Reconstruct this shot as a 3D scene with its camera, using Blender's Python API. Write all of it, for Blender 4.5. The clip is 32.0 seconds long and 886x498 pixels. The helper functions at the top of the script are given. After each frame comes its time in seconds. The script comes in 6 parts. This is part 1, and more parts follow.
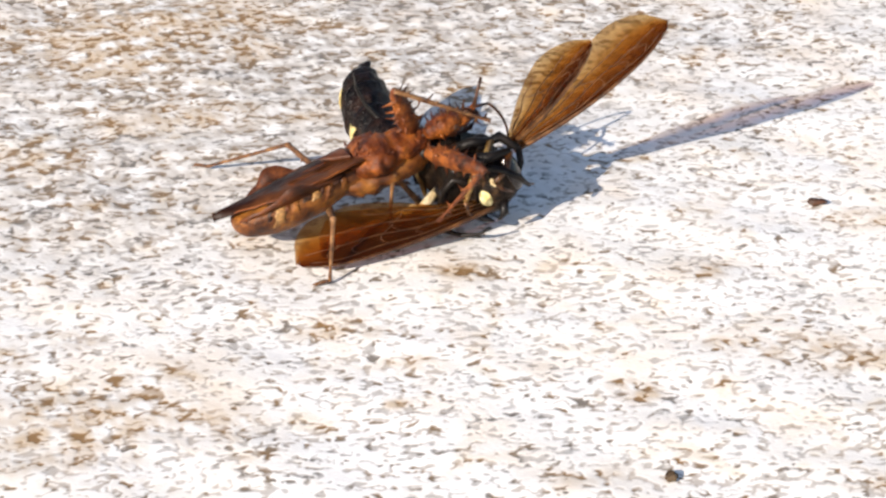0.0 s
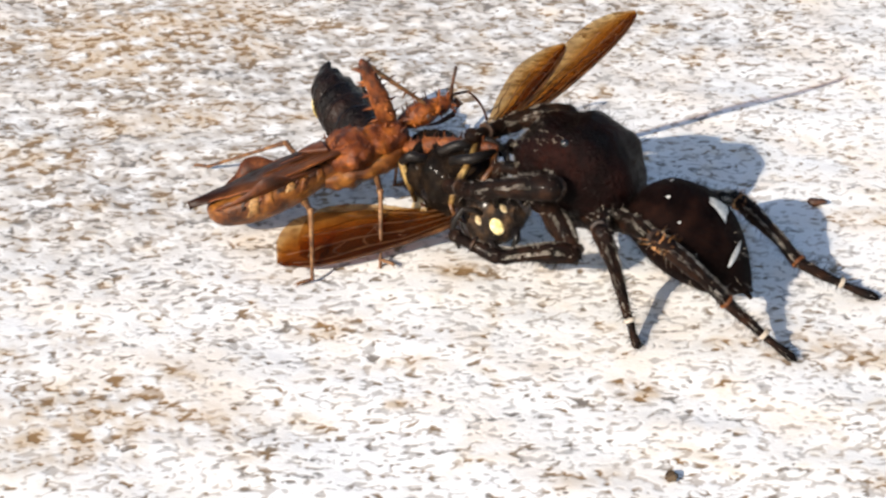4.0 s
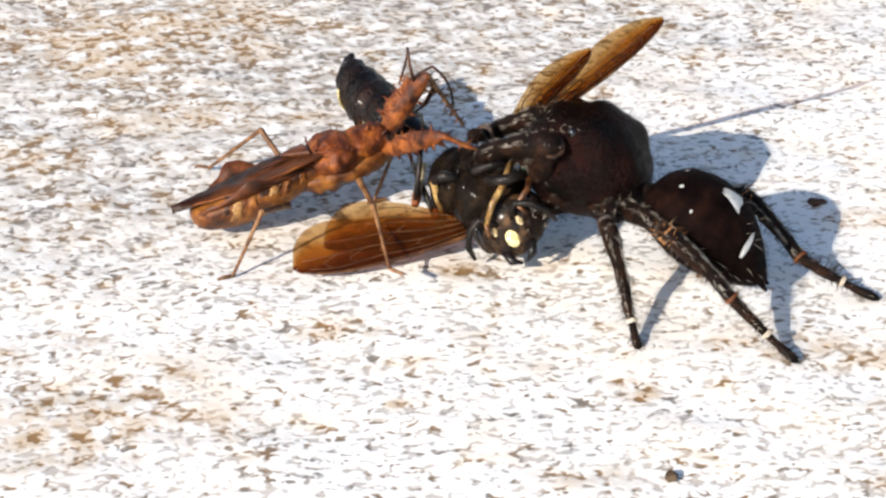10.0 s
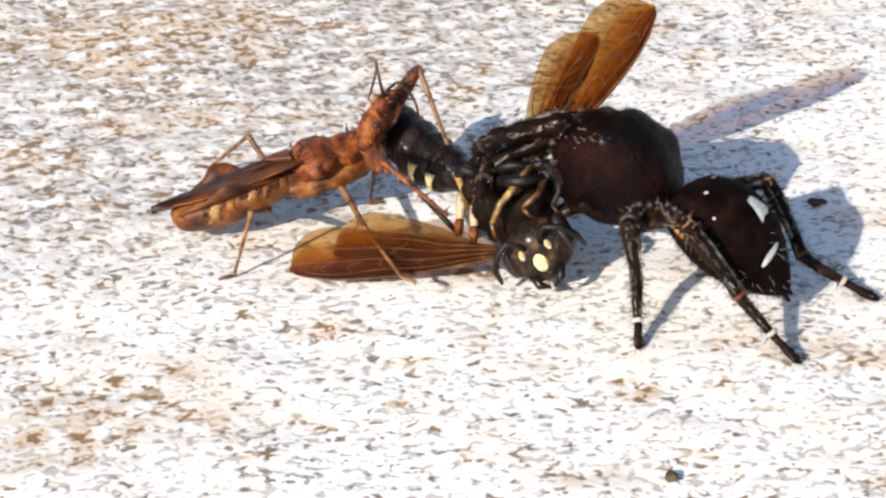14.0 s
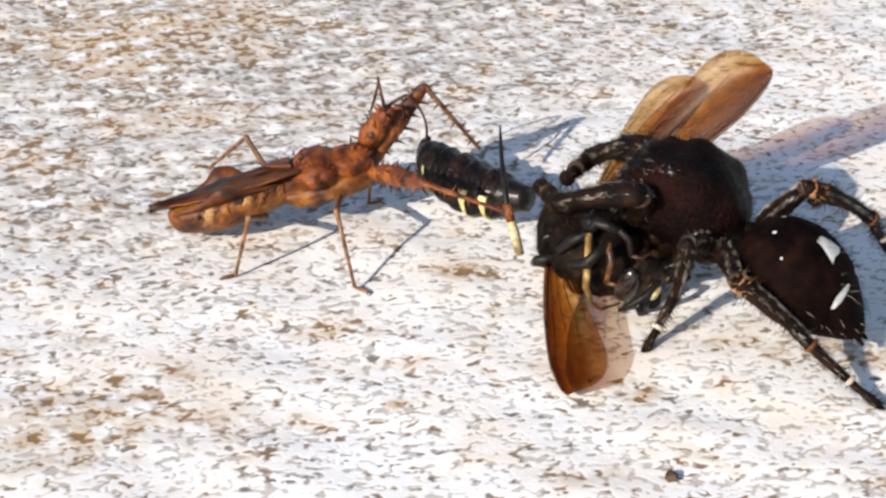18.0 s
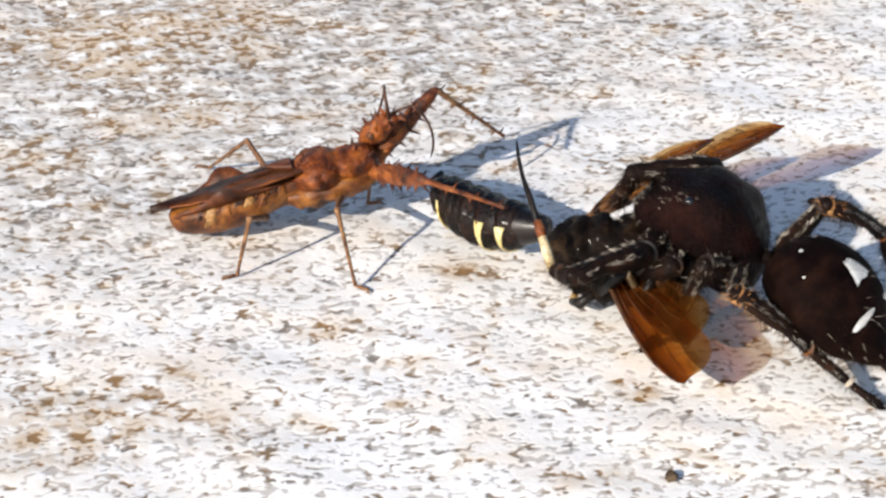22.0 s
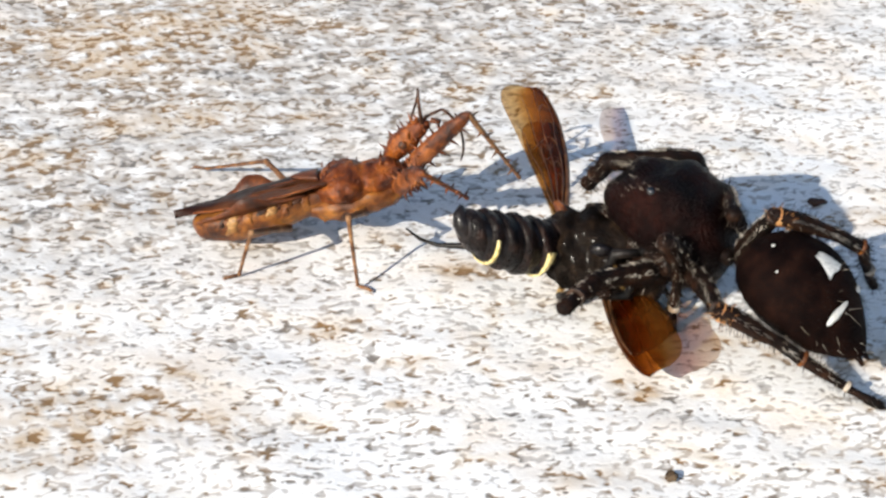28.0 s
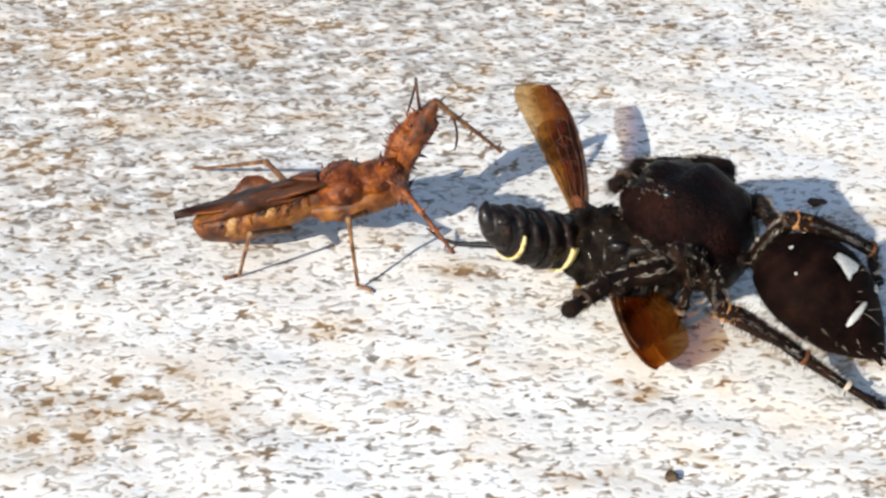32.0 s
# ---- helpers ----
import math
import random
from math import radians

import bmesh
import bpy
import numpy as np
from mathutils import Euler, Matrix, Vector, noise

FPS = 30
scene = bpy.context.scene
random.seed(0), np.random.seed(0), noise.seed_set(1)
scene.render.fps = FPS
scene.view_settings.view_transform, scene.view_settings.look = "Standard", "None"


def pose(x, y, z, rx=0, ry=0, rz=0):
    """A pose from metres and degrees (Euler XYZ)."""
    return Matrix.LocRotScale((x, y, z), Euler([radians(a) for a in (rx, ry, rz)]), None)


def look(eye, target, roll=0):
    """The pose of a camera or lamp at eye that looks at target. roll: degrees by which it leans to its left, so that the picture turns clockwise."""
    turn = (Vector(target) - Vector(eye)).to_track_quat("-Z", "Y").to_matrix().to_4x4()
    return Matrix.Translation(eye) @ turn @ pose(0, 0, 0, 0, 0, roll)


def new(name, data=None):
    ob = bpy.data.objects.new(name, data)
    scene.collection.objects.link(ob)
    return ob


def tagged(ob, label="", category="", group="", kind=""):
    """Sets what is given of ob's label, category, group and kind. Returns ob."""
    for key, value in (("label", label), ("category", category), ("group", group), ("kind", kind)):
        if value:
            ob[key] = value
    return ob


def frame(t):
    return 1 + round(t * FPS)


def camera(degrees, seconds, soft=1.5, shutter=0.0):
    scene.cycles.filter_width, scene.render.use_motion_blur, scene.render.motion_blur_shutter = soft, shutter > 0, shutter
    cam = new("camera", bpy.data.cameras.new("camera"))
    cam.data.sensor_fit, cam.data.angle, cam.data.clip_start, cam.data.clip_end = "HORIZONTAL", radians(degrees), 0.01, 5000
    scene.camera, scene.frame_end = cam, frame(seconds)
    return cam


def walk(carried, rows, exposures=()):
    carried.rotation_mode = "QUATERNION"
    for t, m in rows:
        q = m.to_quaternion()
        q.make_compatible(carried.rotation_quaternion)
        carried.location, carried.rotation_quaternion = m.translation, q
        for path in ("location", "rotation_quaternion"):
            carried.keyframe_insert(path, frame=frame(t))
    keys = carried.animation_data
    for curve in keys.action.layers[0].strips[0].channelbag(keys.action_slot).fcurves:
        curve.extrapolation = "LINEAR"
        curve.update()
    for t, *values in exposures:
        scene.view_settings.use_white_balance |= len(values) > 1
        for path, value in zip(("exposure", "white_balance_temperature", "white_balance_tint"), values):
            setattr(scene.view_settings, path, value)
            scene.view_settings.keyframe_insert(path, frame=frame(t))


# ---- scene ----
# All lengths below are in millimetres; MM turns them into metres.
MM = 0.001

# ---- camera ----
cam = camera(22, 32.0, soft=2.55, shutter=0.8)
VIEW = look((0, -86.43 * MM, 51.93 * MM), (0, 0, 0))
walk(cam, [(0, VIEW), (32, VIEW)], exposures=[(0, 0.55, 6750, 12), (6, 0.55, 6600, 10), (8, 0.56, 6570, 10), (10.5, 0.68, 6540, 10), (12, 0.59, 6570, 10), (14, 0.64, 6560, 10), (17, 0.5, 6550, 11), (19, 0.44, 6500, 11), (21, 0.5, 6460, 10), (24.5, 0.4, 6460, 11), (28, 0.54, 6450, 8), (32, 0.51, 6450, 7)])

# ---- sun and sky ----
SUN_WAY = Vector((1.15, 1.42, -1.0)).normalized()
world = bpy.data.worlds.new("sky")
scene.world = world
world.use_nodes = True
nt = world.node_tree
sky = nt.nodes.new("ShaderNodeTexSky")
sky.sky_type = "NISHITA"
sky.sun_disc = False
sky.sun_elevation = math.asin(-SUN_WAY.z)
sky.sun_rotation = math.atan2(-SUN_WAY.x, -SUN_WAY.y)
nt.links.new(sky.outputs[0], nt.nodes["Background"].inputs[0])
nt.nodes["Background"].inputs[1].default_value = 0.12
sun = new("sun", bpy.data.lights.new("sun", "SUN"))
sun.data.energy = 4.8
sun.data.angle = radians(0.55)
sun.data.color = (1.0, 0.922, 0.815)
sun.matrix_world = look((0, 0, 0), SUN_WAY)


# ---- materials ----
def shader(name):
    m = bpy.data.materials.new(name)
    m.use_nodes = True
    t = m.node_tree
    return m, t, t.nodes["Principled BSDF"]


def add(t, kind, **values):
    n = t.nodes.new("ShaderNode" + kind)
    for key, v in values.items():
        n.inputs[key.replace("_", " ")].default_value = v
    return n


def ramp(t, source, stops):
    r = t.nodes.new("ShaderNodeValToRGB")
    e = r.color_ramp.elements
    while len(e) < len(stops):
        e.new(0.5)
    for k, (p, col) in zip(e, stops):
        k.position = p
        k.color = (*col, 1) if len(col) == 3 else col
    t.links.new(source, r.inputs[0])
    return r.outputs[0]


def blend(t, fac, a, b, mode="MIX"):
    m = t.nodes.new("ShaderNodeMix")
    m.data_type = "RGBA"
    m.blend_type = mode
    for socket, v in ((m.inputs[0], fac), (m.inputs[6], a), (m.inputs[7], b)):
        if isinstance(v, bpy.types.NodeSocket):
            t.links.new(v, socket)
        else:
            socket.default_value = v if isinstance(v, float) else (*v, 1)
    return m.outputs[2]


def grain(t, per_mm, detail=3.0, rough=0.6, stretch=(1, 1, 1)):
    """Noise on the object's own space with so many waves to the millimetre."""
    co = t.nodes.new("ShaderNodeTexCoord")
    mp = add(t, "Mapping", Scale=[per_mm * 1000 * q for q in stretch])
    t.links.new(co.outputs["Object"], mp.inputs[0])
    n = add(t, "TexNoise", Scale=1.0, Detail=detail, Roughness=rough)
    t.links.new(mp.outputs[0], n.inputs["Vector"])
    return n.outputs[0]


def chitin(name, dark, mid, light, rough=0.4, fine=9.0, coarse=1.6, bump=0.25, depth=0.03, coat=0.0, sheen=0.0, gloss=0.35, stretch=(1, 1, 1)):
    """Insect skin: a coarse mottling, a fine grain and a pitted relief."""
    m, t, b = shader(name)
    big = grain(t, coarse, 2.0, 0.5, stretch)
    small = grain(t, fine, 4.0, 0.65, stretch)
    base = ramp(t, big, [(0.32, dark), (0.5, mid), (0.7, light)])
    spots = ramp(t, small, [(0.38, (0.45, 0.45, 0.45)), (0.6, (1.15, 1.15, 1.15))])
    t.links.new(blend(t, 0.8, base, spots, "MULTIPLY"), b.inputs["Base Color"])
    b.inputs["Coat Weight"].default_value = coat
    b.inputs["Coat Roughness"].default_value = 0.15
    b.inputs["Sheen Weight"].default_value = sheen
    b.inputs["Specular IOR Level"].default_value = gloss
    t.links.new(ramp(t, small, [(0.3, (rough * 0.75,) * 3), (0.7, (min(1, rough * 1.35),) * 3)]), b.inputs["Roughness"])
    bp = add(t, "Bump", Strength=bump, Distance=depth * MM)
    t.links.new(small, bp.inputs["Height"])
    t.links.new(bp.outputs[0], b.inputs["Normal"])
    return m


RUST = chitin("rusty_skin", (0.034, 0.007, 0.0014), (0.13, 0.028, 0.0035), (0.28, 0.078, 0.010), 0.42, 4.5, 1.1, 1.0, 0.10, gloss=0.3)
RUST_DARK = chitin("dark_rusty_skin", (0.028, 0.008, 0.002), (0.085, 0.022, 0.005), (0.17, 0.05, 0.012), 0.5, 8, 1.2, 0.5, 0.04)
FORELEG = chitin("orange_rusty_skin", (0.03, 0.007, 0.0015), (0.135, 0.032, 0.005), (0.29, 0.088, 0.018), 0.5, 5, 1.5, 0.9, 0.09)
TAN = chitin("tan_skin", (0.03, 0.007, 0.001), (0.12, 0.034, 0.004), (0.26, 0.095, 0.015), 0.5, 4.5, 1.1, 0.7, 0.06)
CREAM = chitin("cream_skin", (0.10, 0.035, 0.008), (0.25, 0.115, 0.032), (0.42, 0.25, 0.10), 0.5, 7, 1.5, 0.4, 0.03)
UMBER = chitin("umber_skin", (0.022, 0.01, 0.005), (0.05, 0.02, 0.01), (0.10, 0.04, 0.018), 0.5, 7, 1.4, 0.4, 0.03)
FOLDED = chitin("folded_wing_skin", (0.009, 0.003, 0.0012), (0.024, 0.007, 0.0025), (0.10, 0.032, 0.008), 0.42, 4, 0.6, 0.6, 0.05, gloss=0.15, stretch=(0.5, 1.2, 1))
LEG_TAN = chitin("straw_leg_skin", (0.05, 0.02, 0.008), (0.14, 0.06, 0.022), (0.28, 0.15, 0.065), 0.5, 5, 1.6, 0.3, 0.02)
BLACK = chitin("black_skin", (0.004, 0.0035, 0.0035), (0.010, 0.008, 0.007), (0.022, 0.016, 0.013), 0.38, 8, 1.2, 0.6, 0.04, gloss=0.18)
GLOSS = chitin("glossy_black_skin", (0.004, 0.0035, 0.004), (0.008, 0.006, 0.006), (0.018, 0.013, 0.012), 0.32, 6, 1.0, 0.6, 0.04, coat=0.15, gloss=0.18)
RING = chitin("dull_black_ring_skin", (0.002, 0.0012, 0.001), (0.006, 0.0028, 0.002), (0.024, 0.010, 0.006), 0.3, 5, 1.3, 1.0, 0.12, coat=0.04, gloss=0.14)
HAIRY = chitin("dull_brown_black_skin", (0.003, 0.0018, 0.001), (0.008, 0.0045, 0.0025), (0.028, 0.016, 0.008), 0.6, 5, 1.1, 1.0, 0.12, coat=0.08, gloss=0.05)
CARAPACE = chitin("dark_brown_carapace_skin", (0.0015, 0.0007, 0.0006), (0.0055, 0.0014, 0.0011), (0.014, 0.0035, 0.0022), 0.34, 5, 0.6, 1.0, 0.16, coat=0.0, gloss=0.06)
VELVET = chitin("velvet_brown_black_skin", (0.002, 0.0009, 0.0008), (0.006, 0.0024, 0.0018), (0.014, 0.0055, 0.0035), 0.65, 11, 1.0, 0.8, 0.05, gloss=0.03)
SPIDER_LEG = chitin("dark_brown_leg_skin", (0.003, 0.0018, 0.0013), (0.009, 0.004, 0.0025), (0.024, 0.010, 0.005), 0.55, 10, 1.5, 0.9, 0.06, coat=0.03, gloss=0.08)
ORANGE = chitin("orange_joint_skin", (0.20, 0.075, 0.02), (0.42, 0.18, 0.055), (0.6, 0.34, 0.14), 0.5, 9, 2.0, 0.4, 0.03)
YELLOW = chitin("pale_yellow_skin", (0.55, 0.42, 0.14), (0.7, 0.58, 0.26), (0.8, 0.7, 0.42), 0.4, 7, 1.5, 0.25, 0.02)
WHITE_SCALE = chitin("white_scale", (0.72, 0.7, 0.66), (0.8, 0.79, 0.76), (0.85, 0.84, 0.82), 0.7, 14, 2.0, 0.8, 0.04)
PALE_HAIR = chitin("pale_hair", (0.3, 0.24, 0.18), (0.42, 0.36, 0.29), (0.6, 0.54, 0.46), 0.6, 9, 2.0, 0.1, 0.01)
DARK_HAIR = chitin("dark_hair", (0.003, 0.002, 0.0015), (0.007, 0.004, 0.003), (0.016, 0.010, 0.007), 0.7, 9, 2.0, 0.1, 0.01, gloss=0.06)
EYE = chitin("black_eye", (0.003, 0.003, 0.003), (0.005, 0.005, 0.006), (0.010, 0.010, 0.012), 0.08, 3, 1.0, 0.02, 0.005, coat=1.0)
COMPOUND = chitin("brown_compound_eye", (0.006, 0.004, 0.004), (0.014, 0.008, 0.007), (0.03, 0.018, 0.014), 0.2, 16, 1.0, 0.3, 0.02, coat=0.4)
STREAK = chitin("pale_grey_hair_streak", (0.12, 0.1, 0.08), (0.32, 0.28, 0.23), (0.6, 0.54, 0.47), 0.6, 12, 2.5, 0.6, 0.03)
BROWN_BAND = chitin("brown_joint_skin", (0.008, 0.004, 0.002), (0.022, 0.010, 0.005), (0.06, 0.026, 0.010), 0.5, 10, 2.0, 0.5, 0.03)
BROWN_HAIR = chitin("brown_black_hair", (0.002, 0.001, 0.0008), (0.005, 0.0022, 0.0018), (0.012, 0.005, 0.004), 0.7, 9, 2.0, 0.1, 0.01, gloss=0.06)
FACE = chitin("grey_brown_face_skin", (0.003, 0.0016, 0.001), (0.014, 0.007, 0.0035), (0.085, 0.045, 0.02), 0.38, 4, 1.6, 1.0, 0.16, coat=0.05, gloss=0.15)
OCHRE = chitin("dull_yellow_leg_skin", (0.22, 0.15, 0.06), (0.42, 0.32, 0.17), (0.6, 0.51, 0.33), 0.45, 8, 1.8, 0.5, 0.03)
BROWN_LEG = chitin("reddish_brown_leg_skin", (0.02, 0.007, 0.002), (0.07, 0.024, 0.006), (0.17, 0.07, 0.02), 0.35, 7, 1.6, 0.5, 0.03, gloss=0.4)
AMBER_LEG = chitin("amber_leg_skin", (0.06, 0.028, 0.006), (0.2, 0.11, 0.03), (0.42, 0.28, 0.1), 0.35, 7, 1.4, 0.5, 0.03, gloss=0.4)
WOOL = chitin("grey_brown_wool", (0.012, 0.008, 0.006), (0.03, 0.021, 0.016), (0.08, 0.06, 0.046), 0.7, 9, 2.0, 0.1, 0.01, gloss=0.1)
HUSK = chitin("brown_husk", (0.03, 0.018, 0.008), (0.07, 0.042, 0.02), (0.13, 0.085, 0.045), 0.6, 8, 2.0, 0.6, 0.04)


def metallic_green():
    m, t, b = shader("metallic_green_skin")
    n = grain(t, 3.0, 3.0)
    t.links.new(ramp(t, n, [(0.35, (0.005, 0.03, 0.02)), (0.55, (0.02, 0.16, 0.10)), (0.7, (0.12, 0.22, 0.20))]), b.inputs["Base Color"])
    b.inputs["Metallic"].default_value = 0.9
    b.inputs["Roughness"].default_value = 0.3
    return m


GREEN = metallic_green()


def wing_film():
    """Smoky amber film: most of the light goes through, tinted, some is scattered and some mirrored."""
    m, t, b = shader("amber_wing_film")
    big, small = grain(t, 0.55, 2.0), grain(t, 6.0, 3.0)
    tint = ramp(t, big, [(0.3, (0.71, 0.48, 0.21)), (0.55, (0.79, 0.58, 0.30)), (0.75, (0.87, 0.71, 0.44))])
    col = blend(t, 0.12, tint, ramp(t, small, [(0.35, (0.4, 0.4, 0.4)), (0.65, (1, 1, 1))]), "MULTIPLY")
    smoke = t.nodes.new("ShaderNodeAttribute")
    smoke.attribute_name = "smoke"
    dusk = ramp(t, smoke.outputs["Fac"], [(0.25, (1, 1, 1)), (0.6, (0.84, 0.64, 0.42)), (0.95, (0.46, 0.27, 0.12))])
    col = blend(t, ramp(t, smoke.outputs["Fac"], [(0.0, (0.6, 0.6, 0.6)), (0.45, (0, 0, 0))]), col, (0.91, 0.83, 0.70))
    col = blend(t, 1.0, col, dusk, "MULTIPLY")
    clear = t.nodes.new("ShaderNodeBsdfTransparent")
    t.links.new(col, clear.inputs[0])
    soft = t.nodes.new("ShaderNodeBsdfTranslucent")
    t.links.new(blend(t, 1.0, ramp(t, big, [(0.3, (0.54, 0.24, 0.045)), (0.7, (0.7, 0.4, 0.12))]), dusk, "MULTIPLY"), soft.inputs[0])
    b.inputs["Roughness"].default_value = 0.28
    t.links.new(blend(t, 1.0, ramp(t, big, [(0.3, (0.08, 0.028, 0.005)), (0.7, (0.19, 0.08, 0.018))]), dusk, "MULTIPLY"), b.inputs["Base Color"])
    bp = add(t, "Bump", Strength=0.3, Distance=0.03 * MM)
    t.links.new(small, bp.inputs["Height"])
    t.links.new(bp.outputs[0], b.inputs["Normal"])
    one, two = add(t, "MixShader", Fac=0.45), add(t, "MixShader", Fac=0.5)
    t.links.new(b.outputs[0], one.inputs[1])
    t.links.new(soft.outputs[0], one.inputs[2])
    t.links.new(one.outputs[0], two.inputs[1])
    t.links.new(clear.outputs[0], two.inputs[2])
    t.links.new(ramp(t, smoke.outputs["Fac"], [(0.25, (0.87,) * 3), (0.95, (0.66,) * 3)]), two.inputs[0])
    t.links.new(two.outputs[0], t.nodes["Material Output"].inputs[0])
    return m


WING = wing_film()
VEIN = chitin("dark_wing_vein", (0.03, 0.012, 0.005), (0.075, 0.03, 0.010), (0.15, 0.065, 0.022), 0.4, 8, 1.5, 0.2, 0.01)


def paint():
    """Weathered white paint: clean film, grey and brown wood in the chips, brown stains, broad darker patches."""
    m, t, b = shader("weathered_white_paint")

    def painted(name):
        n = t.nodes.new("ShaderNodeAttribute")
        n.attribute_name = name
        return n.outputs["Fac"]

    def calc(op, a, c):
        n = t.nodes.new("ShaderNodeMath")
        n.operation = op
        for k, v in enumerate((a, c)):
            if isinstance(v, bpy.types.NodeSocket):
                t.links.new(v, n.inputs[k])
            else:
                n.inputs[k].default_value = v
        return n.outputs[0]

    soil_and_tone, stain, chip_at, blotch = painted("soil_and_tone"), painted("stain"), painted("chip"), painted("blotch")
    fine = grain(t, 7.0, 3.0, 0.6, (0.7, 1.1, 1))
    broad = grain(t, 0.16, 3.0, 0.6)
    hue = grain(t, 0.5, 2.0, 0.5)
    mask = ramp(t, calc("ADD", chip_at, calc("MULTIPLY", calc("SUBTRACT", fine, 0.5), 0.3)), [(0.12, (0, 0, 0)), (0.85, (1, 1, 1))])
    film = blend(t, ramp(t, broad, [(0.35, (0, 0, 0)), (0.7, (1, 1, 1))]), (0.80, 0.795, 0.79), (0.76, 0.73, 0.69))
    warm = grain(t, 0.28, 2.0, 0.5)
    film = blend(t, ramp(t, warm, [(0.5, (0, 0, 0)), (0.68, (0.8, 0.8, 0.8))]), film, (0.78, 0.70, 0.62))
    # stains and wide tone dabs both pull the film towards grey
    film = blend(t, calc("MULTIPLY", soil_and_tone, 0.8), film, (0.42, 0.38, 0.34))
    film = blend(t, calc("MULTIPLY", stain, 0.6), film, (0.6, 0.455, 0.3))
    film = blend(t, calc("MULTIPLY", blotch, 3.0), film, (0.62, 0.5, 0.34))
    film = blend(t, 0.5, film, ramp(t, fine, [(0.3, (0.86, 0.86, 0.86)), (0.6, (1, 1, 1))]), "MULTIPLY")
    chip = ramp(t, calc("ADD", calc("ADD", hue, calc("MULTIPLY", blotch, 2.0)), calc("MULTIPLY", stain, 0.42)),
                [(0.4, (0.17, 0.15, 0.132)), (0.54, (0.20, 0.145, 0.095)), (0.76, (0.22, 0.125, 0.05))])
    t.links.new(blend(t, mask, film, chip), b.inputs["Base Color"])
    b.inputs["Roughness"].default_value = 0.62
    bp = add(t, "Bump", Strength=0.4, Distance=0.03 * MM)
    t.links.new(fine, bp.inputs["Height"])
    t.links.new(bp.outputs[0], b.inputs["Normal"])
    return m


PAINT = paint()


# ---- shapes ----
def part(name, bm, material, parent=None, label="", m=None, smooth=True):
    """Links a bmesh, given in millimetres, as one mesh object under its parent."""
    bmesh.ops.scale(bm, vec=(MM, MM, MM), verts=bm.verts)
    bmesh.ops.recalc_face_normals(bm, faces=bm.faces)
    me = bpy.data.meshes.new(name)
    bm.to_mesh(me)
    bm.free()
    if smooth:
        me.polygons.foreach_set("use_smooth", [True] * len(me.polygons))
    me.materials.append(material)
    ob = new(name, me)
    ob.parent = parent
    if m is not None:
        ob.matrix_basis = m
    if label:
        ob["label"] = label
    return ob


def at(x, y, z, rx=0, ry=0, rz=0):
    return pose(x * MM, y * MM, z * MM, rx, ry, rz)


def loft(rings, n=20, bm=None, power=2.0, rough=0.0, freq=1.5, seed=0.0):
    """Skin over cross-sections along x. Each ring: x, half width, height above, depth below, middle z (, middle y)."""
    bm = bm or bmesh.new()
    rows = []
    for ring in rings:
        x, w, up, down, zc = ring[:5]
        yc = ring[5] if len(ring) > 5 else 0
        row = []
        for k in range(n):
            a = 2 * math.pi * k / n
            ca, sa = math.cos(a), math.sin(a)
            px = math.copysign(abs(ca) ** (2 / power), ca) * w
            pz = math.copysign(abs(sa) ** (2 / power), sa) * (up if sa > 0 else down)
            v = Vector((x, yc + px, zc + pz))
            if rough:
                v += Vector((0, px, pz)) * rough * noise.noise(v * freq + Vector((seed, 0, 0)))
            row.append(bm.verts.new(v))
        rows.append(row)
    for a, c in zip(rows, rows[1:]):
        for k in range(n):
            bm.faces.new((a[k], a[(k + 1) % n], c[(k + 1) % n], c[k]))
    bm.faces.new(rows[0][::-1])
    bm.faces.new(rows[-1])
    return bm


def smooth_rings(keys, count):
    """Many rings from a few, by a soft curve through them."""
    keys = np.array(keys, float)
    u = np.linspace(0, 1, len(keys))
    out = []
    for q in np.linspace(0, 1, count):
        e = hermite(u, keys, q)
        out.append(tuple(e))
    return out


def hermite(ts, ys, t):
    """Monotone curve through rows ys at times ts, so that nothing overshoots."""
    if t <= ts[0]:
        return ys[0]
    if t >= ts[-1]:
        return ys[-1]
    i = int(np.searchsorted(ts, t, side="right")) - 1
    h = np.diff(ts)[:, None]
    d = np.diff(ys, axis=0) / h
    m = np.zeros_like(ys)
    for k in range(1, len(ts) - 1):
        p = d[k - 1] * d[k]
        m[k] = np.where(p > 0, 2 * p / (d[k - 1] + d[k] + 1e-12 * np.sign(d[k])), 0)
    w, u = h[i, 0], (t - ts[i]) / h[i, 0]
    return (ys[i] * (2 * u**3 - 3 * u**2 + 1) + ys[i + 1] * (3 * u**2 - 2 * u**3)
            + m[i] * w * (u**3 - 2 * u**2 + u) + m[i + 1] * w * (u**3 - u**2))


def tube(points, radii, n=8, bm=None):
    """A round rod along points, with a radius at each."""
    bm = bm or bmesh.new()
    pts = [Vector(p) for p in points]
    rows = []
    for i, p in enumerate(pts):
        d = (pts[min(i + 1, len(pts) - 1)] - pts[max(i - 1, 0)]).normalized()
        side = d.cross(Vector((0.13, 0.21, 1)) if abs(d.z) < 0.9 else Vector((1, 0.2, 0.1))).normalized()
        other = d.cross(side)
        r = radii[i]
        rows.append([bm.verts.new(p + r * (math.cos(2 * math.pi * k / n) * side + math.sin(2 * math.pi * k / n) * other)) for k in range(n)])
    for a, c in zip(rows, rows[1:]):
        for k in range(n):
            bm.faces.new((a[k], a[(k + 1) % n], c[(k + 1) % n], c[k]))
    bm.faces.new(rows[0][::-1])
    bm.faces.new(rows[-1])
    return bm


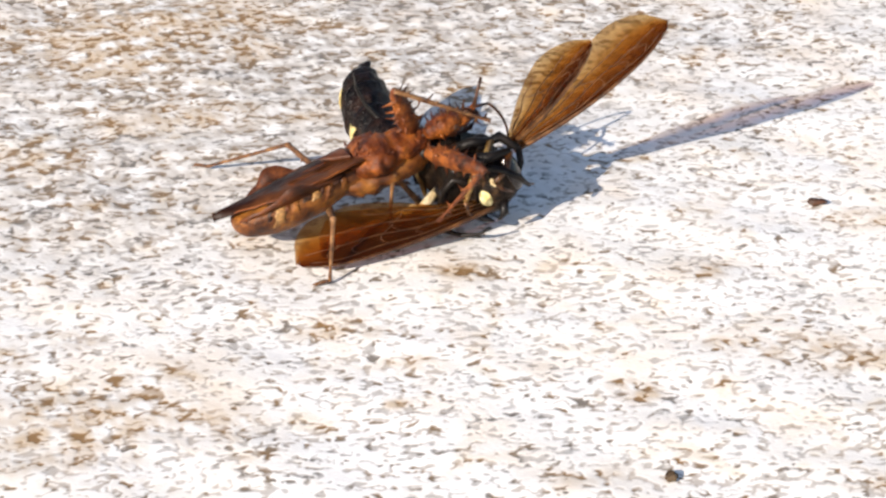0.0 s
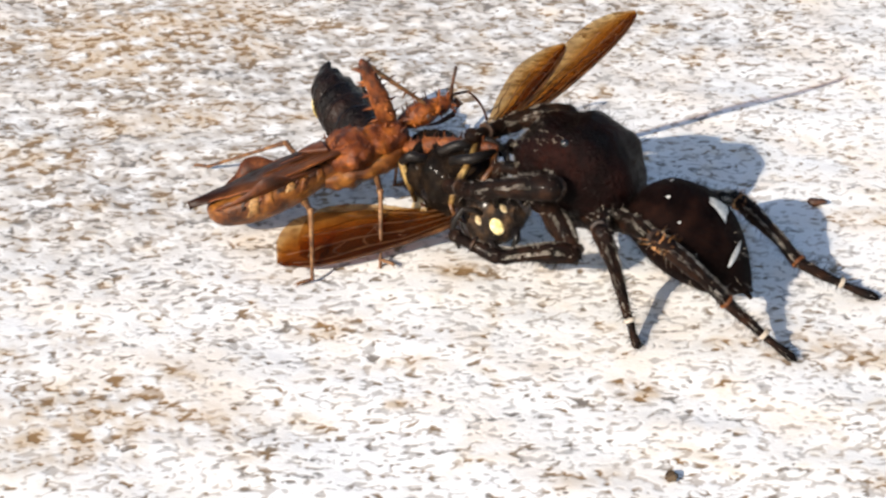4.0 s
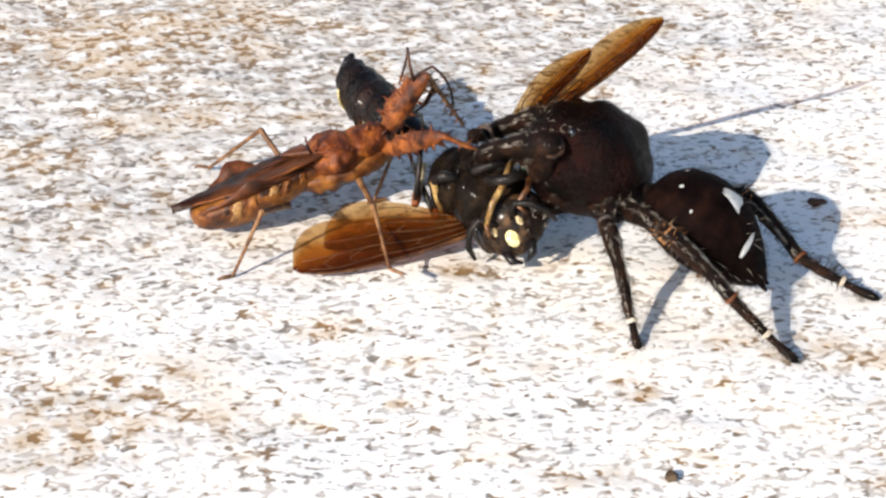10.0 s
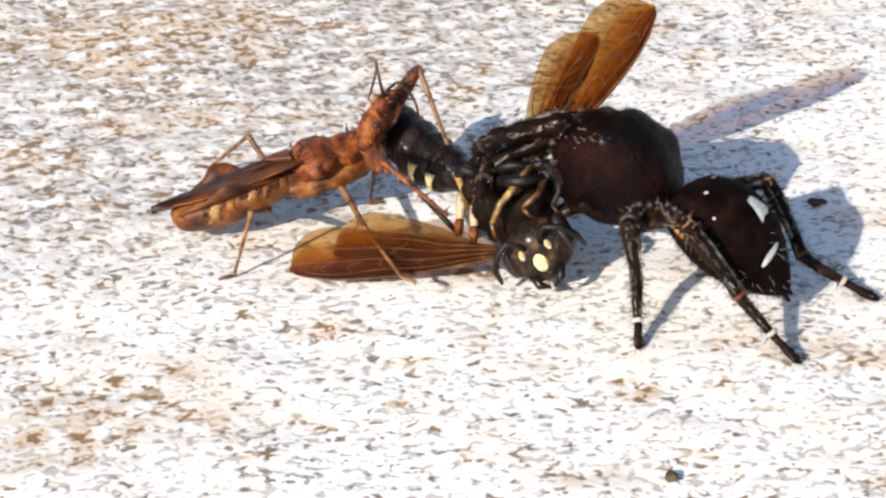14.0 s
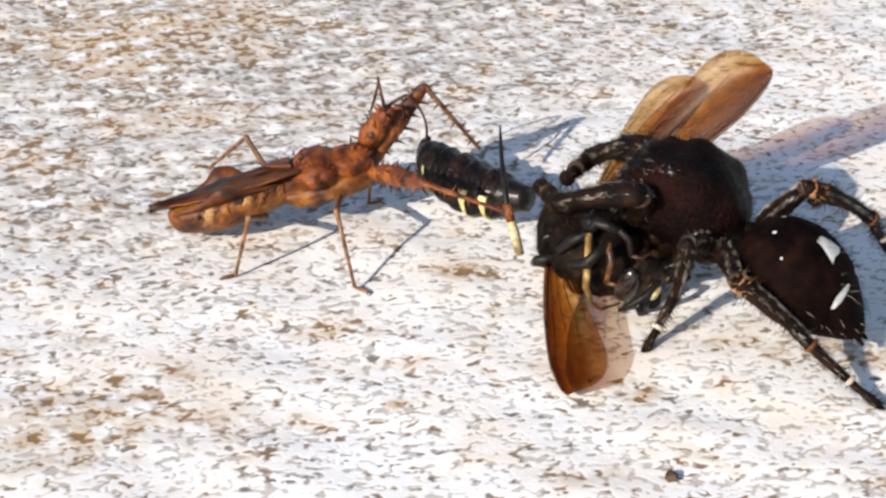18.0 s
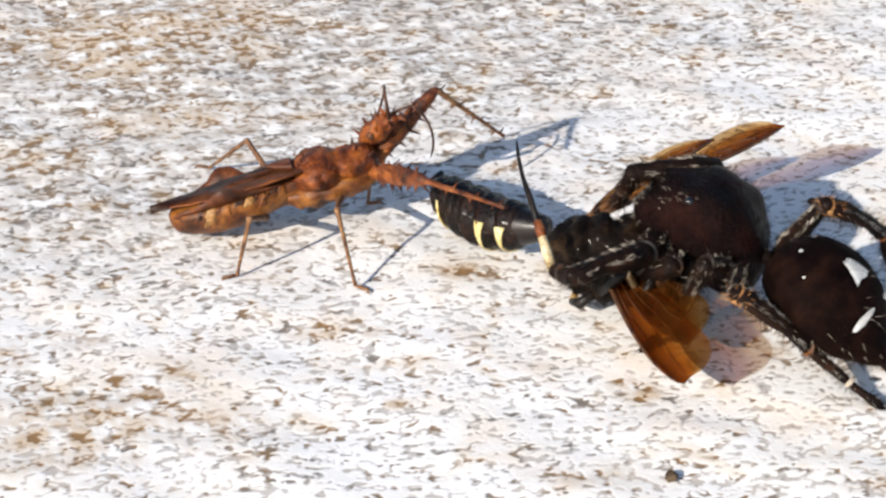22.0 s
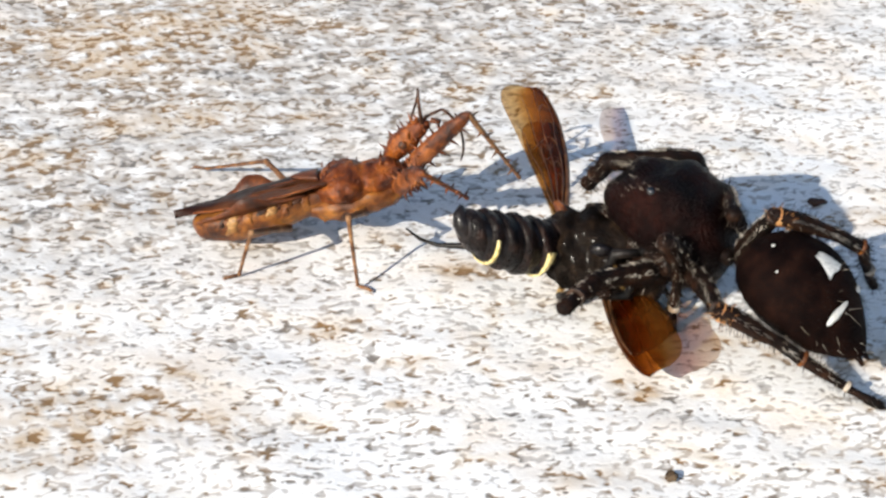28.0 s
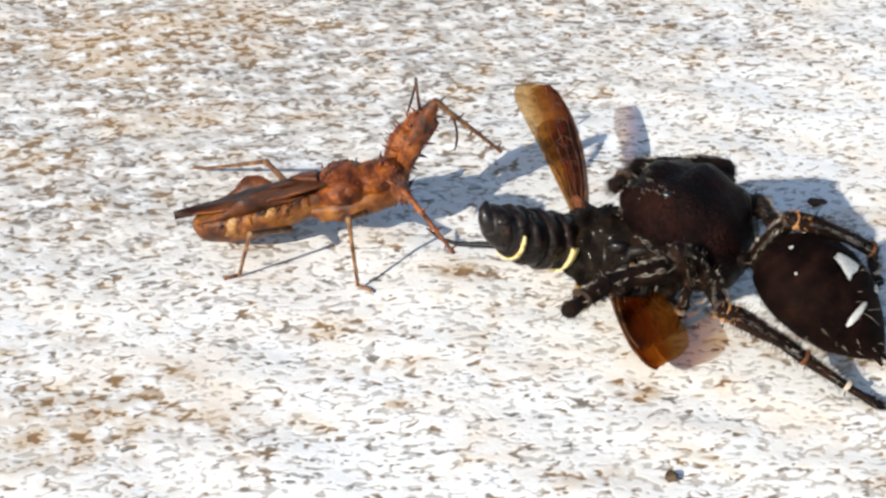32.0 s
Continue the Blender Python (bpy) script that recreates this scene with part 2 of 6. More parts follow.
def spike(bm, foot, way, length, r, n=4, bend=0.0):
    """A thorn or hair: a thin cone from foot along way."""
    foot, way = Vector(foot), Vector(way).normalized()
    side = way.orthogonal().normalized()
    other = way.cross(side)
    ring = [bm.verts.new(foot + r * (math.cos(2 * math.pi * k / n) * side + math.sin(2 * math.pi * k / n) * other)) for k in range(n)]
    tip = bm.verts.new(foot + way * length + side * bend * length)
    for k in range(n):
        bm.faces.new((ring[k], ring[(k + 1) % n], tip))


def ball(r, bm=None, scale=(1, 1, 1), place=(0, 0, 0), u=16, v=10):
    bm = bm or bmesh.new()
    bmesh.ops.create_uvsphere(bm, u_segments=u, v_segments=v, radius=r, matrix=Matrix.LocRotScale(place, None, scale))
    return bm


def fur(source, count, length, r, seed, lean=(-0.6, 0, 0.2), keep=None, bend=0.25):
    """Hairs that stand on the skin of a part, in its own space, as one mesh."""
    rnd = random.Random(seed)
    bm = bmesh.new()
    polys = source.data.polygons
    areas = np.cumsum([p.area for p in polys])
    made = 0
    for _ in range(count * 6):
        if made >= count:
            break
        p = polys[int(np.searchsorted(areas, rnd.random() * areas[-1]))]
        vs = [source.data.vertices[k].co / MM for k in p.vertices]
        a, c, d = rnd.sample(vs, 3) if len(vs) < 8 else (vs[0], vs[1], vs[2])
        q, s = rnd.random(), rnd.random()
        if q + s > 1:
            q, s = 1 - q, 1 - s
        place = a + (c - a) * q + (d - a) * s
        if keep and not keep(place):
            continue
        way = p.normal + Vector(lean) + Vector((rnd.uniform(-0.35, 0.35), rnd.uniform(-0.35, 0.35), rnd.uniform(-0.35, 0.35)))
        spike(bm, place - p.normal * 0.02, way, length * rnd.uniform(0.5, 1.35), r, 3, rnd.uniform(-bend, bend))
        made += 1
    return bm


def hair_on(name, bm, material, parent):
    return tagged(part(name, bm, material, parent), kind="stuff")


# ---- the painted ground ----
def spread(lo, hi, step, far):
    inner = list(np.arange(lo, hi + step / 2, step))
    out, d = [], step
    while sum(out) < far:
        d *= 1.5
        out.append(d)
    left, right = lo - np.cumsum(out), hi + np.cumsum(out)
    return np.array(sorted(left) + inner + list(right))


def lattice(x, y, seed):
    """Smooth gradient noise of plane coordinates, about -1 to 1."""
    rng = np.random.RandomState(seed)
    table = np.concatenate([rng.permutation(256)] * 3)
    gz = rng.uniform(0.2, 0.8)
    xi, yi = np.floor(x).astype(int), np.floor(y).astype(int)
    fx, fy = x - xi, y - yi
    soft = lambda q: q * q * q * (q * (q * 6 - 15) + 10)
    u, v, w = soft(fx), soft(fy), soft(gz)
    out = 0
    for k in (0, 1):
        for j in (0, 1):
            for i in (0, 1):
                h = table[table[table[(xi + i) & 255] + ((yi + j) & 255)] + k] & 15
                a, c, d = fx - i, fy - j, gz - k
                p = np.where(h < 8, a, c)
                q = np.where(h < 4, c, np.where((h == 12) | (h == 14), a, d))
                dot = np.where(h & 1, -p, p) + np.where(h & 2, -q, q)
                out = out + dot * (u if i else 1 - u) * (v if j else 1 - v) * (w if k else 1 - w)
    return out * 0.98


def layered(x, y, per_mm, octaves, rough, seed, stretch=(1, 1)):
    """Layers of that noise with so many waves to the millimetre, about 0.5."""
    total, amp, size = 0, 1.0, 0.0
    x, y = x * per_mm * stretch[0], y * per_mm * stretch[1]
    for k in range(octaves):
        total = total + amp * lattice(x * 2 ** k + 31.7 * k, y * 2 ** k + 17.3 * k, seed + k)
        size += amp
        amp *= rough
    return 0.5 + 0.5 * total / size


def step(v, lo, hi):
    q = np.clip((v - lo) / (hi - lo), 0, 1)
    return q * q * (3 - 2 * q)


def build_ground():
    xs, ys = spread(-24, 24, 0.062, 60000), spread(-18.5, 26.5, 0.062, 60000)
    gx, gy = np.meshgrid(xs, ys)
    rng = np.random.RandomState(4)
    z = np.zeros_like(gx)
    for k in range(26):
        f = 2 * math.pi / rng.uniform(0.9, 7.0)
        a = rng.uniform(0, 2 * math.pi)
        z += np.sin(f * (gx * math.cos(a) * 0.6 + gy * math.sin(a)) + rng.uniform(0, 6.28)) * 0.35 / f
    near = (abs(gx) < 25) & (gy > -19) & (gy < 27)
    z = np.where(near, z * 0.045, 0) - 0.03
    # stains, and wide dabs that grey the far and left ground: middle x, y, half width, half depth, strength
    stain_and_tone_dabs = [
        (0.89, -1.96, 1.1, 0.65, 1.0), (-6.61, 12.57, 0.9, 0.7, 0.7), (-15.03, -14.25, 3.6, 2.6, 0.5), (-17.28, 21.6, 4.5, 3.5, 0.8),
        (-11.56, 24.02, 3.4, 2.0, 0.8), (-9.49, 20.26, 1.1, 1.4, 0.8), (-12.57, 12.69, 3.2, 1.6, 0.6), (-17.36, 17.64, 3.0, 1.5, 0.7),
        (7.74, -10.88, 1.0, 0.7, 0.9), (11.47, -1.86, 1.2, 0.8, 0.45), (16.2, -8.09, 3.4, 1.3, 0.5), (19.09, 2.78, 1.4, 0.8, 0.6),
        (-4.59, -6.38, 2.2, 0.9, 0.5), (-1.48, -9.13, 1.8, 0.8, 0.4), (-12.35, -12.2, 4.2, 2.2, 0.4), (-10.87, -9.75, 1.2, 0.8, 0.55),
        (-15.34, -7.24, 1.0, 0.5, 0.6), (-17.95, -8.51, 0.8, 0.7, 0.7), (-8.53, -13.11, 1.6, 0.8, 0.45), (-2, -11.95, 0.7, 0.35, 0.7),
        (3.54, 25.81, 6.0, 1.0, 0.45), (-16.01, 4.07, 0.8, 0.8, 0.45), (12.08, -7.46, 1.3, 0.6, 0.5), (5.7, -16.81, 2.0, 0.8, 0.35),
        (16.17, -16.99, 1.0, 0.6, 0.5), (-19.39, 8.37, 2.5, 1.2, 0.5), (-17.58, 24.02, 10.0, 9.0, 0.75), (-1.95, 25.45, 10.0, 9.0, 0.66), (15.61, 24.73, 10.0, 7.0, 0.4),
        (-12.0, 16.0, 16.0, 9.0, 0.65), (2.0, 20.0, 14.0, 8.0, 0.3), (-18.57, 4.0, 9.0, 8.0, 0.62), (-8.75, 5.65, 8.0, 6.0, 0.38), (5.73, 7.27, 9.0, 5.0, 0.18), (-16.35, -11.36, 5.0, 5.0, 0.2),
    ]
    soil_and_tone, stain = np.zeros_like(gx), np.zeros_like(gx)
    for x, y, w, h, q in stain_and_tone_dabs:
        r2 = ((gx - x) / w) ** 2 + ((gy - y) / h) ** 2
        dab = min(q, 0.97) * np.exp(-r2 * 1.1)
        soil_and_tone = 1 - (1 - soil_and_tone) * (1 - dab)
        if w < 5:
            stain = 1 - (1 - stain) * (1 - dab)
    # a faint bent thread of dirt
    for k in range(40):
        a = radians(150 + 130 * k / 39)
        x0, y0 = 13.15, 5.91
        r2 = ((gx - x0 - 0.95 * math.cos(a)) / 0.14) ** 2 + ((gy - y0 - 1.3 * math.sin(a)) / 0.17) ** 2
        soil_and_tone = np.maximum(soil_and_tone, 0.75 * np.exp(-r2))
    wob = np.zeros_like(gx)
    for k in range(18):
        f = 2 * math.pi / rng.uniform(0.5, 2.4)
        a = rng.uniform(0, 2 * math.pi)
        wob += np.sin(f * (gx * math.cos(a) + gy * math.sin(a)) + rng.uniform(0, 6.28))
    soil_and_tone = np.clip(soil_and_tone * (1 + 0.16 * wob), 0, 1.2)
    stain = np.clip(stain * (1 + 0.2 * wob), 0, 1)
    # chips and short wavy cracks in the paint, let into the surface
    broad = layered(gx, gy, 0.16, 4, 0.6, 11)
    blotch = np.maximum(layered(gx, gy, 0.42, 4, 0.6, 21) - 0.57, 0)
    dirt = soil_and_tone * 0.105 + (broad - 0.5) * 0.18 + blotch * 0.55
    bend = 0.35 * (layered(gx, gy, 1.1, 2, 0.5, 91) - 0.5)
    fine = layered(gx, gy, 6.0, 2, 0.6, 41, (0.6, 0.9)) - 0.5
    level = layered(gx, gy + bend, 2.8, 2, 0.4, 31, (0.68, 0.95)) + 0.12 * fine + dirt * 0.6
    wave = layered(gx, gy + bend, 2.2, 2, 0.4, 51, (0.6, 1.0))
    gate = layered(gx, gy, 2.4, 2, 0.5, 61, (0.75, 1.0)) + 0.12 * fine + dirt * 0.5
    worn = layered(gx, gy, 1.6, 3, 0.6, 81, (0.8, 1.0)) + dirt
    blots = step(level, 0.575, 0.66)
    cracks = step(gate, 0.475, 0.53) * (1 - step(abs(wave - 0.5), 0.022, 0.07))
    chip = np.maximum(blots, cracks) * (0.5 + 0.5 * step(worn, 0.5, 0.68))
    # beyond the worn stretch the sheet is too coarse for single chips: even, lightly soiled paint
    chip, blotch, stain, soil_and_tone = (np.where(near, v, even) for v, even in ((chip, 0.15), (blotch, 0.0), (stain, 0.0), (soil_and_tone, 0.2)))
    z = z - np.where(near, 0.032 * chip - 0.012 * (layered(gx, gy, 1.4, 2, 0.5, 71) - 0.5), 0)
    ny, nx = gx.shape
    verts = np.stack([gx, gy, z], -1).reshape(-1, 3) * MM
    i = (np.arange(ny - 1)[:, None] * nx + np.arange(nx - 1)).reshape(-1)
    faces = np.stack([i, i + 1, i + nx + 1, i + nx], 1)
    me = bpy.data.meshes.new("ground")
    me.vertices.add(len(verts))
    me.vertices.foreach_set("co", verts.reshape(-1).astype(np.float32))
    me.loops.add(faces.size)
    me.loops.foreach_set("vertex_index", faces.reshape(-1).astype(np.int32))
    me.polygons.add(len(faces))
    me.polygons.foreach_set("loop_start", np.arange(0, faces.size, 4, dtype=np.int32))
    me.polygons.foreach_set("use_smooth", np.ones(len(faces), dtype=bool))
    me.update(calc_edges=True)
    for name, values in (("soil_and_tone", soil_and_tone), ("stain", stain), ("chip", chip), ("blotch", blotch)):
        attr = me.attributes.new(name, "FLOAT", "POINT")
        attr.data.foreach_set("value", values.reshape(-1).astype(np.float32))
    me.materials.append(PAINT)
    tagged(new("ground", me), "weathered white painted surface with brown and grey chips", "ground", kind="structure")


build_ground()


def crumb(name, label, place, length, width, height, turn, material, seed):
    bm = loft(smooth_rings([(-length / 2, 0.02, 0.02, 0.02, 0), (-length * 0.3, width * 0.45, height * 0.5, height * 0.5, 0),
                            (length * 0.1, width * 0.5, height * 0.55, height * 0.5, 0.02), (length / 2, 0.03, 0.03, 0.03, 0)], 12), 12,
              rough=0.5, freq=3.0, seed=seed)
    ob = part(name, bm, material, m=at(place[0], place[1], height * 0.42 - 0.04, 0, 0, turn))
    return tagged(ob, label, "debris")


crumb("seed_husk", "dark brown seed husk lying on the white paint", (17.11, 4.02), 0.95, 0.42, 0.34, -8, UMBER, 1)
crumb("dirt_crumb", "small brown crumb of dirt on the white paint", (8.65, -16.92), 0.55, 0.5, 0.34, 20, HUSK, 5)
crumb("dirt_crumb", "tiny grey-brown grain of dirt on the white paint", (-2.52, 18.74), 0.5, 0.3, 0.15, 10, HUSK, 8)


# ---- the assassin bug ----
def empty_thing(name, label, category):
    return tagged(new(name), label, category)


def leg_bone(name, length, r0, r1, material, parent, label="", knob=1.25, thorns=0, thorn=0.3, seed=0, flat=1.0):
    """One limb segment along x, swollen at both joints, with thorns where it has them."""
    bm = loft(smooth_rings([(-r0 * 0.6, r0 * 0.3, r0 * 0.3, r0 * 0.3, 0), (0, r0 * knob, r0 * knob * flat, r0 * knob * flat, 0), (length * 0.14, r0, r0 * flat, r0 * flat, 0),
                            (length * 0.5, (r0 + r1) / 2, (r0 + r1) / 2 * flat, (r0 + r1) / 2, 0), (length * 0.88, r1, r1, r1, 0),
                            (length, r1 * knob, r1 * knob, r1 * knob, 0), (length + r1 * 0.6, r1 * 0.3, r1 * 0.3, r1 * 0.3, 0)], 18), 10, rough=0.12, freq=2.5, seed=seed)
    ob = part(name, bm, material, parent, label)
    if not thorns:
        return ob
    bm = bmesh.new()
    rnd = random.Random(seed + 7)
    for k in range(thorns):
        u = (k + 0.6) / (thorns + 0.4)
        r = r0 + (r1 - r0) * u
        a = radians((60, 120, -65, -115)[k % 4] + rnd.uniform(-18, 18))
        way = Vector((rnd.uniform(-0.1, 0.5), math.cos(a), math.sin(a)))
        spike(bm, (u * length, math.cos(a) * r * 0.7, math.sin(a) * r * 0.7), way, thorn * rnd.uniform(0.7, 1.2) + r * 0.3, 0.07)
    tagged(part("spiny_fringe", bm, material, ob), kind="stuff")
    return ob


def claws(bm, x, r):
    for s in (-1, 1):
        spike(bm, (x, s * r, 0), (1, s * 0.5, -0.5), 0.28, 0.05)


def bug_foot(parent, length, r, material):
    bm = loft(smooth_rings([(-r, r * 0.5, r * 0.5, r * 0.5, 0), (length * 0.4, r, r, r, 0), (length, r * 0.8, r * 0.8, r * 0.7, 0), (length + r, 0.02, 0.02, 0.02, 0)], 9), 8)
    claws(bm, length, r * 0.5)
    return part("tarsus", bm, material, parent)


BUG = empty_thing("assassin_bug", "rusty brown spiny assassin bug standing on thin legs on white paint", "insect")


def fore_femur(seed):
    """The swollen grasping femur: a spindle with two rows of strong thorns."""
    bm = loft(smooth_rings([(-0.15, 0.1, 0.1, 0.1, 0), (0.1, 0.26, 0.26, 0.26, 0), (0.9, 0.36, 0.42, 0.4, 0), (2.2, 0.4, 0.52, 0.46, 0.03), (3.5, 0.32, 0.4, 0.34, 0.03), (4.3, 0.24, 0.26, 0.24, 0), (4.6, 0.1, 0.1, 0.1, 0)], 28),
              14, rough=0.22, freq=3.0, seed=seed)
    ob = part("fore_femur", bm, FORELEG, BUG, "orange-brown thorny fore femur")
    rnd = random.Random(seed)
    sb = bmesh.new()
    for k in range(34):
        x = 0.4 + 3.8 * k / 33
        a = radians((80, -80, 40, -50, 130, -125)[k % 6] + rnd.uniform(-15, 15))
        r = float(np.interp(x, [0.1, 0.9, 2.0, 3.1, 3.7], [0.2, 0.34, 0.42, 0.32, 0.22]))
        spike(sb, (x, math.cos(a) * r * 0.8, math.sin(a) * r * 0.95), (rnd.uniform(-0.1, 0.5), math.cos(a), math.sin(a)), rnd.uniform(0.3, 0.65), 0.1)
    tagged(part("spiny_fringe", sb, FORELEG, ob), kind="stuff")
    return ob


BUG_SHAPE = [(-0.12, 0.3, 0.15, 0.3, -0.05), (0.05, 0.72, 0.3, 0.62, -0.05), (0.7, 1.22, 0.42, 1.0, 0.0), (1.6, 1.55, 0.5, 1.22, 0.04), (2.8, 1.68, 0.56, 1.28, 0.08),
             (4.2, 1.42, 0.55, 1.12, 0.12), (5.4, 1.0, 0.5, 0.9, 0.15), (6.4, 0.9, 0.4, 0.75, 0.15)]


def on_bug(x, deg, out=0.0):
    """A place on the skin of the bug's abdomen: x along it, deg round from its near (-1) or far (1) edge upwards."""
    keys = np.array(BUG_SHAPE)
    w, up, down, zc = hermite(keys[:, 0], keys, x)[1:5]
    a = radians(deg)
    ca, sa = math.cos(a), math.sin(a)
    return Vector((x, ca * (w + out), zc + sa * ((up if sa > 0 else down) + out)))


def folded_leaf(u, v, side, lift):
    """A place on a folded wing: u from its root to the tail, v from the middle line outwards."""
    x = 6.1 - 6.95 * u
    half = 1.55 * min(1, (1 - u) * 2.3) ** 0.75 * (0.72 + 0.28 * math.sin(math.pi * min(1, 0.2 + u)))
    y = side * (-0.3 * half + 1.3 * half * v)
    fold = 0.05 * math.sin(7 * v + 5 * u) * (1 - u)
    return Vector((x, y, 0.6 + lift + 0.34 * (1 - u) - 0.26 * v * v + fold + 0.05 * noise.noise((x * 1.5, y * 2, side)) + 0.02 * u))


def build_bug():
    # body along x from the tail to the front of the pronotum, 9.4 long
    abdomen = part("abdomen", loft(smooth_rings(BUG_SHAPE, 34), 30, power=2.0, rough=0.06, freq=1.4), TAN, BUG, "tan and brown mottled abdomen")
    hair_on("abdomen_hair", fur(abdomen, 160, 0.14, 0.014, 3), LEG_TAN, abdomen)
    # side plates on the upper flank, dark and cream by turns, with slanted uneven seams
    edges = [0.25, 1.1, 1.95, 2.7, 3.75, 4.4, 5.2]
    for side in (-1, 1):
        for k in range(6):
            for half in (0, 1):
                a, c = edges[k], edges[k + 1]
                mid = a + (c - a) * (0.52 + 0.7 * noise.noise((k * 1.7 + 0.4, side, 0.3)))
                a, c = (a, mid) if half == 0 else (mid, c)
                low = (-10 if half == 0 else -22) + 30 * noise.noise((k * 2.1 + 0.3, half + 0.6, side))
                bm = bmesh.new()
                grid = []
                for i in range(7):
                    row = []
                    for j in range(7):
                        v = j / 6
                        pinch = (0.5 + 0.5 * v) if half == 0 else (1.1 - 0.35 * v)
                        x = (a + c) / 2 + (c - a) * (i / 6 - 0.5) * pinch + 0.25 * (v - 0.5) + 0.22 * noise.noise((i * 0.5, j * 0.6, k * 1.3 + side + half * 5))
                        deg = low + (30 - low) * v
                        rim = 0.035 if 0 < i < 6 and 0 < j < 6 else -0.06
                        q = on_bug(x, deg, rim + 0.02 * noise.noise((x * 4, deg * 0.1, side)))
                        q.y *= side
                        row.append(bm.verts.new(q))
                    grid.append(row)
                for i in range(6):
                    for j in range(6):
                        bm.faces.new((grid[i][j], grid[i + 1][j], grid[i + 1][j + 1], grid[i][j + 1]))
                dark = half == 0
                part("side_plate", bm, (UMBER if k % 2 else RUST_DARK) if dark else (CREAM if k in (1, 3) else TAN), BUG, "dark brown side plate" if dark else "cream side plate")
        # thin raised rim above the plates, widest over the third ring
        bm = bmesh.new()
        rows = []
        for i in range(33):
            x = 0.05 + 5.0 * i / 32
            tall = (0.12 + 0.75 * math.exp(-((x - 2.5) / 0.85) ** 2) + 0.1 * abs(math.sin(x * 3.6))) * min(1, 0.2 + i / 5, 0.2 + (32 - i) / 6)
            foot = on_bug(x, 24, -0.03)
            top = foot + Vector((0.05, 0.6 * tall + 0.02, 0.8 * tall + 0.05))
            row = []
            for q in (foot + Vector((0, 0.06, -0.03)), top + Vector((0, 0.02, 0)), top - Vector((0, 0.03, -0.01)), foot - Vector((0, 0.06, -0.03))):
                row.append(bm.verts.new((q.x, q.y * side, q.z)))
            rows.append(row)
        for r0, r1 in zip(rows, rows[1:]):
            for j in range(4):
                bm.faces.new((r0[j], r1[j], r1[(j + 1) % 4], r0[(j + 1) % 4]))
        bm.faces.new(rows[0])
        bm.faces.new(rows[-1])
        part("abdomen_rim", bm, RUST_DARK, BUG, "dark rusty raised abdomen rim")
    # folded wings: two long leaves, one over the other, pointed past the tail
    for side, lift in ((1, 0.0), (-1, 0.07)):
        bm = bmesh.new()
        rows = []
        for i in range(25):
            row = []
            for j in range(11):
                q = folded_leaf(i / 24, j / 10, side, lift)
                row.append((bm.verts.new(q), bm.verts.new(q - Vector((0, 0, 0.05)))))
            rows.append(row)
        for i in range(24):
            for j in range(10):
                for f in (0, 1):
                    bm.faces.new((rows[i][j][f], rows[i + 1][j][f], rows[i + 1][j + 1][f], rows[i][j + 1][f]))
            for j in (0, 10):
                bm.faces.new((rows[i][j][0], rows[i + 1][j][0], rows[i + 1][j][1], rows[i][j][1]))
        wing = part("folded_wing", bm, FOLDED, BUG, "dark brown folded wing")
        vb = bmesh.new()
        for q, end in ((0.3, 10), (0.62, 13), (0.97, 22)):
            pts = [folded_leaf(i / 24, q - 0.1 * (i / 24) * (q < 0.9), side, lift + 0.01) for i in range(1, end)]
            tube(pts, [0.035 if q > 0.9 else 0.022] * len(pts), 5, vb)
        part("wing_vein", vb, RUST, wing)
    # pronotum: a low-necked front lobe and a wide rear lobe with sharp shoulders
    pron = loft(smooth_rings([(5.35, 0.45, 0.2, 0.4, 0.5), (5.6, 1.05, 0.5, 0.8, 0.4), (6.1, 1.55, 0.85, 1.0, 0.35), (6.6, 1.78, 1.05, 1.1, 0.32), (7.2, 1.55, 1.02, 1.15, 0.32), (7.7, 1.2, 0.78, 1.05, 0.3),
                              (8.2, 1.12, 0.84, 1.05, 0.3), (8.8, 1.02, 0.82, 1.0, 0.28), (9.25, 0.8, 0.6, 0.8, 0.25), (9.45, 0.45, 0.35, 0.45, 0.22)], 44), 32, power=1.55, rough=0.1, freq=2.2, seed=3)
    for v in pron.verts:
        # a groove along the middle, warts and fine wrinkles
        d = Vector((0, v.co.y, v.co.z - 0.3)).normalized()
        groove = -0.14 * math.exp(-(v.co.y / 0.16) ** 2) * (1 if v.co.z > 0.5 else 0)
        v.co += d * (groove + 0.09 * noise.noise(v.co * 4.5) + 0.06 * noise.noise(v.co * 9))
    pron = part("pronotum", pron, RUST, BUG)
    rnd = random.Random(5)
    sb = bmesh.new()
    for x in np.linspace(5.9, 9.4, 22):
        for side in (-1, 1):
            a = radians(rnd.uniform(0, 80))
            w = float(np.interp(x, [6.0, 6.6, 7.3, 7.85, 8.8, 9.4], [1.45, 1.65, 1.4, 1.05, 0.95, 0.5]))
            spike(sb, (x, side * w * math.cos(a) * 0.9, 0.3 + w * 0.6 * math.sin(a)), (0.3, side * math.cos(a), math.sin(a)), rnd.uniform(0.12, 0.3), 0.08)
    for side in (-1, 1):
        spike(sb, (6.6, side * 1.65, 0.4), (-0.3, side, 0.35), 0.45, 0.14)
        spike(sb, (9.1, side * 0.75, 0.55), (0.5, side * 0.7, 0.6), 0.5, 0.11)
        spike(sb, (8.5, side * 0.55, 0.95), (0.3, side * 0.4, 1), 0.4, 0.1)
    tagged(part("spiny_fringe", sb, RUST, pron), kind="stuff")
    hair_on("pronotum_hair", fur(pron, 120, 0.12, 0.013, 11), LEG_TAN, pron)
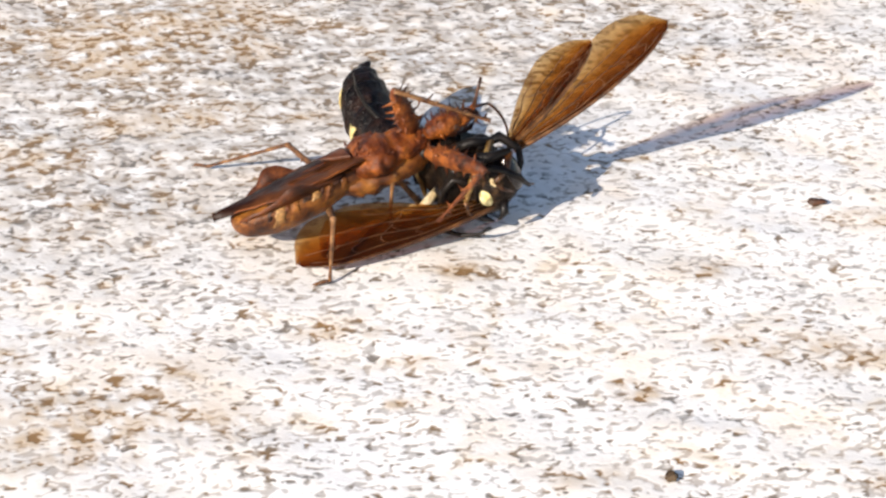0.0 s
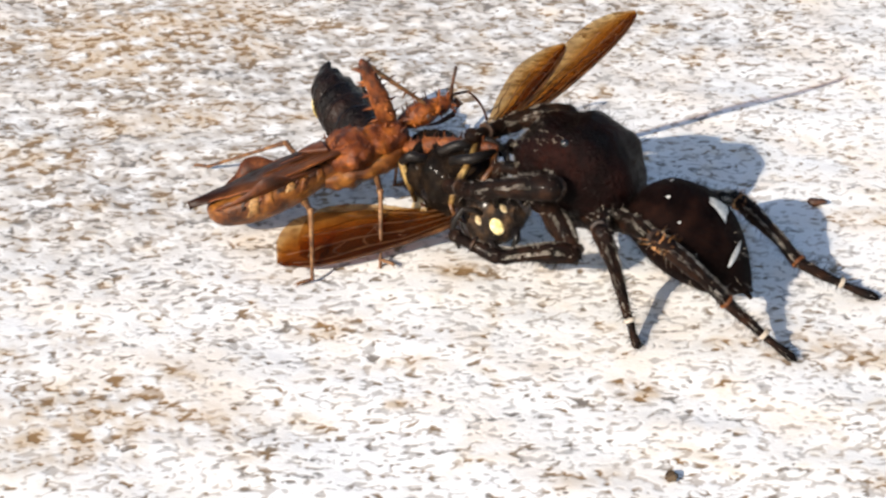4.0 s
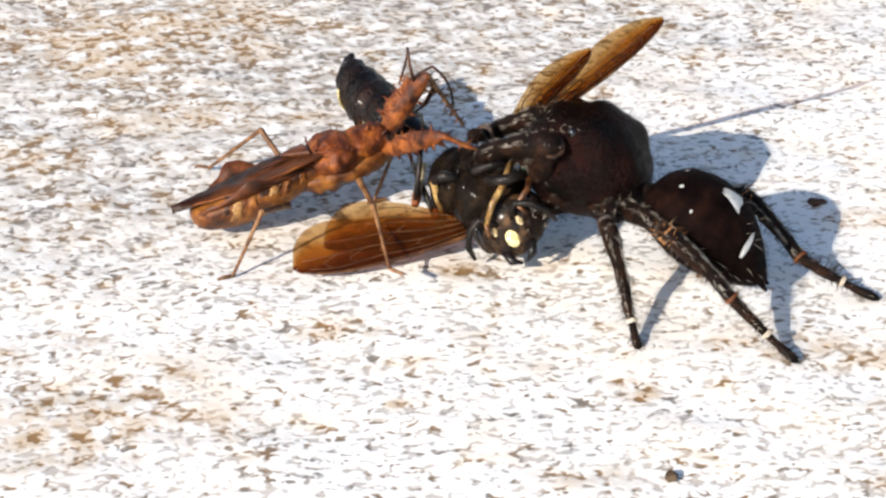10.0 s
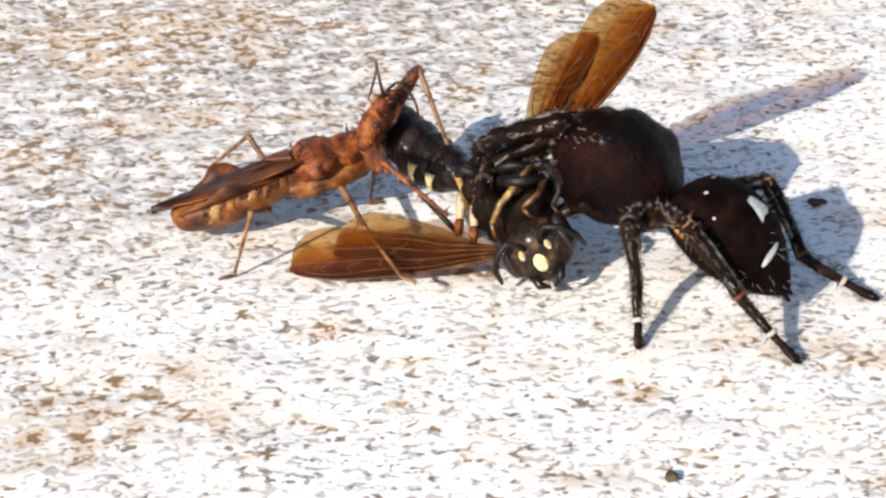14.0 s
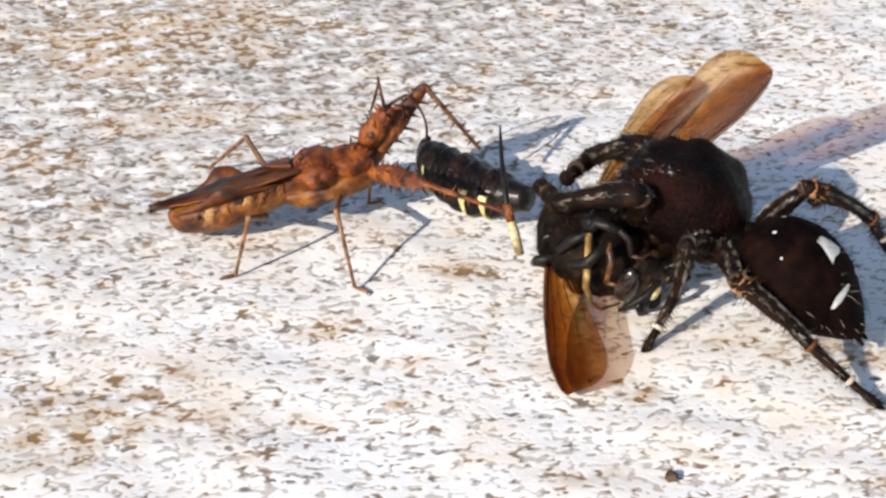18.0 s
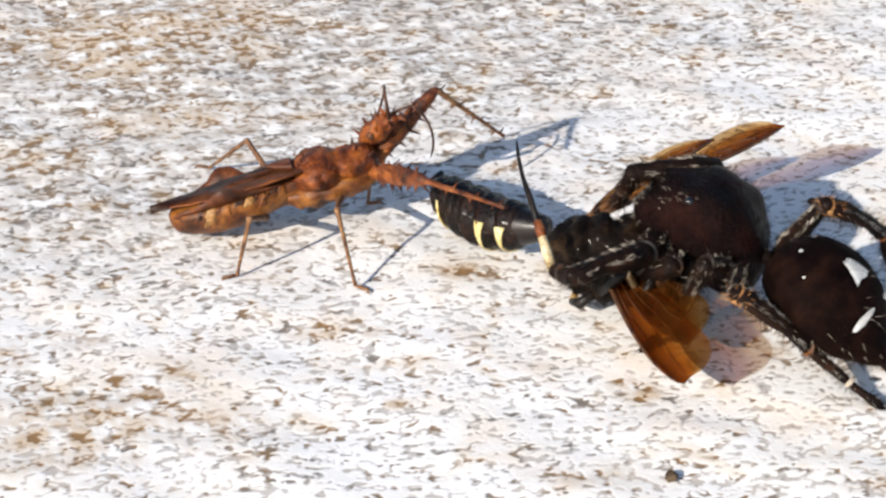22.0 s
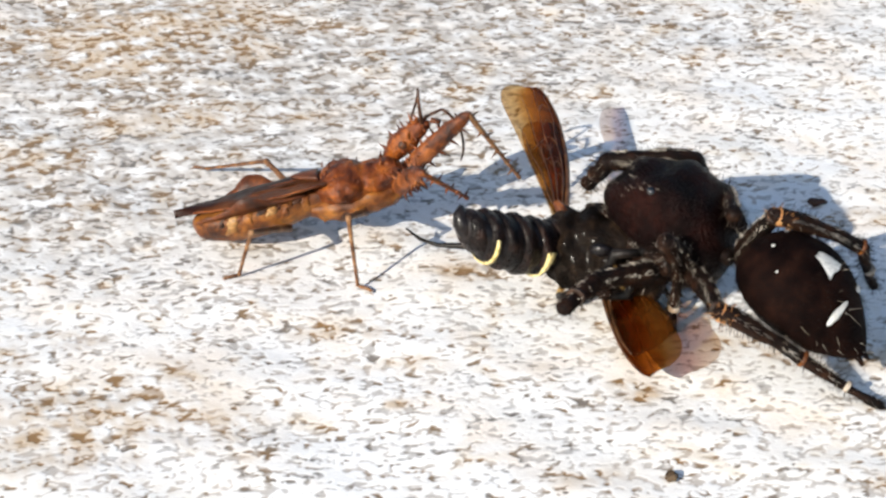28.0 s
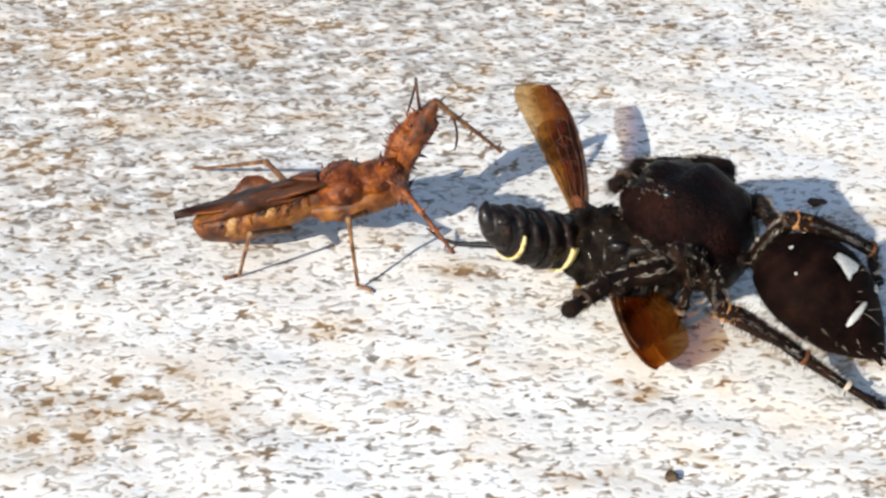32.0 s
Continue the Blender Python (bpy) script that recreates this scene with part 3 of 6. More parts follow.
    sc = loft(smooth_rings([(4.5, 0.05, 0.05, 0.05, 1.08), (5.0, 0.4, 0.16, 0.2, 1.02), (5.7, 0.78, 0.2, 0.3, 0.95)], 10), 14)
    part("scutellum", sc, RUST_DARK, BUG, "dark rusty scutellum")
    chest = loft(smooth_rings([(5.0, 0.7, 0.2, 0.6, -0.3), (6.0, 1.2, 0.4, 0.85, -0.35), (7.5, 1.15, 0.4, 0.85, -0.38), (8.9, 0.8, 0.3, 0.65, -0.3), (9.4, 0.35, 0.2, 0.25, -0.15)], 24), 22, rough=0.3, freq=2.6)
    part("chest", chest, TAN, BUG, "tan warty chest")
    # head: a spiny cylinder with a neck, 2.5 long
    hb = loft(smooth_rings([(-0.3, 0.24, 0.24, 0.24, 0), (0.1, 0.44, 0.42, 0.42, 0), (0.5, 0.58, 0.56, 0.54, 0.02), (1.0, 0.6, 0.56, 0.54, 0.03), (1.4, 0.46, 0.46, 0.46, 0.02),
                            (1.9, 0.4, 0.4, 0.4, 0), (2.3, 0.24, 0.24, 0.24, -0.05), (2.4, 0.08, 0.08, 0.08, -0.08)], 26), 16, rough=0.2, freq=3.0, seed=9)
    head = part("head", hb, RUST, BUG)
    sb = bmesh.new()
    for k in range(38):
        x, a = rnd.uniform(0.1, 2.2), radians(rnd.uniform(-20, 200))
        spike(sb, (x, 0.38 * math.cos(a), 0.38 * math.sin(a)), (rnd.uniform(-0.1, 0.4), math.cos(a), math.sin(a)), rnd.uniform(0.2, 0.5) + 0.15, 0.08)
    tagged(part("spiny_fringe", sb, RUST, head), kind="stuff")
    for side in (-1, 1):
        part("eye", ball(0.2, scale=(1, 0.7, 1.05)), UMBER, head, "dark brown round eye", at(0.95, side * 0.54, 0.12))
    part("beak", tube([(2.5, 0, -0.1), (2.7, 0, -0.4), (2.3, 0, -0.85), (1.5, 0, -0.95), (0.9, 0, -0.8)], [0.14, 0.15, 0.13, 0.1, 0.03], 9), RUST_DARK, head)
    limbs = {"head": head}
    # feelers: an upright base and a drooping whip, each side
    for side, tag in ((-1, "near"), (1, "far")):
        base = 1.7 if tag == "near" else 1.0
        limbs["scape_" + tag] = part("feeler_base", tube([(0, 0, 0), (base * 0.5, 0, 0.03), (base, 0, 0)], [0.1, 0.075, 0.06], 7), UMBER, BUG)
        pts = [(0, 0, 0)]
        for k in range(1, 11):
            a = radians(4 + 7.0 * k)
            pts.append((pts[-1][0] + 0.3 * math.cos(a), 0, pts[-1][2] - 0.3 * math.sin(a)))
        limbs["whip_" + tag] = part("feeler_whip", tube(pts, [0.07] * 4 + [0.06] * 5 + [0.05, 0.02], 7), UMBER, BUG)
        # thick thorny fore legs
        limbs["fore_femur_" + tag] = fore_femur(20 + side)
        limbs["fore_tibia_" + tag] = leg_bone("fore_tibia", 3.5 if tag == "near" else 4.7, 0.125, 0.08, FORELEG if tag == "near" else LEG_TAN, BUG, "orange-brown thorny fore tibia", thorns=13, thorn=0.34, seed=30 + side)
        for leg, (f, ti) in (("mid", (3.4, 3.4) if tag == "near" else (2.0, 3.1)), ("hind", (3.57, 3.2) if tag == "near" else (3.5, 4.7))):
            limbs[leg + "_femur_" + tag] = leg_bone(leg + "_femur", f, 0.16, 0.12, LEG_TAN, BUG, thorns=4, thorn=0.12, seed=40 + side)
            limbs[leg + "_tibia_" + tag] = leg_bone(leg + "_tibia", ti, 0.1, 0.075, LEG_TAN, BUG, seed=50 + side)
            limbs[leg + "_tarsus_" + tag] = bug_foot(BUG, 0.62, 0.09, LEG_TAN)
    return limbs


BUG_LIMBS = build_bug()


# ---- the wasp ----
WASP = empty_thing("wasp", "dead black wasp with pale yellow marks and amber wings", "insect")


def wing(name, length, chord, lead, label):
    """A thin arched wing along x with its thick leading edge on the side of lead, and raised veins."""
    def outline(u):
        front = chord * (0.10 + 0.24 * math.sin(math.pi * min(1, u * 0.85)) ** 0.8) * (1 if u < 0.72 else math.sqrt(max(0, 1 - ((u - 0.72) / 0.28) ** 2)))
        if name == "fore_wing":
            back = chord * (0.08 + 0.95 * u ** 1.05) * (1 if u < 0.72 else math.sqrt(max(0, 1 - ((u - 0.72) / 0.28) ** 2)))
        else:
            back = chord * (0.1 + 1.15 * math.sin(math.pi * 0.58 * u)) * (1 if u < 0.7 else math.sqrt(max(0, 1 - ((u - 0.7) / 0.3) ** 2)))
        return max(front, 0), max(back, 0)

    def spot(u, v):
        f, b = outline(u)
        y = lead * (f - (f + b) * v)
        return Vector((u * length, y, 0.16 * math.sin(math.pi * u) - 0.10 * (v * 1.3) ** 2 + 0.05 * math.sin(9 * v + 4 * u) * v))

    bm = bmesh.new()
    nu, nv = 40, 16
    up = [[bm.verts.new(spot(i / nu, j / nv)) for j in range(nv + 1)] for i in range(nu + 1)]
    for i in range(nu):
        for j in range(nv):
            bm.faces.new((up[i][j], up[i + 1][j], up[i + 1][j + 1], up[i][j + 1]))
    ob = part(name, bm, WING, WASP, label)
    smoke = ob.data.attributes.new("smoke", "FLOAT", "POINT")
    smoke.data.foreach_set("value", [1 - j / nv for i in range(nu + 1) for j in range(nv + 1)])
    me = ob.modifiers.new("thickness", "SOLIDIFY")
    me.thickness = 0.012 * MM
    edge = bmesh.new()
    tube([spot(k / 24, 0.02) + Vector((0, 0, 0.01)) for k in range(24)], [0.13 - 0.004 * k for k in range(24)], 7, edge)
    part("leading_edge", edge, VEIN, ob, "thick dark leading edge")
    vb = bmesh.new()
    for a, c, w0, w1 in ((0.02, 0.93, 0.22, 0.12), (0.02, 0.95, 0.42, 0.36), (0.02, 0.85, 0.62, 0.62), (0.1, 0.62, 0.8, 0.9)):
        pts = [spot(a + (c - a) * k / 14, w0 + (w1 - w0) * k / 14 + 0.03 * math.sin(k * 0.9)) + Vector((0, 0, 0.012)) for k in range(15)]
        tube(pts, [0.042 - 0.0018 * k for k in range(15)], 5, vb)
    for u, v0, v1 in ((0.38, 0.2, 0.44), (0.55, 0.17, 0.62), (0.7, 0.15, 0.4), (0.48, 0.4, 0.84), (0.82, 0.12, 0.38)):
        pts = [spot(u + 0.035 * math.sin(k * 0.8), v0 + (v1 - v0) * k / 6) + Vector((0, 0, 0.012)) for k in range(7)]
        tube(pts, [0.018] * 7, 5, vb)
    part("wing_vein", vb, VEIN, ob)
    return ob


def build_wasp():
    limbs = {}
    th = loft(smooth_rings([(-0.5, 0.4, 0.4, 0.4, -0.1), (-0.2, 0.95, 0.85, 0.95, -0.05), (0.5, 1.35, 1.2, 1.35, 0), (1.1, 1.6, 1.6, 1.6, 0.05), (1.5, 1.55, 1.5, 1.65, 0.05), (2.6, 1.8, 1.75, 1.75, 0.05), (3.6, 1.6, 1.5, 1.55, 0), (4.3, 1.0, 0.95, 1.1, -0.1), (4.7, 0.4, 0.4, 0.5, -0.15)], 40), 28, rough=0.3, freq=1.5, seed=2)
    thorax = part("thorax", th, HAIRY, WASP, "dull black hairy thorax", at(-2.1, 0, 0))
    hair_on("thorax_hair", fur(thorax, 900, 0.3, 0.012, 6, (-0.5, 0, 0.1)), BROWN_HAIR, thorax)
    hair_on("grey_thorax_wool", fur(thorax, 420, 0.34, 0.012, 16, (-0.5, 0, 0.1)), WOOL, thorax)
    for side in (-1, 1):
        part("tegula", ball(0.42, scale=(1.2, 0.8, 0.6)), GLOSS, thorax, "glossy black wing base scale", at(2.7, side * 1.45, 0.95))
        part("pale_mark", ball(0.26, scale=(1.1, 0.5, 0.7)), OCHRE, thorax, "pale yellow mark", at(3.1, side * 1.42, 0.2))
    # gaster: overlapping rings on a bent line, dorsal side up
    tip_bend = lambda x: -0.055 * max(0, x - 1.25) ** 2.1
    profile = lambda x: float(np.interp(x, [0, 0.5, 1.2, 2.2, 3.3, 4.3, 5.05, 5.5], [0.6, 0.78, 1.02, 1.2, 1.26, 1.18, 0.95, 0.55]))
    core = loft([(x, profile(x) * 0.93, profile(x) * 0.9, profile(x) * 0.86, tip_bend(x)) for x in np.linspace(0, 5.45, 30)], 20)
    gaster = part("gaster", core, GLOSS, WASP, "black ringed abdomen with pale yellow bands")
    stops = [0.75, 1.7, 2.6, 3.4, 4.1, 4.7, 5.38]
    for k, (a, c) in enumerate(zip(stops, stops[1:])):
        rings = []
        for i in range(7):
            u = i / 6
            x = a + (c - a) * u
            r = profile(x) * (0.87 + 0.22 * u) * (0.9 if i in (0, 6) else 1)
            rings.append((x + (0.05 if i == 6 else 0), r, r, r * 0.96, tip_bend(x)))
        part("ring_plate", loft(rings, 24, rough=0.1, freq=2.4, seed=k), RING, gaster)
        if k in (0, 1, 4):
            # pale band along the hind edge of the back
            bm = bmesh.new()
            rows = []
            reach = (72, 76, 0, 0, 80)[k]
            for i in range(15):
                q = radians(-reach + 2 * reach * i / 14)
                wide = (0.05 + 0.34 * (abs(i - 7) / 7) ** 1.5) if k < 2 else 0.11
                row = []
                for e in (c - 0.06 - wide, c - 0.06):
                    r = profile(e) * 1.085 + 0.012
                    row.append(bm.verts.new((e, r * math.sin(q), r * math.cos(q) + tip_bend(e))))
                for e in (c - 0.06, c - 0.06 - wide):
                    r = profile(e) * 0.99
                    row.append(bm.verts.new((e, r * math.sin(q), r * math.cos(q) + tip_bend(e))))
                rows.append(row)
            for r0, r1 in zip(rows, rows[1:]):
                for j in range(4):
                    bm.faces.new((r0[j], r1[j], r1[(j + 1) % 4], r0[(j + 1) % 4]))
            bm.faces.new(rows[0])
            bm.faces.new(rows[-1][::-1])
            part("yellow_band", bm, YELLOW, gaster, "pale yellow band")
    st = tube([(5.2, 0, tip_bend(5.2)), (5.45, 0, tip_bend(5.45) - 0.2), (5.52, 0, tip_bend(5.5) - 0.55), (5.45, 0, tip_bend(5.5) - 0.85)], [0.5, 0.4, 0.26, 0.07], 10)
    part("sting_tip", st, GLOSS, gaster)
    hair_on("gaster_hair", fur(gaster, 140, 0.22, 0.012, 8, (0.4, 0, 0)), DARK_HAIR, gaster)
    for ob in (gaster, *gaster.children):
        ob.data.transform(Matrix.Diagonal((1.13, 1.03, 1.03, 1)))
    limbs["gaster"] = gaster
    # head: wide and flat, face towards +x
    hd = loft(smooth_rings([(-0.5, 0.5, 0.4, 0.4, 0), (-0.3, 1.35, 1.0, 1.1, 0), (0.3, 1.65, 1.3, 1.35, 0), (0.85, 1.35, 1.1, 1.3, -0.05), (1.15, 0.7, 0.6, 0.9, -0.2), (1.25, 0.2, 0.2, 0.3, -0.3)], 20), 24, rough=0.05)
    head = part("head", hd, FACE, WASP, "black head with a pale yellow face")
    for side in (-1, 1):
        part("compound_eye", ball(0.78, scale=(0.75, 0.5, 1.25)), COMPOUND, head, "dark brown compound eye", at(0.35, side * 1.32, 0.12))
        part("cheek_mark", ball(0.19, scale=(0.45, 0.8, 1.4)), OCHRE, head, "dull yellow face mark", at(1.1, side * 0.6, 0.12))
        part("mandible", tube([(0.95, side * 0.62, -0.9), (1.2, side * 0.5, -1.35), (1.25, side * 0.1, -1.6)], [0.24, 0.2, 0.05], 8), GLOSS, head)
        feeler = part("antenna", tube([(1.05, side * 0.35, 0.35), (1.4, side * 0.6, 0.8), (1.45, side * 0.9, 1.0), (1.5, side * 1.5, 0.7), (1.3, side * 1.9, 0.1), (0.9, side * 2.0, -0.6)], [0.13, 0.12, 0.14, 0.16, 0.16, 0.09], 9), BLACK, head, "black antenna")
    part("clypeus", ball(0.38, scale=(0.35, 0.8, 1.1)), YELLOW, head, "pale yellow clypeus", at(1.2, 0, -0.42))
    hair_on("head_hair", fur(head, 200, 0.24, 0.010, 9, (0.2, 0, 0.1)), BROWN_HAIR, head)
    limbs["head"] = head
    limbs["wing_far"] = wing("fore_wing", 10.0, 2.55, -1, "smoky amber fore wing with dark veins")
    limbs["hind_far"] = wing("hind_wing", 7.2, 1.4, -1, "smoky amber hind wing")
    limbs["wing_near"] = wing("fore_wing", 9.4, 2.15, 1, "smoky amber fore wing with dark veins")
    limbs["hind_near"] = wing("hind_wing", 6.6, 1.45, 1, "smoky amber hind wing")
    # legs sprawled over the chest: thigh, shin and foot along bent lines
    for material, tone, thigh, shin, toe in (
        (AMBER_LEG, "amber brown", [(-0.21, -0.35, 1.7), (-0.77, -0.7, 2.1), (-1.16, -1.06, 1.78)], [(-1.16, -1.06, 1.78), (-1.12, -1.37, 0.52), (-0.59, -1.79, -0.2)], [(-0.59, -1.79, -0.2), (-0.25, -1.71, -0.44), (0.02, -1.45, -0.7)]),
        (AMBER_LEG, "amber brown", [(0.13, 0.13, 1.92), (0.66, 0.88, 1.86), (1.28, 1.45, 1.7)], [(1.28, 1.45, 1.7), (1.83, 0.4, 2.06), (1.92, -0.64, 1.95), (2.09, -1.45, 1.56)], [(2.09, -1.45, 1.56), (2.32, -1.72, 1.06), (2.56, -1.5, 0.19)]),
        (BROWN_LEG, "reddish brown", [(1.13, 0.01, 2.2), (2.02, 0.56, 2.36), (2.36, 1.51, 1.74)], [(2.36, 1.51, 1.74), (2.72, 0.8, 1.69), (2.8, -0.07, 1.83)], [(2.8, -0.07, 1.83), (3.19, -0.09, 1.55), (3.35, 0.22, 0.99)]),
        (BLACK, "black", [(0.91, 0.88, 1.66), (1.31, 1.91, 1.38), (2.3, 1.97, 1.15)], [(2.3, 1.97, 1.15), (2.61, 1.6, 0.73), (2.91, 0.99, 0.73)], [(2.91, 0.99, 0.73), (3.24, 0.97, 0.43), (3.35, 1.29, -0.16)]),
    ):
        leg = part("leg", tube(thigh, [0.2, 0.25, 0.17], 10), BLACK, WASP)
        part("tibia", tube(shin, [0.16] + [0.15] * (len(shin) - 2) + [0.11], 9), material, leg, tone + " tibia")
        part("tarsus", tube(toe, [0.1, 0.085, 0.04], 7), BROWN_LEG, leg)
    for tag in ("near", "far"):
        f = part("hind_leg", tube([(0, 0, 0), (1.05, 0, 0.08), (2.2, 0, 0)], [0.2, 0.22, 0.14], 9), OCHRE, WASP, "pale yellow hind leg with an orange joint")
        part("joint", tube([(1.55, 0, 0.06), (1.9, 0, 0.04), (2.28, 0, 0)], [0.2, 0.22, 0.17], 9), FORELEG, f, "orange joint")
        g = part("hind_shank", tube([(0, 0, 0), (1.5, 0, 0.05), (2.6, 0, 0.0), (3.4, 0, 0.25), (4.0, 0, 0.75)], [0.13, 0.14, 0.1, 0.085, 0.04], 8), BLACK, WASP)
        limbs["leg_" + tag], limbs["shank_" + tag] = f, g
    return limbs


WASP_LIMBS = build_wasp()


# ---- the jumping spider ----
SPIDER = empty_thing("jumping_spider", "large dark brown-black jumping spider with white abdomen spots", "spider")


def spider_leg_bone(name, length, r0, r1, bands, seed):
    bulge = {"femur": (0.75, 1.12, 1.05, 0.8), "shank": (0.95, 1.05, 0.8, 0.9), "foot": (0.95, 0.85, 0.7, 1.0)}[name]
    arch = 0.05 * length if name != "foot" else -0.03 * length
    rm = (r0 + r1) / 2
    keys = [(-r0 * 0.6, r0 * 0.3, r0 * 0.3, r0 * 0.3, 0), (0, r0 * bulge[0], r0 * bulge[0], r0 * bulge[0], 0), (length * 0.3, r0 * bulge[1], r0 * bulge[1], r0 * bulge[1], arch),
            (length * 0.65, rm * bulge[2], rm * bulge[2], rm * bulge[2], arch), (length * 0.93, r1 * bulge[3], r1 * bulge[3], r1 * bulge[3], 0), (length + r1 * 0.5, r1 * 0.3, r1 * 0.3, r1 * 0.3, 0)]
    ob = part(name, loft(smooth_rings(keys, 20), 12, rough=0.14, freq=2.5, seed=seed), SPIDER_LEG, SPIDER)
    hair_on("leg_hair", fur(ob, int(40 + 50 * length), 0.42, 0.014, seed, (0.5, 0, 0)), DARK_HAIR, ob)
    hair_on("pale_leg_hair", fur(ob, int(4 + 5 * length), 0.42, 0.010, seed + 50, (0.7, 0, 0)), PALE_HAIR, ob)
    # broken pale streaks of lying hair along the upper side
    streak = lambda p: 0.12 < p.x / length < 0.9 and p.z > 0.25 * r0 and abs(abs(p.y) - 0.5 * r0) < 0.16 * r0 and noise.noise((p.x * 1.4, p.y, seed)) > -0.25
    hair_on("pale_streak", fur(ob, int(60 * length) if name != "foot" else 30, 0.34, 0.017, seed + 90, (3.2, 0, 0), keep=streak, bend=0.05), STREAK, ob)
    for x, w, material, label in bands:
        r = (r0 + (r1 - r0) * x / length) * 1.06
        bm = loft([(x - w / 2, r * 0.9, r * 0.9, r * 0.9, 0), (x - w * 0.4, r, r, r, 0), (x + w * 0.4, r, r, r, 0), (x + w / 2, r * 0.9, r * 0.9, r * 0.9, 0)], 12, rough=0.12, freq=4)
        band = part("joint_band", bm, material, ob, label)
    return ob


def build_spider():
    limbs = {}
    # carapace 5.2 long: x to the face, origin at its middle
    cb = loft(smooth_rings([(-2.75, 0.5, 0.4, 0.7, -0.7), (-2.55, 1.2, 1.0, 1.5, -0.6), (-1.95, 1.75, 1.8, 2.2, -0.3), (-1.0, 2.1, 2.25, 2.6, -0.05), (0.2, 2.2, 2.3, 2.6, 0.02), (1.3, 2.05, 2.2, 2.3, 0.05),
                            (2.0, 1.85, 1.9, 1.7, 0.05), (2.45, 1.6, 1.4, 1.2, 0.05), (2.65, 1.0, 0.7, 0.6, 0)], 38), 30, power=2.3, rough=0.12, freq=0.9)
    for v in cb.verts:
        # uneven dome: a flat brow, shallow dents and low humps round the side eyes
        d = v.co.normalized()
        v.co += d * (0.16 * noise.noise(v.co * 0.5) + 0.05 * noise.noise(v.co * 1.5 + Vector((5, 0, 0))))
        for side in (-1, 1):
            for e, h in (((0.0, side * 1.5, 1.5), 0.16), ((2.1, side * 1.2, 0.9), 0.14), ((-1.3, side * 1.5, 0.6), 0.1)):
                v.co += d * h * math.exp(-((v.co - Vector(e)).length / 0.6) ** 2)
    carapace = part("carapace", cb, CARAPACE, SPIDER, "dark reddish brown domed carapace")
    hair_on("carapace_hair", fur(carapace, 800, 0.26, 0.011, 31, (-0.8, 0, 0.0)), BROWN_HAIR, carapace)
    hair_on("pale_face_hair", fur(carapace, 110, 0.3, 0.010, 33, (0.5, 0, 0), keep=lambda p: p.x > 1.9), PALE_HAIR, carapace)
    hair_on("pale_brow_hair", fur(carapace, 90, 0.24, 0.008, 37, (0.8, 0, 0.0), keep=lambda p: p.x > 0.9 and p.z > 0.8 and noise.noise(p * 1.2) > 0.05), PALE_HAIR, carapace)
    hair_on("long_dark_hair", fur(carapace, 130, 0.55, 0.012, 38, (0.2, 0, 0.3), keep=lambda p: p.z > 0.4), DARK_HAIR, carapace)
    tuft = lambda p: min((p - Vector((0.9, 1.62, 1.35))).length, (p - Vector((-0.1, 1.72, 1.6))).length, (p - Vector((1.6, 1.5, 1.2))).length) < 0.5
    hair_on("pale_eye_tuft", fur(carapace, 120, 0.26, 0.012, 39, (0.6, 0, 0.2), keep=tuft), PALE_HAIR, carapace)
    for side in (-1, 1):
        for x, y, z, r in ((2.45, 0.52, 0.65, 0.42), (2.22, 1.2, 0.8, 0.25), (0.9, 1.62, 1.35, 0.1), (-0.1, 1.72, 1.55, 0.22)):
            part("eye", ball(r, u=14, v=9), EYE, carapace, "glossy black eye", at(x, side * y, z))
        ch = loft(smooth_rings([(0, 0.5, 0.42, 0.42, 0), (0.6, 0.62, 0.5, 0.5, 0), (1.4, 0.5, 0.4, 0.4, 0), (1.9, 0.22, 0.2, 0.2, 0)], 14), 16, rough=0.06)
        jaw = part("chelicera", ch, GREEN, carapace, "metallic green jaw", at(2.2, side * 0.58, -0.25, 0, 62, 0))
        part("fang", tube([(1.75, 0, 0), (2.2, 0, -0.25), (2.35, 0, -0.6)], [0.16, 0.12, 0.02], 8), GLOSS, jaw)
        p = [(1.9, side * 1.1, -0.55), (2.7, side * 1.5, -0.1), (3.3, side * 1.35, -0.3), (3.6, side * 1.1, -1.0), (3.65, side * 1.0, -1.5)]
        palp = part("pedipalp", tube(p, [0.3, 0.3, 0.28, 0.3, 0.12], 10), SPIDER_LEG, carapace, "short hairy palp")
        hair_on("palp_hair", fur(palp, 60, 0.32, 0.012, 60 + side, (0.4, 0, 0)), STREAK, palp)
    under = loft(smooth_rings([(-1.9, 0.5, 0.3, 0.4, -1.4), (-0.8, 1.2, 0.4, 0.75, -1.5), (0.8, 1.2, 0.4, 0.75, -1.5), (1.8, 0.5, 0.3, 0.4, -1.3)], 14), 16)
    part("sternum", under, SPIDER_LEG, SPIDER)
    for x, y in ((1.2, 1.0), (0.2, 1.2), (-1.3, 1.1), (-2.0, 0.8)):
        for side in (-1, 1):
            cx = tube([(x * 0.7, side * (y - 0.7), -1.5), (x, side * y, -1.55), (x + 0.1, side * (y + 0.45), -1.4)], [0.5, 0.62, 0.5], 12)
            cx = part("coxa", cx, SPIDER_LEG, SPIDER)
            hair_on("coxa_hair", fur(cx, 60, 0.4, 0.011, int(x * 10) + 300 + side, (0.3, 0, -0.3)), DARK_HAIR, cx)
    part("waist", tube([(-3.1, 0, -1.0), (-2.6, 0, -1.0), (-2.0, 0, -0.9)], [0.34, 0.34, 0.45], 12), SPIDER_LEG, SPIDER)
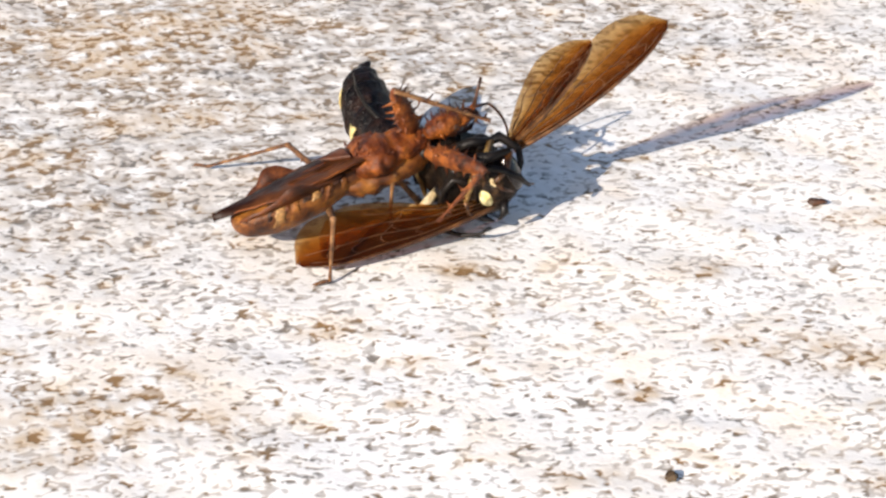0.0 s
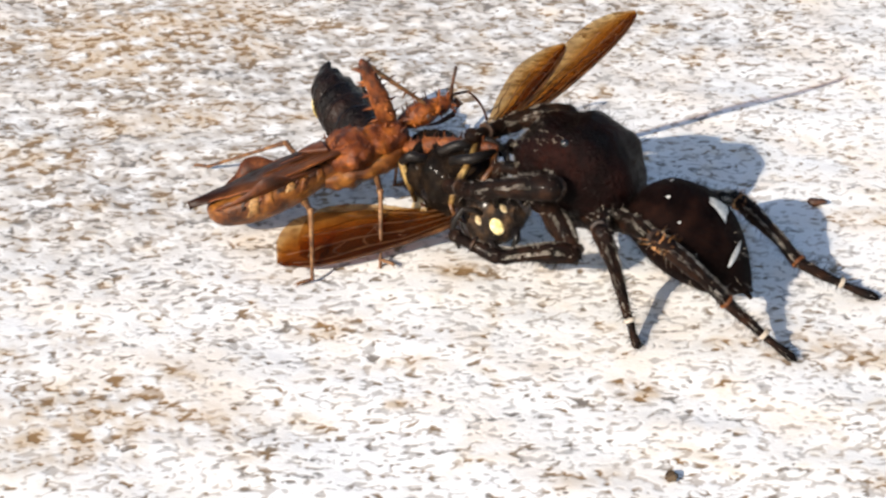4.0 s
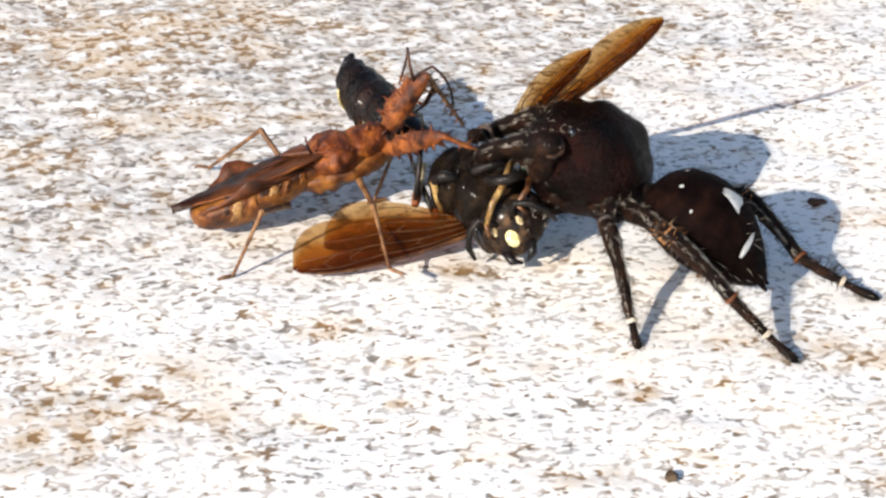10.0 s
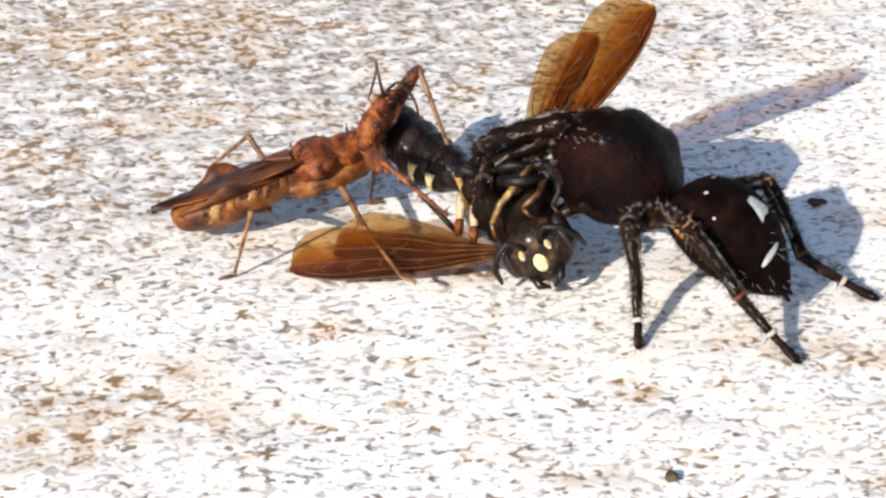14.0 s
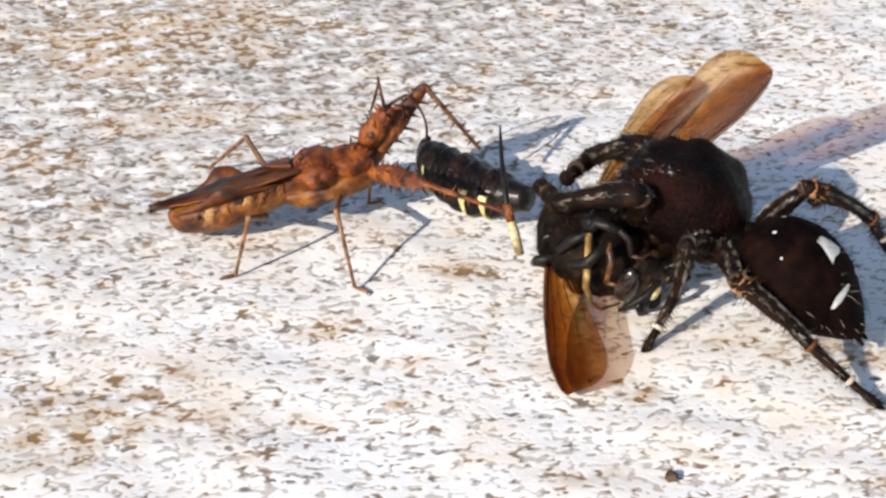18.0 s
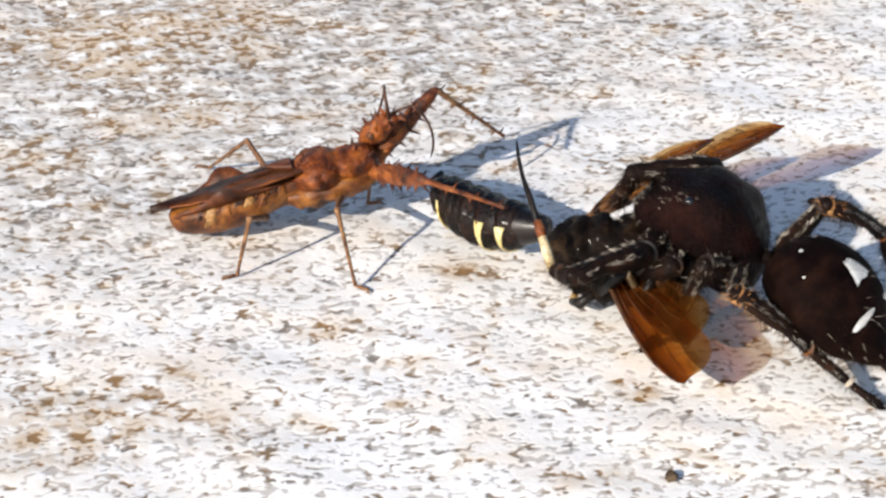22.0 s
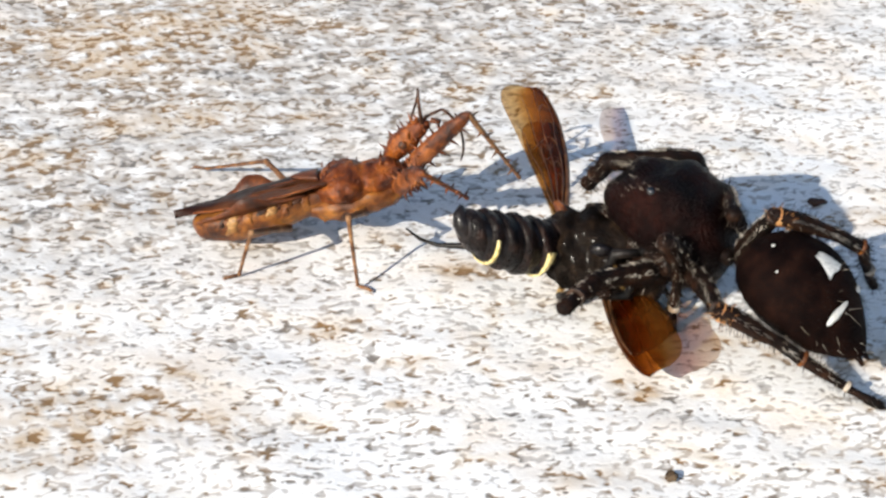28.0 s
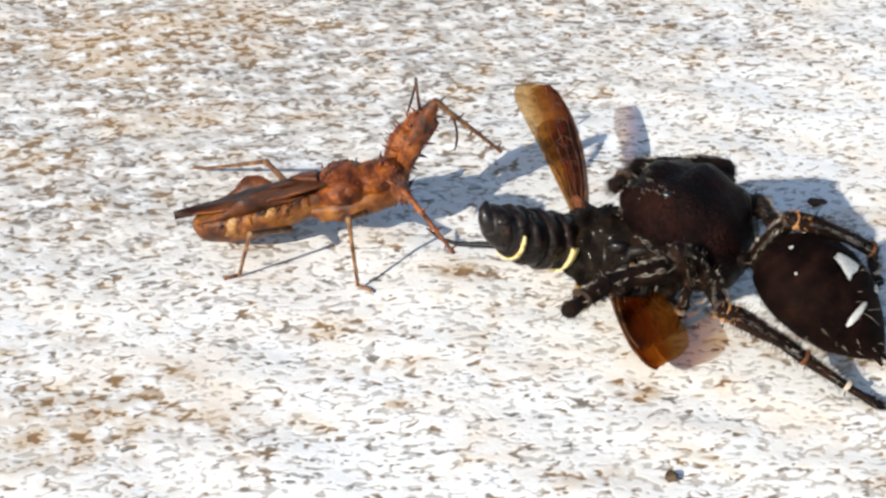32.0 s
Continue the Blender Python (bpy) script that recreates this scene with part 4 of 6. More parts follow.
    # abdomen 6.2 long, x from the waist to the spinnerets
    shape = [(0, 0.6, 0.5, 0.6, 0), (0.35, 1.4, 1.1, 1.1, 0.05), (1.2, 2.05, 1.75, 1.5, 0.1), (2.5, 2.35, 2.0, 1.65, 0.12), (3.9, 2.1, 1.75, 1.5, 0.05), (5.1, 1.35, 1.1, 1.0, -0.1), (5.9, 0.6, 0.5, 0.5, -0.25), (6.2, 0.2, 0.2, 0.2, -0.3)]
    rings = smooth_rings(shape, 40)
    abdomen = part("abdomen", loft(rings, 34, rough=0.035, freq=1.2), VELVET, SPIDER, "velvety black-brown abdomen with white spots")
    hair_on("abdomen_hair", fur(abdomen, 1500, 0.3, 0.012, 41, (0.7, 0, 0)), DARK_HAIR, abdomen)
    hair_on("long_pale_hair", fur(abdomen, 45, 0.7, 0.012, 43, (0.5, 0, 0.2), keep=lambda p: p.x > 3.2), PALE_HAIR, abdomen)

    def spot(x0, a0, wx, wa, kind, label):
        """A patch of white scales that follows the skin: x0 along, a0 degrees round from the top."""
        bm = bmesh.new()
        keys = np.array(shape)
        top = []
        n = 9
        for i in range(n + 1):
            u = -1 + 2 * i / n
            row = []
            for j in range(n + 1):
                v = -1 + 2 * j / n
                if kind == "triangle":
                    q = v * (0.35 + 0.65 * (u + 1) / 2)
                else:
                    q = v * math.sqrt(max(0.02, 1 - u * u))
                x = x0 + wx * u * (1 + 0.08 * math.sin(5 * v))
                a = radians(a0 + wa * q)
                e = hermite(keys[:, 0], keys, x)
                w, up, zc = e[1], e[2], e[4]
                k = 1.012 if abs(u) > 0.99 or abs(v) > 0.99 else 1.03
                row.append(bm.verts.new((x, math.sin(a) * w * k, zc + math.cos(a) * up * k)))
            top.append(row)
        for i in range(n):
            for j in range(n):
                bm.faces.new((top[i][j], top[i + 1][j], top[i + 1][j + 1], top[i][j + 1]))
        bmesh.ops.solidify(bm, geom=bm.faces, thickness=0.05)
        part("white_spot", bm, WHITE_SCALE, abdomen, label)

    spot(2.75, -2, 0.5, 15, "triangle", "large white triangular spot")
    for side in (-1, 1):
        spot(4.35, side * 36, 0.14, 22, "oval", "white oval spot")
        spot(0.7, side * 22, 0.07, 3.0, "oval", "small pale spot")
        spot(1.5, side * 50, 0.05, 1.8, "oval", "small pale spot")
    for side in (-1, 1):
        part("spinneret", tube([(5.9, side * 0.18, -0.35), (6.5, side * 0.28, -0.5)], [0.2, 0.08], 8), SPIDER_LEG, abdomen)
    limbs["abdomen"] = abdomen
    # legs: femur, shank with the knee, foot; hairy, with orange and pale joints
    sizes = {"first": (2.8, 3.8, 2.4, 0.62), "second": (2.6, 3.2, 2.2, 0.52), "third": (2.9, 2.8, 2.6, 0.42), "fourth": (4.3, 4.3, 3.9, 0.43)}
    for k, (leg, (a, c, d, r)) in enumerate(sizes.items()):
        for side, tag in ((1, "far"), (-1, "near")):
            seed = 100 + 10 * k + side
            if leg == "fourth" and tag == "far":
                a, c, d = 4.0, 4.0, 3.6
            knee = [(0.25, 0.4, ORANGE, "orange hairy knee")] if leg == "fourth" else [(0.2, 0.3, BROWN_BAND, "brown knee")] if leg == "third" else []
            limbs[leg + "_femur_" + tag] = spider_leg_bone("femur", a, r, r * 0.85, [(a - 0.1, 0.2, BROWN_BAND, "brown joint")], seed)
            limbs[leg + "_shank_" + tag] = spider_leg_bone("shank", c, r * 0.88, r * 0.76, knee + ([(c - 0.08, 0.16, TAN, "tan joint")] if leg == "fourth" else []), seed + 200)
            limbs[leg + "_foot_" + tag] = spider_leg_bone("foot", d, r * (0.7 if k < 2 else 0.62), r * (0.6 if k < 2 else 0.5), [(d * 0.55, 0.18 if k > 1 else 0.13, PALE_HAIR if k > 1 else BROWN_BAND, "pale joint" if k > 1 else "brown joint")], seed + 400)
            if leg == "fourth":
                shin = limbs[leg + "_shank_" + tag]
                hair_on("orange_knee_hair", fur(shin, 34, 0.42, 0.02, seed + 600, (0.2, 0, 0.2), keep=lambda p: p.x < 0.7), ORANGE, shin)
            limbs[leg + tag] = (a, c, d)
    return limbs


SPIDER_LIMBS = build_spider()


# ---- movement ----
TIMES = sorted(set([round(0.25 * k, 2) for k in range(129)] + [round(k / 30, 3) for k in range(80, 97)]))


def aim(base, tip, up):
    """The pose at base whose x points to tip and whose z is nearest to up."""
    base, x, up = Vector(base), (Vector(tip) - Vector(base)).normalized(), Vector(up)
    z = (up - x * up.dot(x)).normalized()
    y = z.cross(x)
    m = Matrix((x, y, z)).transposed().to_4x4()
    m.translation = base * MM
    return m


def track(*rows):
    """Rows of seconds, base, tip and up direction; gives the pose at any time."""
    ts = np.array([r[0] for r in rows], float)
    ys = np.array([r[1:] for r in rows], float)

    def read(t):
        v = hermite(ts, ys, t)
        return aim(v[:3], v[3:6], v[6:9])
    return read


def points(*rows):
    """Rows of seconds and a place; gives the place at any time."""
    ts = np.array([r[0] for r in rows], float)
    ys = np.array([r[1:] for r in rows], float)
    return lambda t: Vector(hermite(ts, ys, t))


def follow(ob, root, pose_at):
    walk(ob, [(t, root(t).inverted() @ pose_at(t)) for t in TIMES])


def knee_of(hip, foot, a, c, pole):
    """Where the joint between two bones of lengths a and c lies, bent towards pole."""
    d = foot - hip
    far = max(min(d.length, (a + c) * 0.999), abs(a - c) * 1.05)
    way = d.normalized()
    along = (a * a - c * c + far * far) / (2 * far)
    out = math.sqrt(max(0, a * a - along * along))
    side = (pole - way * pole.dot(way)).normalized()
    knee = hip + way * along + side * out
    return knee, hip + way * far


def place(p):
    return Vector(p) / MM


def move_bug():
    body = track(
        (0, -9.11, -0.48, 1.7, -0.73, 3.19, 3.7, -0.08, 0.25, 1),
        (2.94, -9.11, -0.48, 1.7, -0.73, 3.19, 3.7, -0.08, 0.25, 1),
        (3.4, -10.26, 0.31, 1.7, -1.74, 3.46, 3.7, -0.08, 0.25, 1),
        (5.6, -10.24, 0.87, 1.6, -1.75, 3.64, 3.6, -0.08, 0.25, 1),
        (7, -10.65, 0.41, 1.5, -1.88, 4.1, 3.5, -0.08, 0.25, 1),
        (9, -10.98, 0.58, 1.4, -2.14, 4.01, 3.4, -0.08, 0.25, 1),
        (11.5, -11.07, 0.77, 1.4, -2.39, 4.28, 3.4, -0.08, 0.25, 1),
        (12.1, -11.07, 0.77, 1.4, -2.39, 4.28, 3.4, -0.08, 0.25, 1),
        (12.5, -11.77, 0.58, 1.4, -3.39, 3.67, 3.5, -0.08, 0.25, 1),
        (14.5, -11.92, 0.58, 1.4, -3.38, 2.87, 3.3, -0.08, 0.25, 1),
        (16.5, -12, 0.58, 1.4, -3.23, 2.11, 3.2, -0.08, 0.25, 1),
        (21.5, -12.04, 0.53, 1.4, -3.23, 2.11, 3.2, -0.08, 0.25, 1),
        (23, -11.7, 0.38, 1.4, -2.92, 1.91, 3.2, -0.08, 0.25, 1),
        (25.5, -11.52, 0.27, 1.4, -2.65, 1.75, 3.2, -0.08, 0.25, 1),
        (27.4, -10.85, 0.03, 1.4, -1.91, 0.73, 3.2, -0.08, 0.25, 1),
        (32, -10.85, -0.07, 1.4, -1.95, 0.58, 3.2, -0.08, 0.25, 1),
    )
    walk(BUG, [(t, body(t)) for t in TIMES])
    L = BUG_LIMBS
    head = track(
        (0, -0.52, 2.46, 4.6, 1.46, 3.98, 4.82, 0, -0.3, 1),
        (2.94, -0.52, 2.46, 4.6, 1.46, 3.98, 4.82, 0, -0.3, 1),
        (3.4, -1.57, 4.4, 4.2, 0.54, 5.6, 4.78, 0, -0.3, 1),
        (5.6, -1.81, 3.26, 4.18, 0.7, 3.59, 4.85, -0.6, 0, 1),
        (6.1, -1.81, 3.38, 4.11, 0.7, 3.71, 4.79, -0.6, 0, 1),
        (6.6, -2.26, 4.13, 4, -1.06, 4.29, 6.07, -0.6, 0, 1),
        (7, -2.39, 4.59, 3.96, -1.06, 4.91, 5.93, -0.6, 0, 1),
        (9, -2.4, 4.92, 3.87, -1.09, 5.02, 5.87, -0.6, 0, 1),
        (10.6, -2.4, 5.01, 3.88, -1.11, 5.07, 5.91, -0.6, 0, 1),
        (11.5, -3.11, 4.72, 3.89, -1.76, 5.71, 5.81, -0.6, 0, 1),
        (12.1, -3.29, 4.89, 3.89, -1.99, 5.9, 5.86, -0.6, 0, 1),
        (12.5, -3.66, 4.39, 4.06, -2.63, 5.12, 6.1, -0.6, 0, 1),
        (13.3, -3.83, 3.41, 4.01, -2.42, 4.38, 5.86, -0.6, 0, 1),
        (14, -3.51, 2.54, 3.93, -2.5, 3.57, 5.88, -0.6, 0, 1),
        (14.5, -3.48, 2.48, 3.91, -2.33, 2.54, 6.01, -0.6, 0, 1),
        (16.5, -3.38, 2.39, 3.82, -2.22, 2, 5.88, -0.6, 0, 1),
        (18, -3.44, 2.66, 3.81, -2.28, 2.27, 5.88, -0.6, 0, 1),
        (19, -3.49, 2.93, 3.81, -2.36, 2.56, 5.89, -0.6, 0, 1),
        (20, -3.42, 2.99, 3.81, -2.48, 2.45, 5.95, -0.6, 0, 1),
        (21, -3.42, 2.99, 3.81, -2.23, 2.44, 5.82, -0.6, 0, 1),
        (22, -3.45, 3.09, 3.81, -2.08, 2.13, 5.53, -0.6, 0, 1),
        (23, -3.23, 2.45, 3.81, -1.82, 1.74, 5.63, -0.6, 0, 1),
        (25, -3.1, 2.26, 3.8, -1.48, 1.9, 5.54, -0.6, 0, 1),
        (25.5, -3.02, 2.21, 3.8, -1.38, 2.05, 5.55, -0.6, 0, 1),
        (27.4, -2.29, 1.71, 3.82, -0.69, 1.57, 5.6, -0.6, 0, 1),
        (31, -2.29, 1.7, 3.83, -0.69, 1.65, 5.62, -0.6, 0, 1),
        (32, -2.24, 1.64, 3.83, -0.84, 2.56, 5.56, -0.6, 0, 1),
    )
    follow(L["head"], body, head)
    for tag, s in (("near", -1), ("far", 1)):
        def base_pose(t, s=s):
            m = head(t)
            o = m @ Vector((2.2 * MM, s * 0.2 * MM, 0.12 * MM))
            r = m.to_3x3()
            if s < 0:
                way = (r @ Vector((0.35, 0, 0.35)) + Vector((-0.1, 0, 0.75))).normalized()
            else:
                way = (r @ Vector((0.9, 0.1, 0.3)) + Vector((0.7, 0, -0.3))).normalized()
            return aim(place(o), place(o) + way, Vector((0, 0, 1)) + r @ Vector((-0.4, 0, 0)))

        def whip_pose(t, s=s):
            o = base_pose(t) @ Vector(((1.7 if s < 0 else 1.0) * MM, 0, 0))
            way = Vector((0.1, 0.9, -0.4)) if s < 0 else Vector((0.75, 0.1, -0.45))
            return aim(place(o), place(o) + way, Vector((0.3, 0, 1)))
        follow(L["scape_" + tag], body, base_pose)
        follow(L["whip_" + tag], body, whip_pose)
    # fore legs: knee and tip
    fore = {
        "far": (points(
        (0, -2.23, 1.18, 7.59),
        (2.94, -2.23, 1.18, 7.59),
        (3.4, -3.4, 3.86, 6.4),
        (5.6, -2.51, 2.57, 7.38),
        (6.1, -2.51, 2.67, 7.33),
        (6.7, -1.09, 2.73, 6.75),
        (7, -0.79, 3.03, 6.6),
        (9, -0.8, 3.65, 6.51),
        (10.6, -0.85, 3.82, 6.48),
        (12.1, -0.48, 4.42, 6.18),
        (12.5, -0.41, 5.41, 5.91),
        (13, -1.17, 5.48, 6.21),
        (14, -1.24, 5.05, 6.17),
        (14.5, -1.16, 4.91, 6.07),
        (16.5, -0.74, 2.7, 6.16),
        (18, -0.97, 3.1, 6.28),
        (19, -1.76, 4.38, 6.36),
        (20, -2.38, 4.58, 6.82),
        (21, -1.26, 4.37, 6.37),
        (22, -0.35, 4.05, 5.8),
        (23, 0.6, 3.54, 5.11),
        (25, 0.6, 3.42, 5.17),
        (25.5, 0.7, 3.5, 5.38),
        (27.4, 0.93, 1.31, 5.88),
        (30.5, 0.93, 1.3, 5.89),
        (31.5, 0.34, 1.05, 6.4),
        (32, -0.39, 0.77, 6.82),
        ), points(
        (0, 2.39, 2.45, 5),
        (2.94, 2.39, 2.45, 5),
        (3.4, -0.6, 3.69, 5),
        (5.6, -0.82, 5.56, 4.17),
        (6.1, -0.82, 5.65, 4.12),
        (6.7, 0.54, 5.95, 3.74),
        (7, 0.8, 6.21, 3.54),
        (9, 0.93, 6.21, 2.96),
        (10.6, 0.99, 6.19, 2.85),
        (12.1, 0.73, 7.71, 3.05),
        (12.5, 1.6, 7.28, 2.09),
        (13, 1.14, 1.85, 4.22),
        (14, 0.6, 2.18, 2.87),
        (14.5, 0.77, 1.71, 3.2),
        (16.5, 1.58, 3.86, 2.24),
        (18, 1.69, 4.38, 2.62),
        (19, 1.4, 6.47, 3.58),
        (20, 1.14, 6.74, 4.6),
        (21, 2.3, 6.22, 4),
        (22, 2.74, 5.61, 2.69),
        (23, 2.42, -0.57, 3.7),
        (25, 2.78, -0.51, 3.81),
        (25.5, 2.95, -0.41, 4.12),
        (27.4, 3.46, 2.59, 2.13),
        (30.5, 3.46, 2.58, 2.14),
        (31.5, 3.04, 2.44, 2.82),
        (32, 2.61, 2.4, 3.58),
        )),
        "near": (points(
        (0, 1.31, -0.47, 4.4),
        (2.94, 1.31, -0.47, 4.4),
        (3.4, 0.4, 2.19, 3.9),
        (5.6, 1.49, 0.41, 4.86),
        (6.1, 1.5, 0.7, 4.71),
        (6.7, -0.1, -0.05, 5.44),
        (7, -0.95, 0.23, 5.57),
        (8, -0.58, -0.13, 5.54),
        (9, 0.02, 0.33, 5.51),
        (10.6, 0.02, 0.41, 5.47),
        (11.5, -0.39, 1.21, 6.15),
        (12.1, -0.47, 2.29, 6.7),
        (12.5, -2.03, 0.3, 6.63),
        (13, -2.79, -0.95, 5.71),
        (14, -2.49, -1.6, 5.24),
        (14.5, -2.14, -1.73, 4.98),
        (16.5, -0.63, -1.82, 4.49),
        (18, -0.82, -1.99, 4.45),
        (20, -0.63, -1.82, 4.43),
        (22, -0.77, -1.99, 4.58),
        (23, 0.05, -1.84, 4.06),
        (24, 0.05, -1.95, 4.12),
        (25, -0.57, -2.22, 5.04),
        (25.5, -0.33, -2, 5.14),
        (27.4, -0.92, -3.34, 5.74),
        (30.5, -0.92, -3.49, 5.69),
        (32, -1.6, -4, 5.23),
        ), points(
        (0, 0.68, -0.77, 3),
        (2.94, 0.68, -0.77, 3),
        (3.4, 0.77, 1.34, 3),
        (5.6, 0.78, 2.85, 2.45),
        (6.1, 0.79, 3.13, 2.29),
        (6.7, 1.65, 2.09, 3.3),
        (7, 2.12, 0.76, 4.2),
        (8, 2.57, -1, 4.08),
        (9, 2.96, 0.73, 3.85),
        (10.6, 2.92, 1.02, 3.8),
        (11.5, 2.87, 2.11, 5.26),
        (12.1, 2.89, 3.16, 6.2),
        (12.5, -0.22, 2.49, 4.58),
        (13, 0.39, -1, 4.25),
        (14, 0.94, -3.09, 2.78),
        (14.5, 1.06, -2.97, 2.93),
        (16.5, 2.74, -2.63, 3.29),
        (18, 3.02, -2.77, 3.34),
        (20, 3.17, -2.68, 3.21),
        (22, 2.9, -2.71, 3.56),
        (23, 2.94, -3.81, 3.89),
        (24, 2.96, -1.07, 2.39),
        (25, 2.75, -1.49, 4.22),
        (25.5, 3.25, -1.97, 5.45),
        (27.4, 1.11, -1.55, 3.53),
        (30.5, 1.06, -1.84, 3.33),
        (32, 0.44, -6.36, 3.63),
        ))}
    for tag, s in (("near", -1), ("far", 1)):
        knee_at, tip_at = fore[tag]
        hip = lambda t, s=s: place(body(t) @ Vector((9.0 * MM, s * 0.6 * MM, -0.25 * MM)))

        def femur_pose(t, hip=hip, knee_at=knee_at):
            return aim(hip(t), knee_at(t), (0, -0.3, 1))

        def tibia_pose(t, femur_pose=femur_pose, tip_at=tip_at):
            o = femur_pose(t) @ Vector((4.5 * MM, 0, 0))
            return aim(place(o), tip_at(t), (0.2, -0.3, 1))
        follow(L["fore_femur_" + tag], body, femur_pose)
        follow(L["fore_tibia_" + tag], body, tibia_pose)
    feet = {
        ("mid", "near"): points(
            (0, -2.38, 1.51, 0.3),
            (2.94, -2.38, 1.51, 0.3),
            (3.4, -2.8, -0.05, 0),
            (5.6, -2.36, -3.73, 1.2),
            (8, -2.28, -4, 1.2),
            (11, -2.26, -3.73, 1.2),
            (12.5, -2.01, -4.09, 1.2),
            (14.5, -1.72, -4.5, 1.2),
            (16.4, -3.8, -3.6, 0.1),
            (20, -3.78, -3.42, 0.1),
            (25, -3.74, -3.33, 0.1),
            (27.4, -3.66, -3.37, 0.1),
            (32, -3.66, -3.37, 0.1),),
        ("hind", "near"): points(
            (0, -4.88, -2.8, 0),
            (2.94, -4.88, -2.8, 0),
            (3.4, -5.18, -2.56, 0),
            (5.6, -7.18, -3.49, 0),
            (6.7, -9.11, -2.42, 0),
            (32, -8.82, -2.33, 0),),
        ("mid", "far"): points(
            (0, -2.2, 5.65, 0),
            (2.94, -2.2, 5.65, 0),
            (12, -3.33, 3.86, 0),
            (32, -3.46, 3.86, 0),),
        ("hind", "far"): points(
            (0, -11.03, 7.2, 0.1),
            (2.94, -11.03, 7.2, 0.1),
            (5.6, -10.97, 7.14, 0.1),
            (8, -10.97, 7.09, 0.1),
            (11, -10.92, 7.09, 0.1),
            (14, -10.92, 7.09, 0.1),
            (20, -10.92, 7.09, 0.1),
            (23, -10.92, 7.09, 0.1),
            (25.5, -10.97, 7.09, 0.1),
            (27.4, -11.06, 6.98, 0.1),
            (32, -11.06, 6.98, 0.1),),
    }
    knees = {
        ("mid", "near"): points(
            (0, -2.2, 1.2, 3.1),
            (2.94, -2.2, 1.2, 3.1),
            (3.4, -2.9, 0.3, 3.0),
            (5.6, -1.87, -0.93, 3.16),
            (8, -2.7, -0.89, 2.62),
            (11, -3.13, -0.72, 2.63),
            (12.5, -3.27, -0.94, 1.85),
            (14.5, -3.44, -1.65, 2.02),
            (16.4, -4.54, -2.29, 3.25),
            (20, -4.54, -2.3, 3.32),
            (25, -4.38, -2.56, 3.45),
            (27.4, -3.99, -3.37, 3.58),
            (32, -3.98, -3.52, 3.58),),
        ("hind", "far"): points(
            (0, -7.13, 5.64, 2.2),
            (2.94, -7.1, 5.7, 2.2),
            (5.6, -7.6, 5.25, 2.77),
            (8, -8.38, 4.95, 3.39),
            (11, -8.23, 4.95, 3.3),
            (14, -8.8, 4.41, 3.33),
            (20, -8.9, 4.26, 3.27),
            (23, -8.79, 4.19, 3.13),
            (25.5, -8.45, 4.29, 2.91),
            (27.4, -8.01, 4.09, 2.2),
            (32, -8.01, 4.07, 2.18),),
    }
    for (leg, tag), foot in feet.items():
        s = -1 if tag == "near" else 1
        x, a, c = ((7.4, 3.4, 3.4) if tag == "near" else (8.2, 2.0, 3.1)) if leg == "mid" else (4.0, 3.57, 3.2) if tag == "near" else (5.0, 3.5, 4.7)
        pole = Vector((0.25 if leg == "mid" else -0.25, 0.35 * s, 1.0)) if tag == "far" else Vector((-0.2, -0.46, 0.86))

        def solve(t, leg=leg, tag=tag, x=x, s=s, a=a, c=c, pole=pole, foot=foot):
            hip = place(body(t) @ Vector((x * MM, s * 0.75 * MM, (-0.6 if s > 0 else -0.95) * MM)))
            ankle = foot(t) + Vector((0, 0, 0.1))
            if (leg, tag) in knees:
                knee = knees[leg, tag](t)
                return knee + (hip - knee).normalized() * a, knee, ankle
            bent = pole
            if leg == "hind" and tag == "near":
                # the knee swings from above the foot back along the belly
                bent = Vector((0.1, -0.5, 0.9)).lerp(Vector((0.07, -0.55, 0.83)), min(1, max(0, (t - 3) / 2.5)))
            knee, end = knee_of(hip, ankle, a, c, bent)
            return hip, knee, end
        follow(L[leg + "_femur_" + tag], body, lambda t, f=solve: aim(f(t)[0], f(t)[1], (0, 0.2, 1)))
        follow(L[leg + "_tibia_" + tag], body, lambda t, f=solve: aim(f(t)[1], f(t)[2], (0.5, 0, 0.8)))
        out = Vector((-0.75 if leg == "hind" else 0.55, 0.3 * s, -0.05))
        follow(L[leg + "_tarsus_" + tag], body, lambda t, f=solve, out=out: aim(f(t)[2], f(t)[2] + out, (0, 0, 1)))


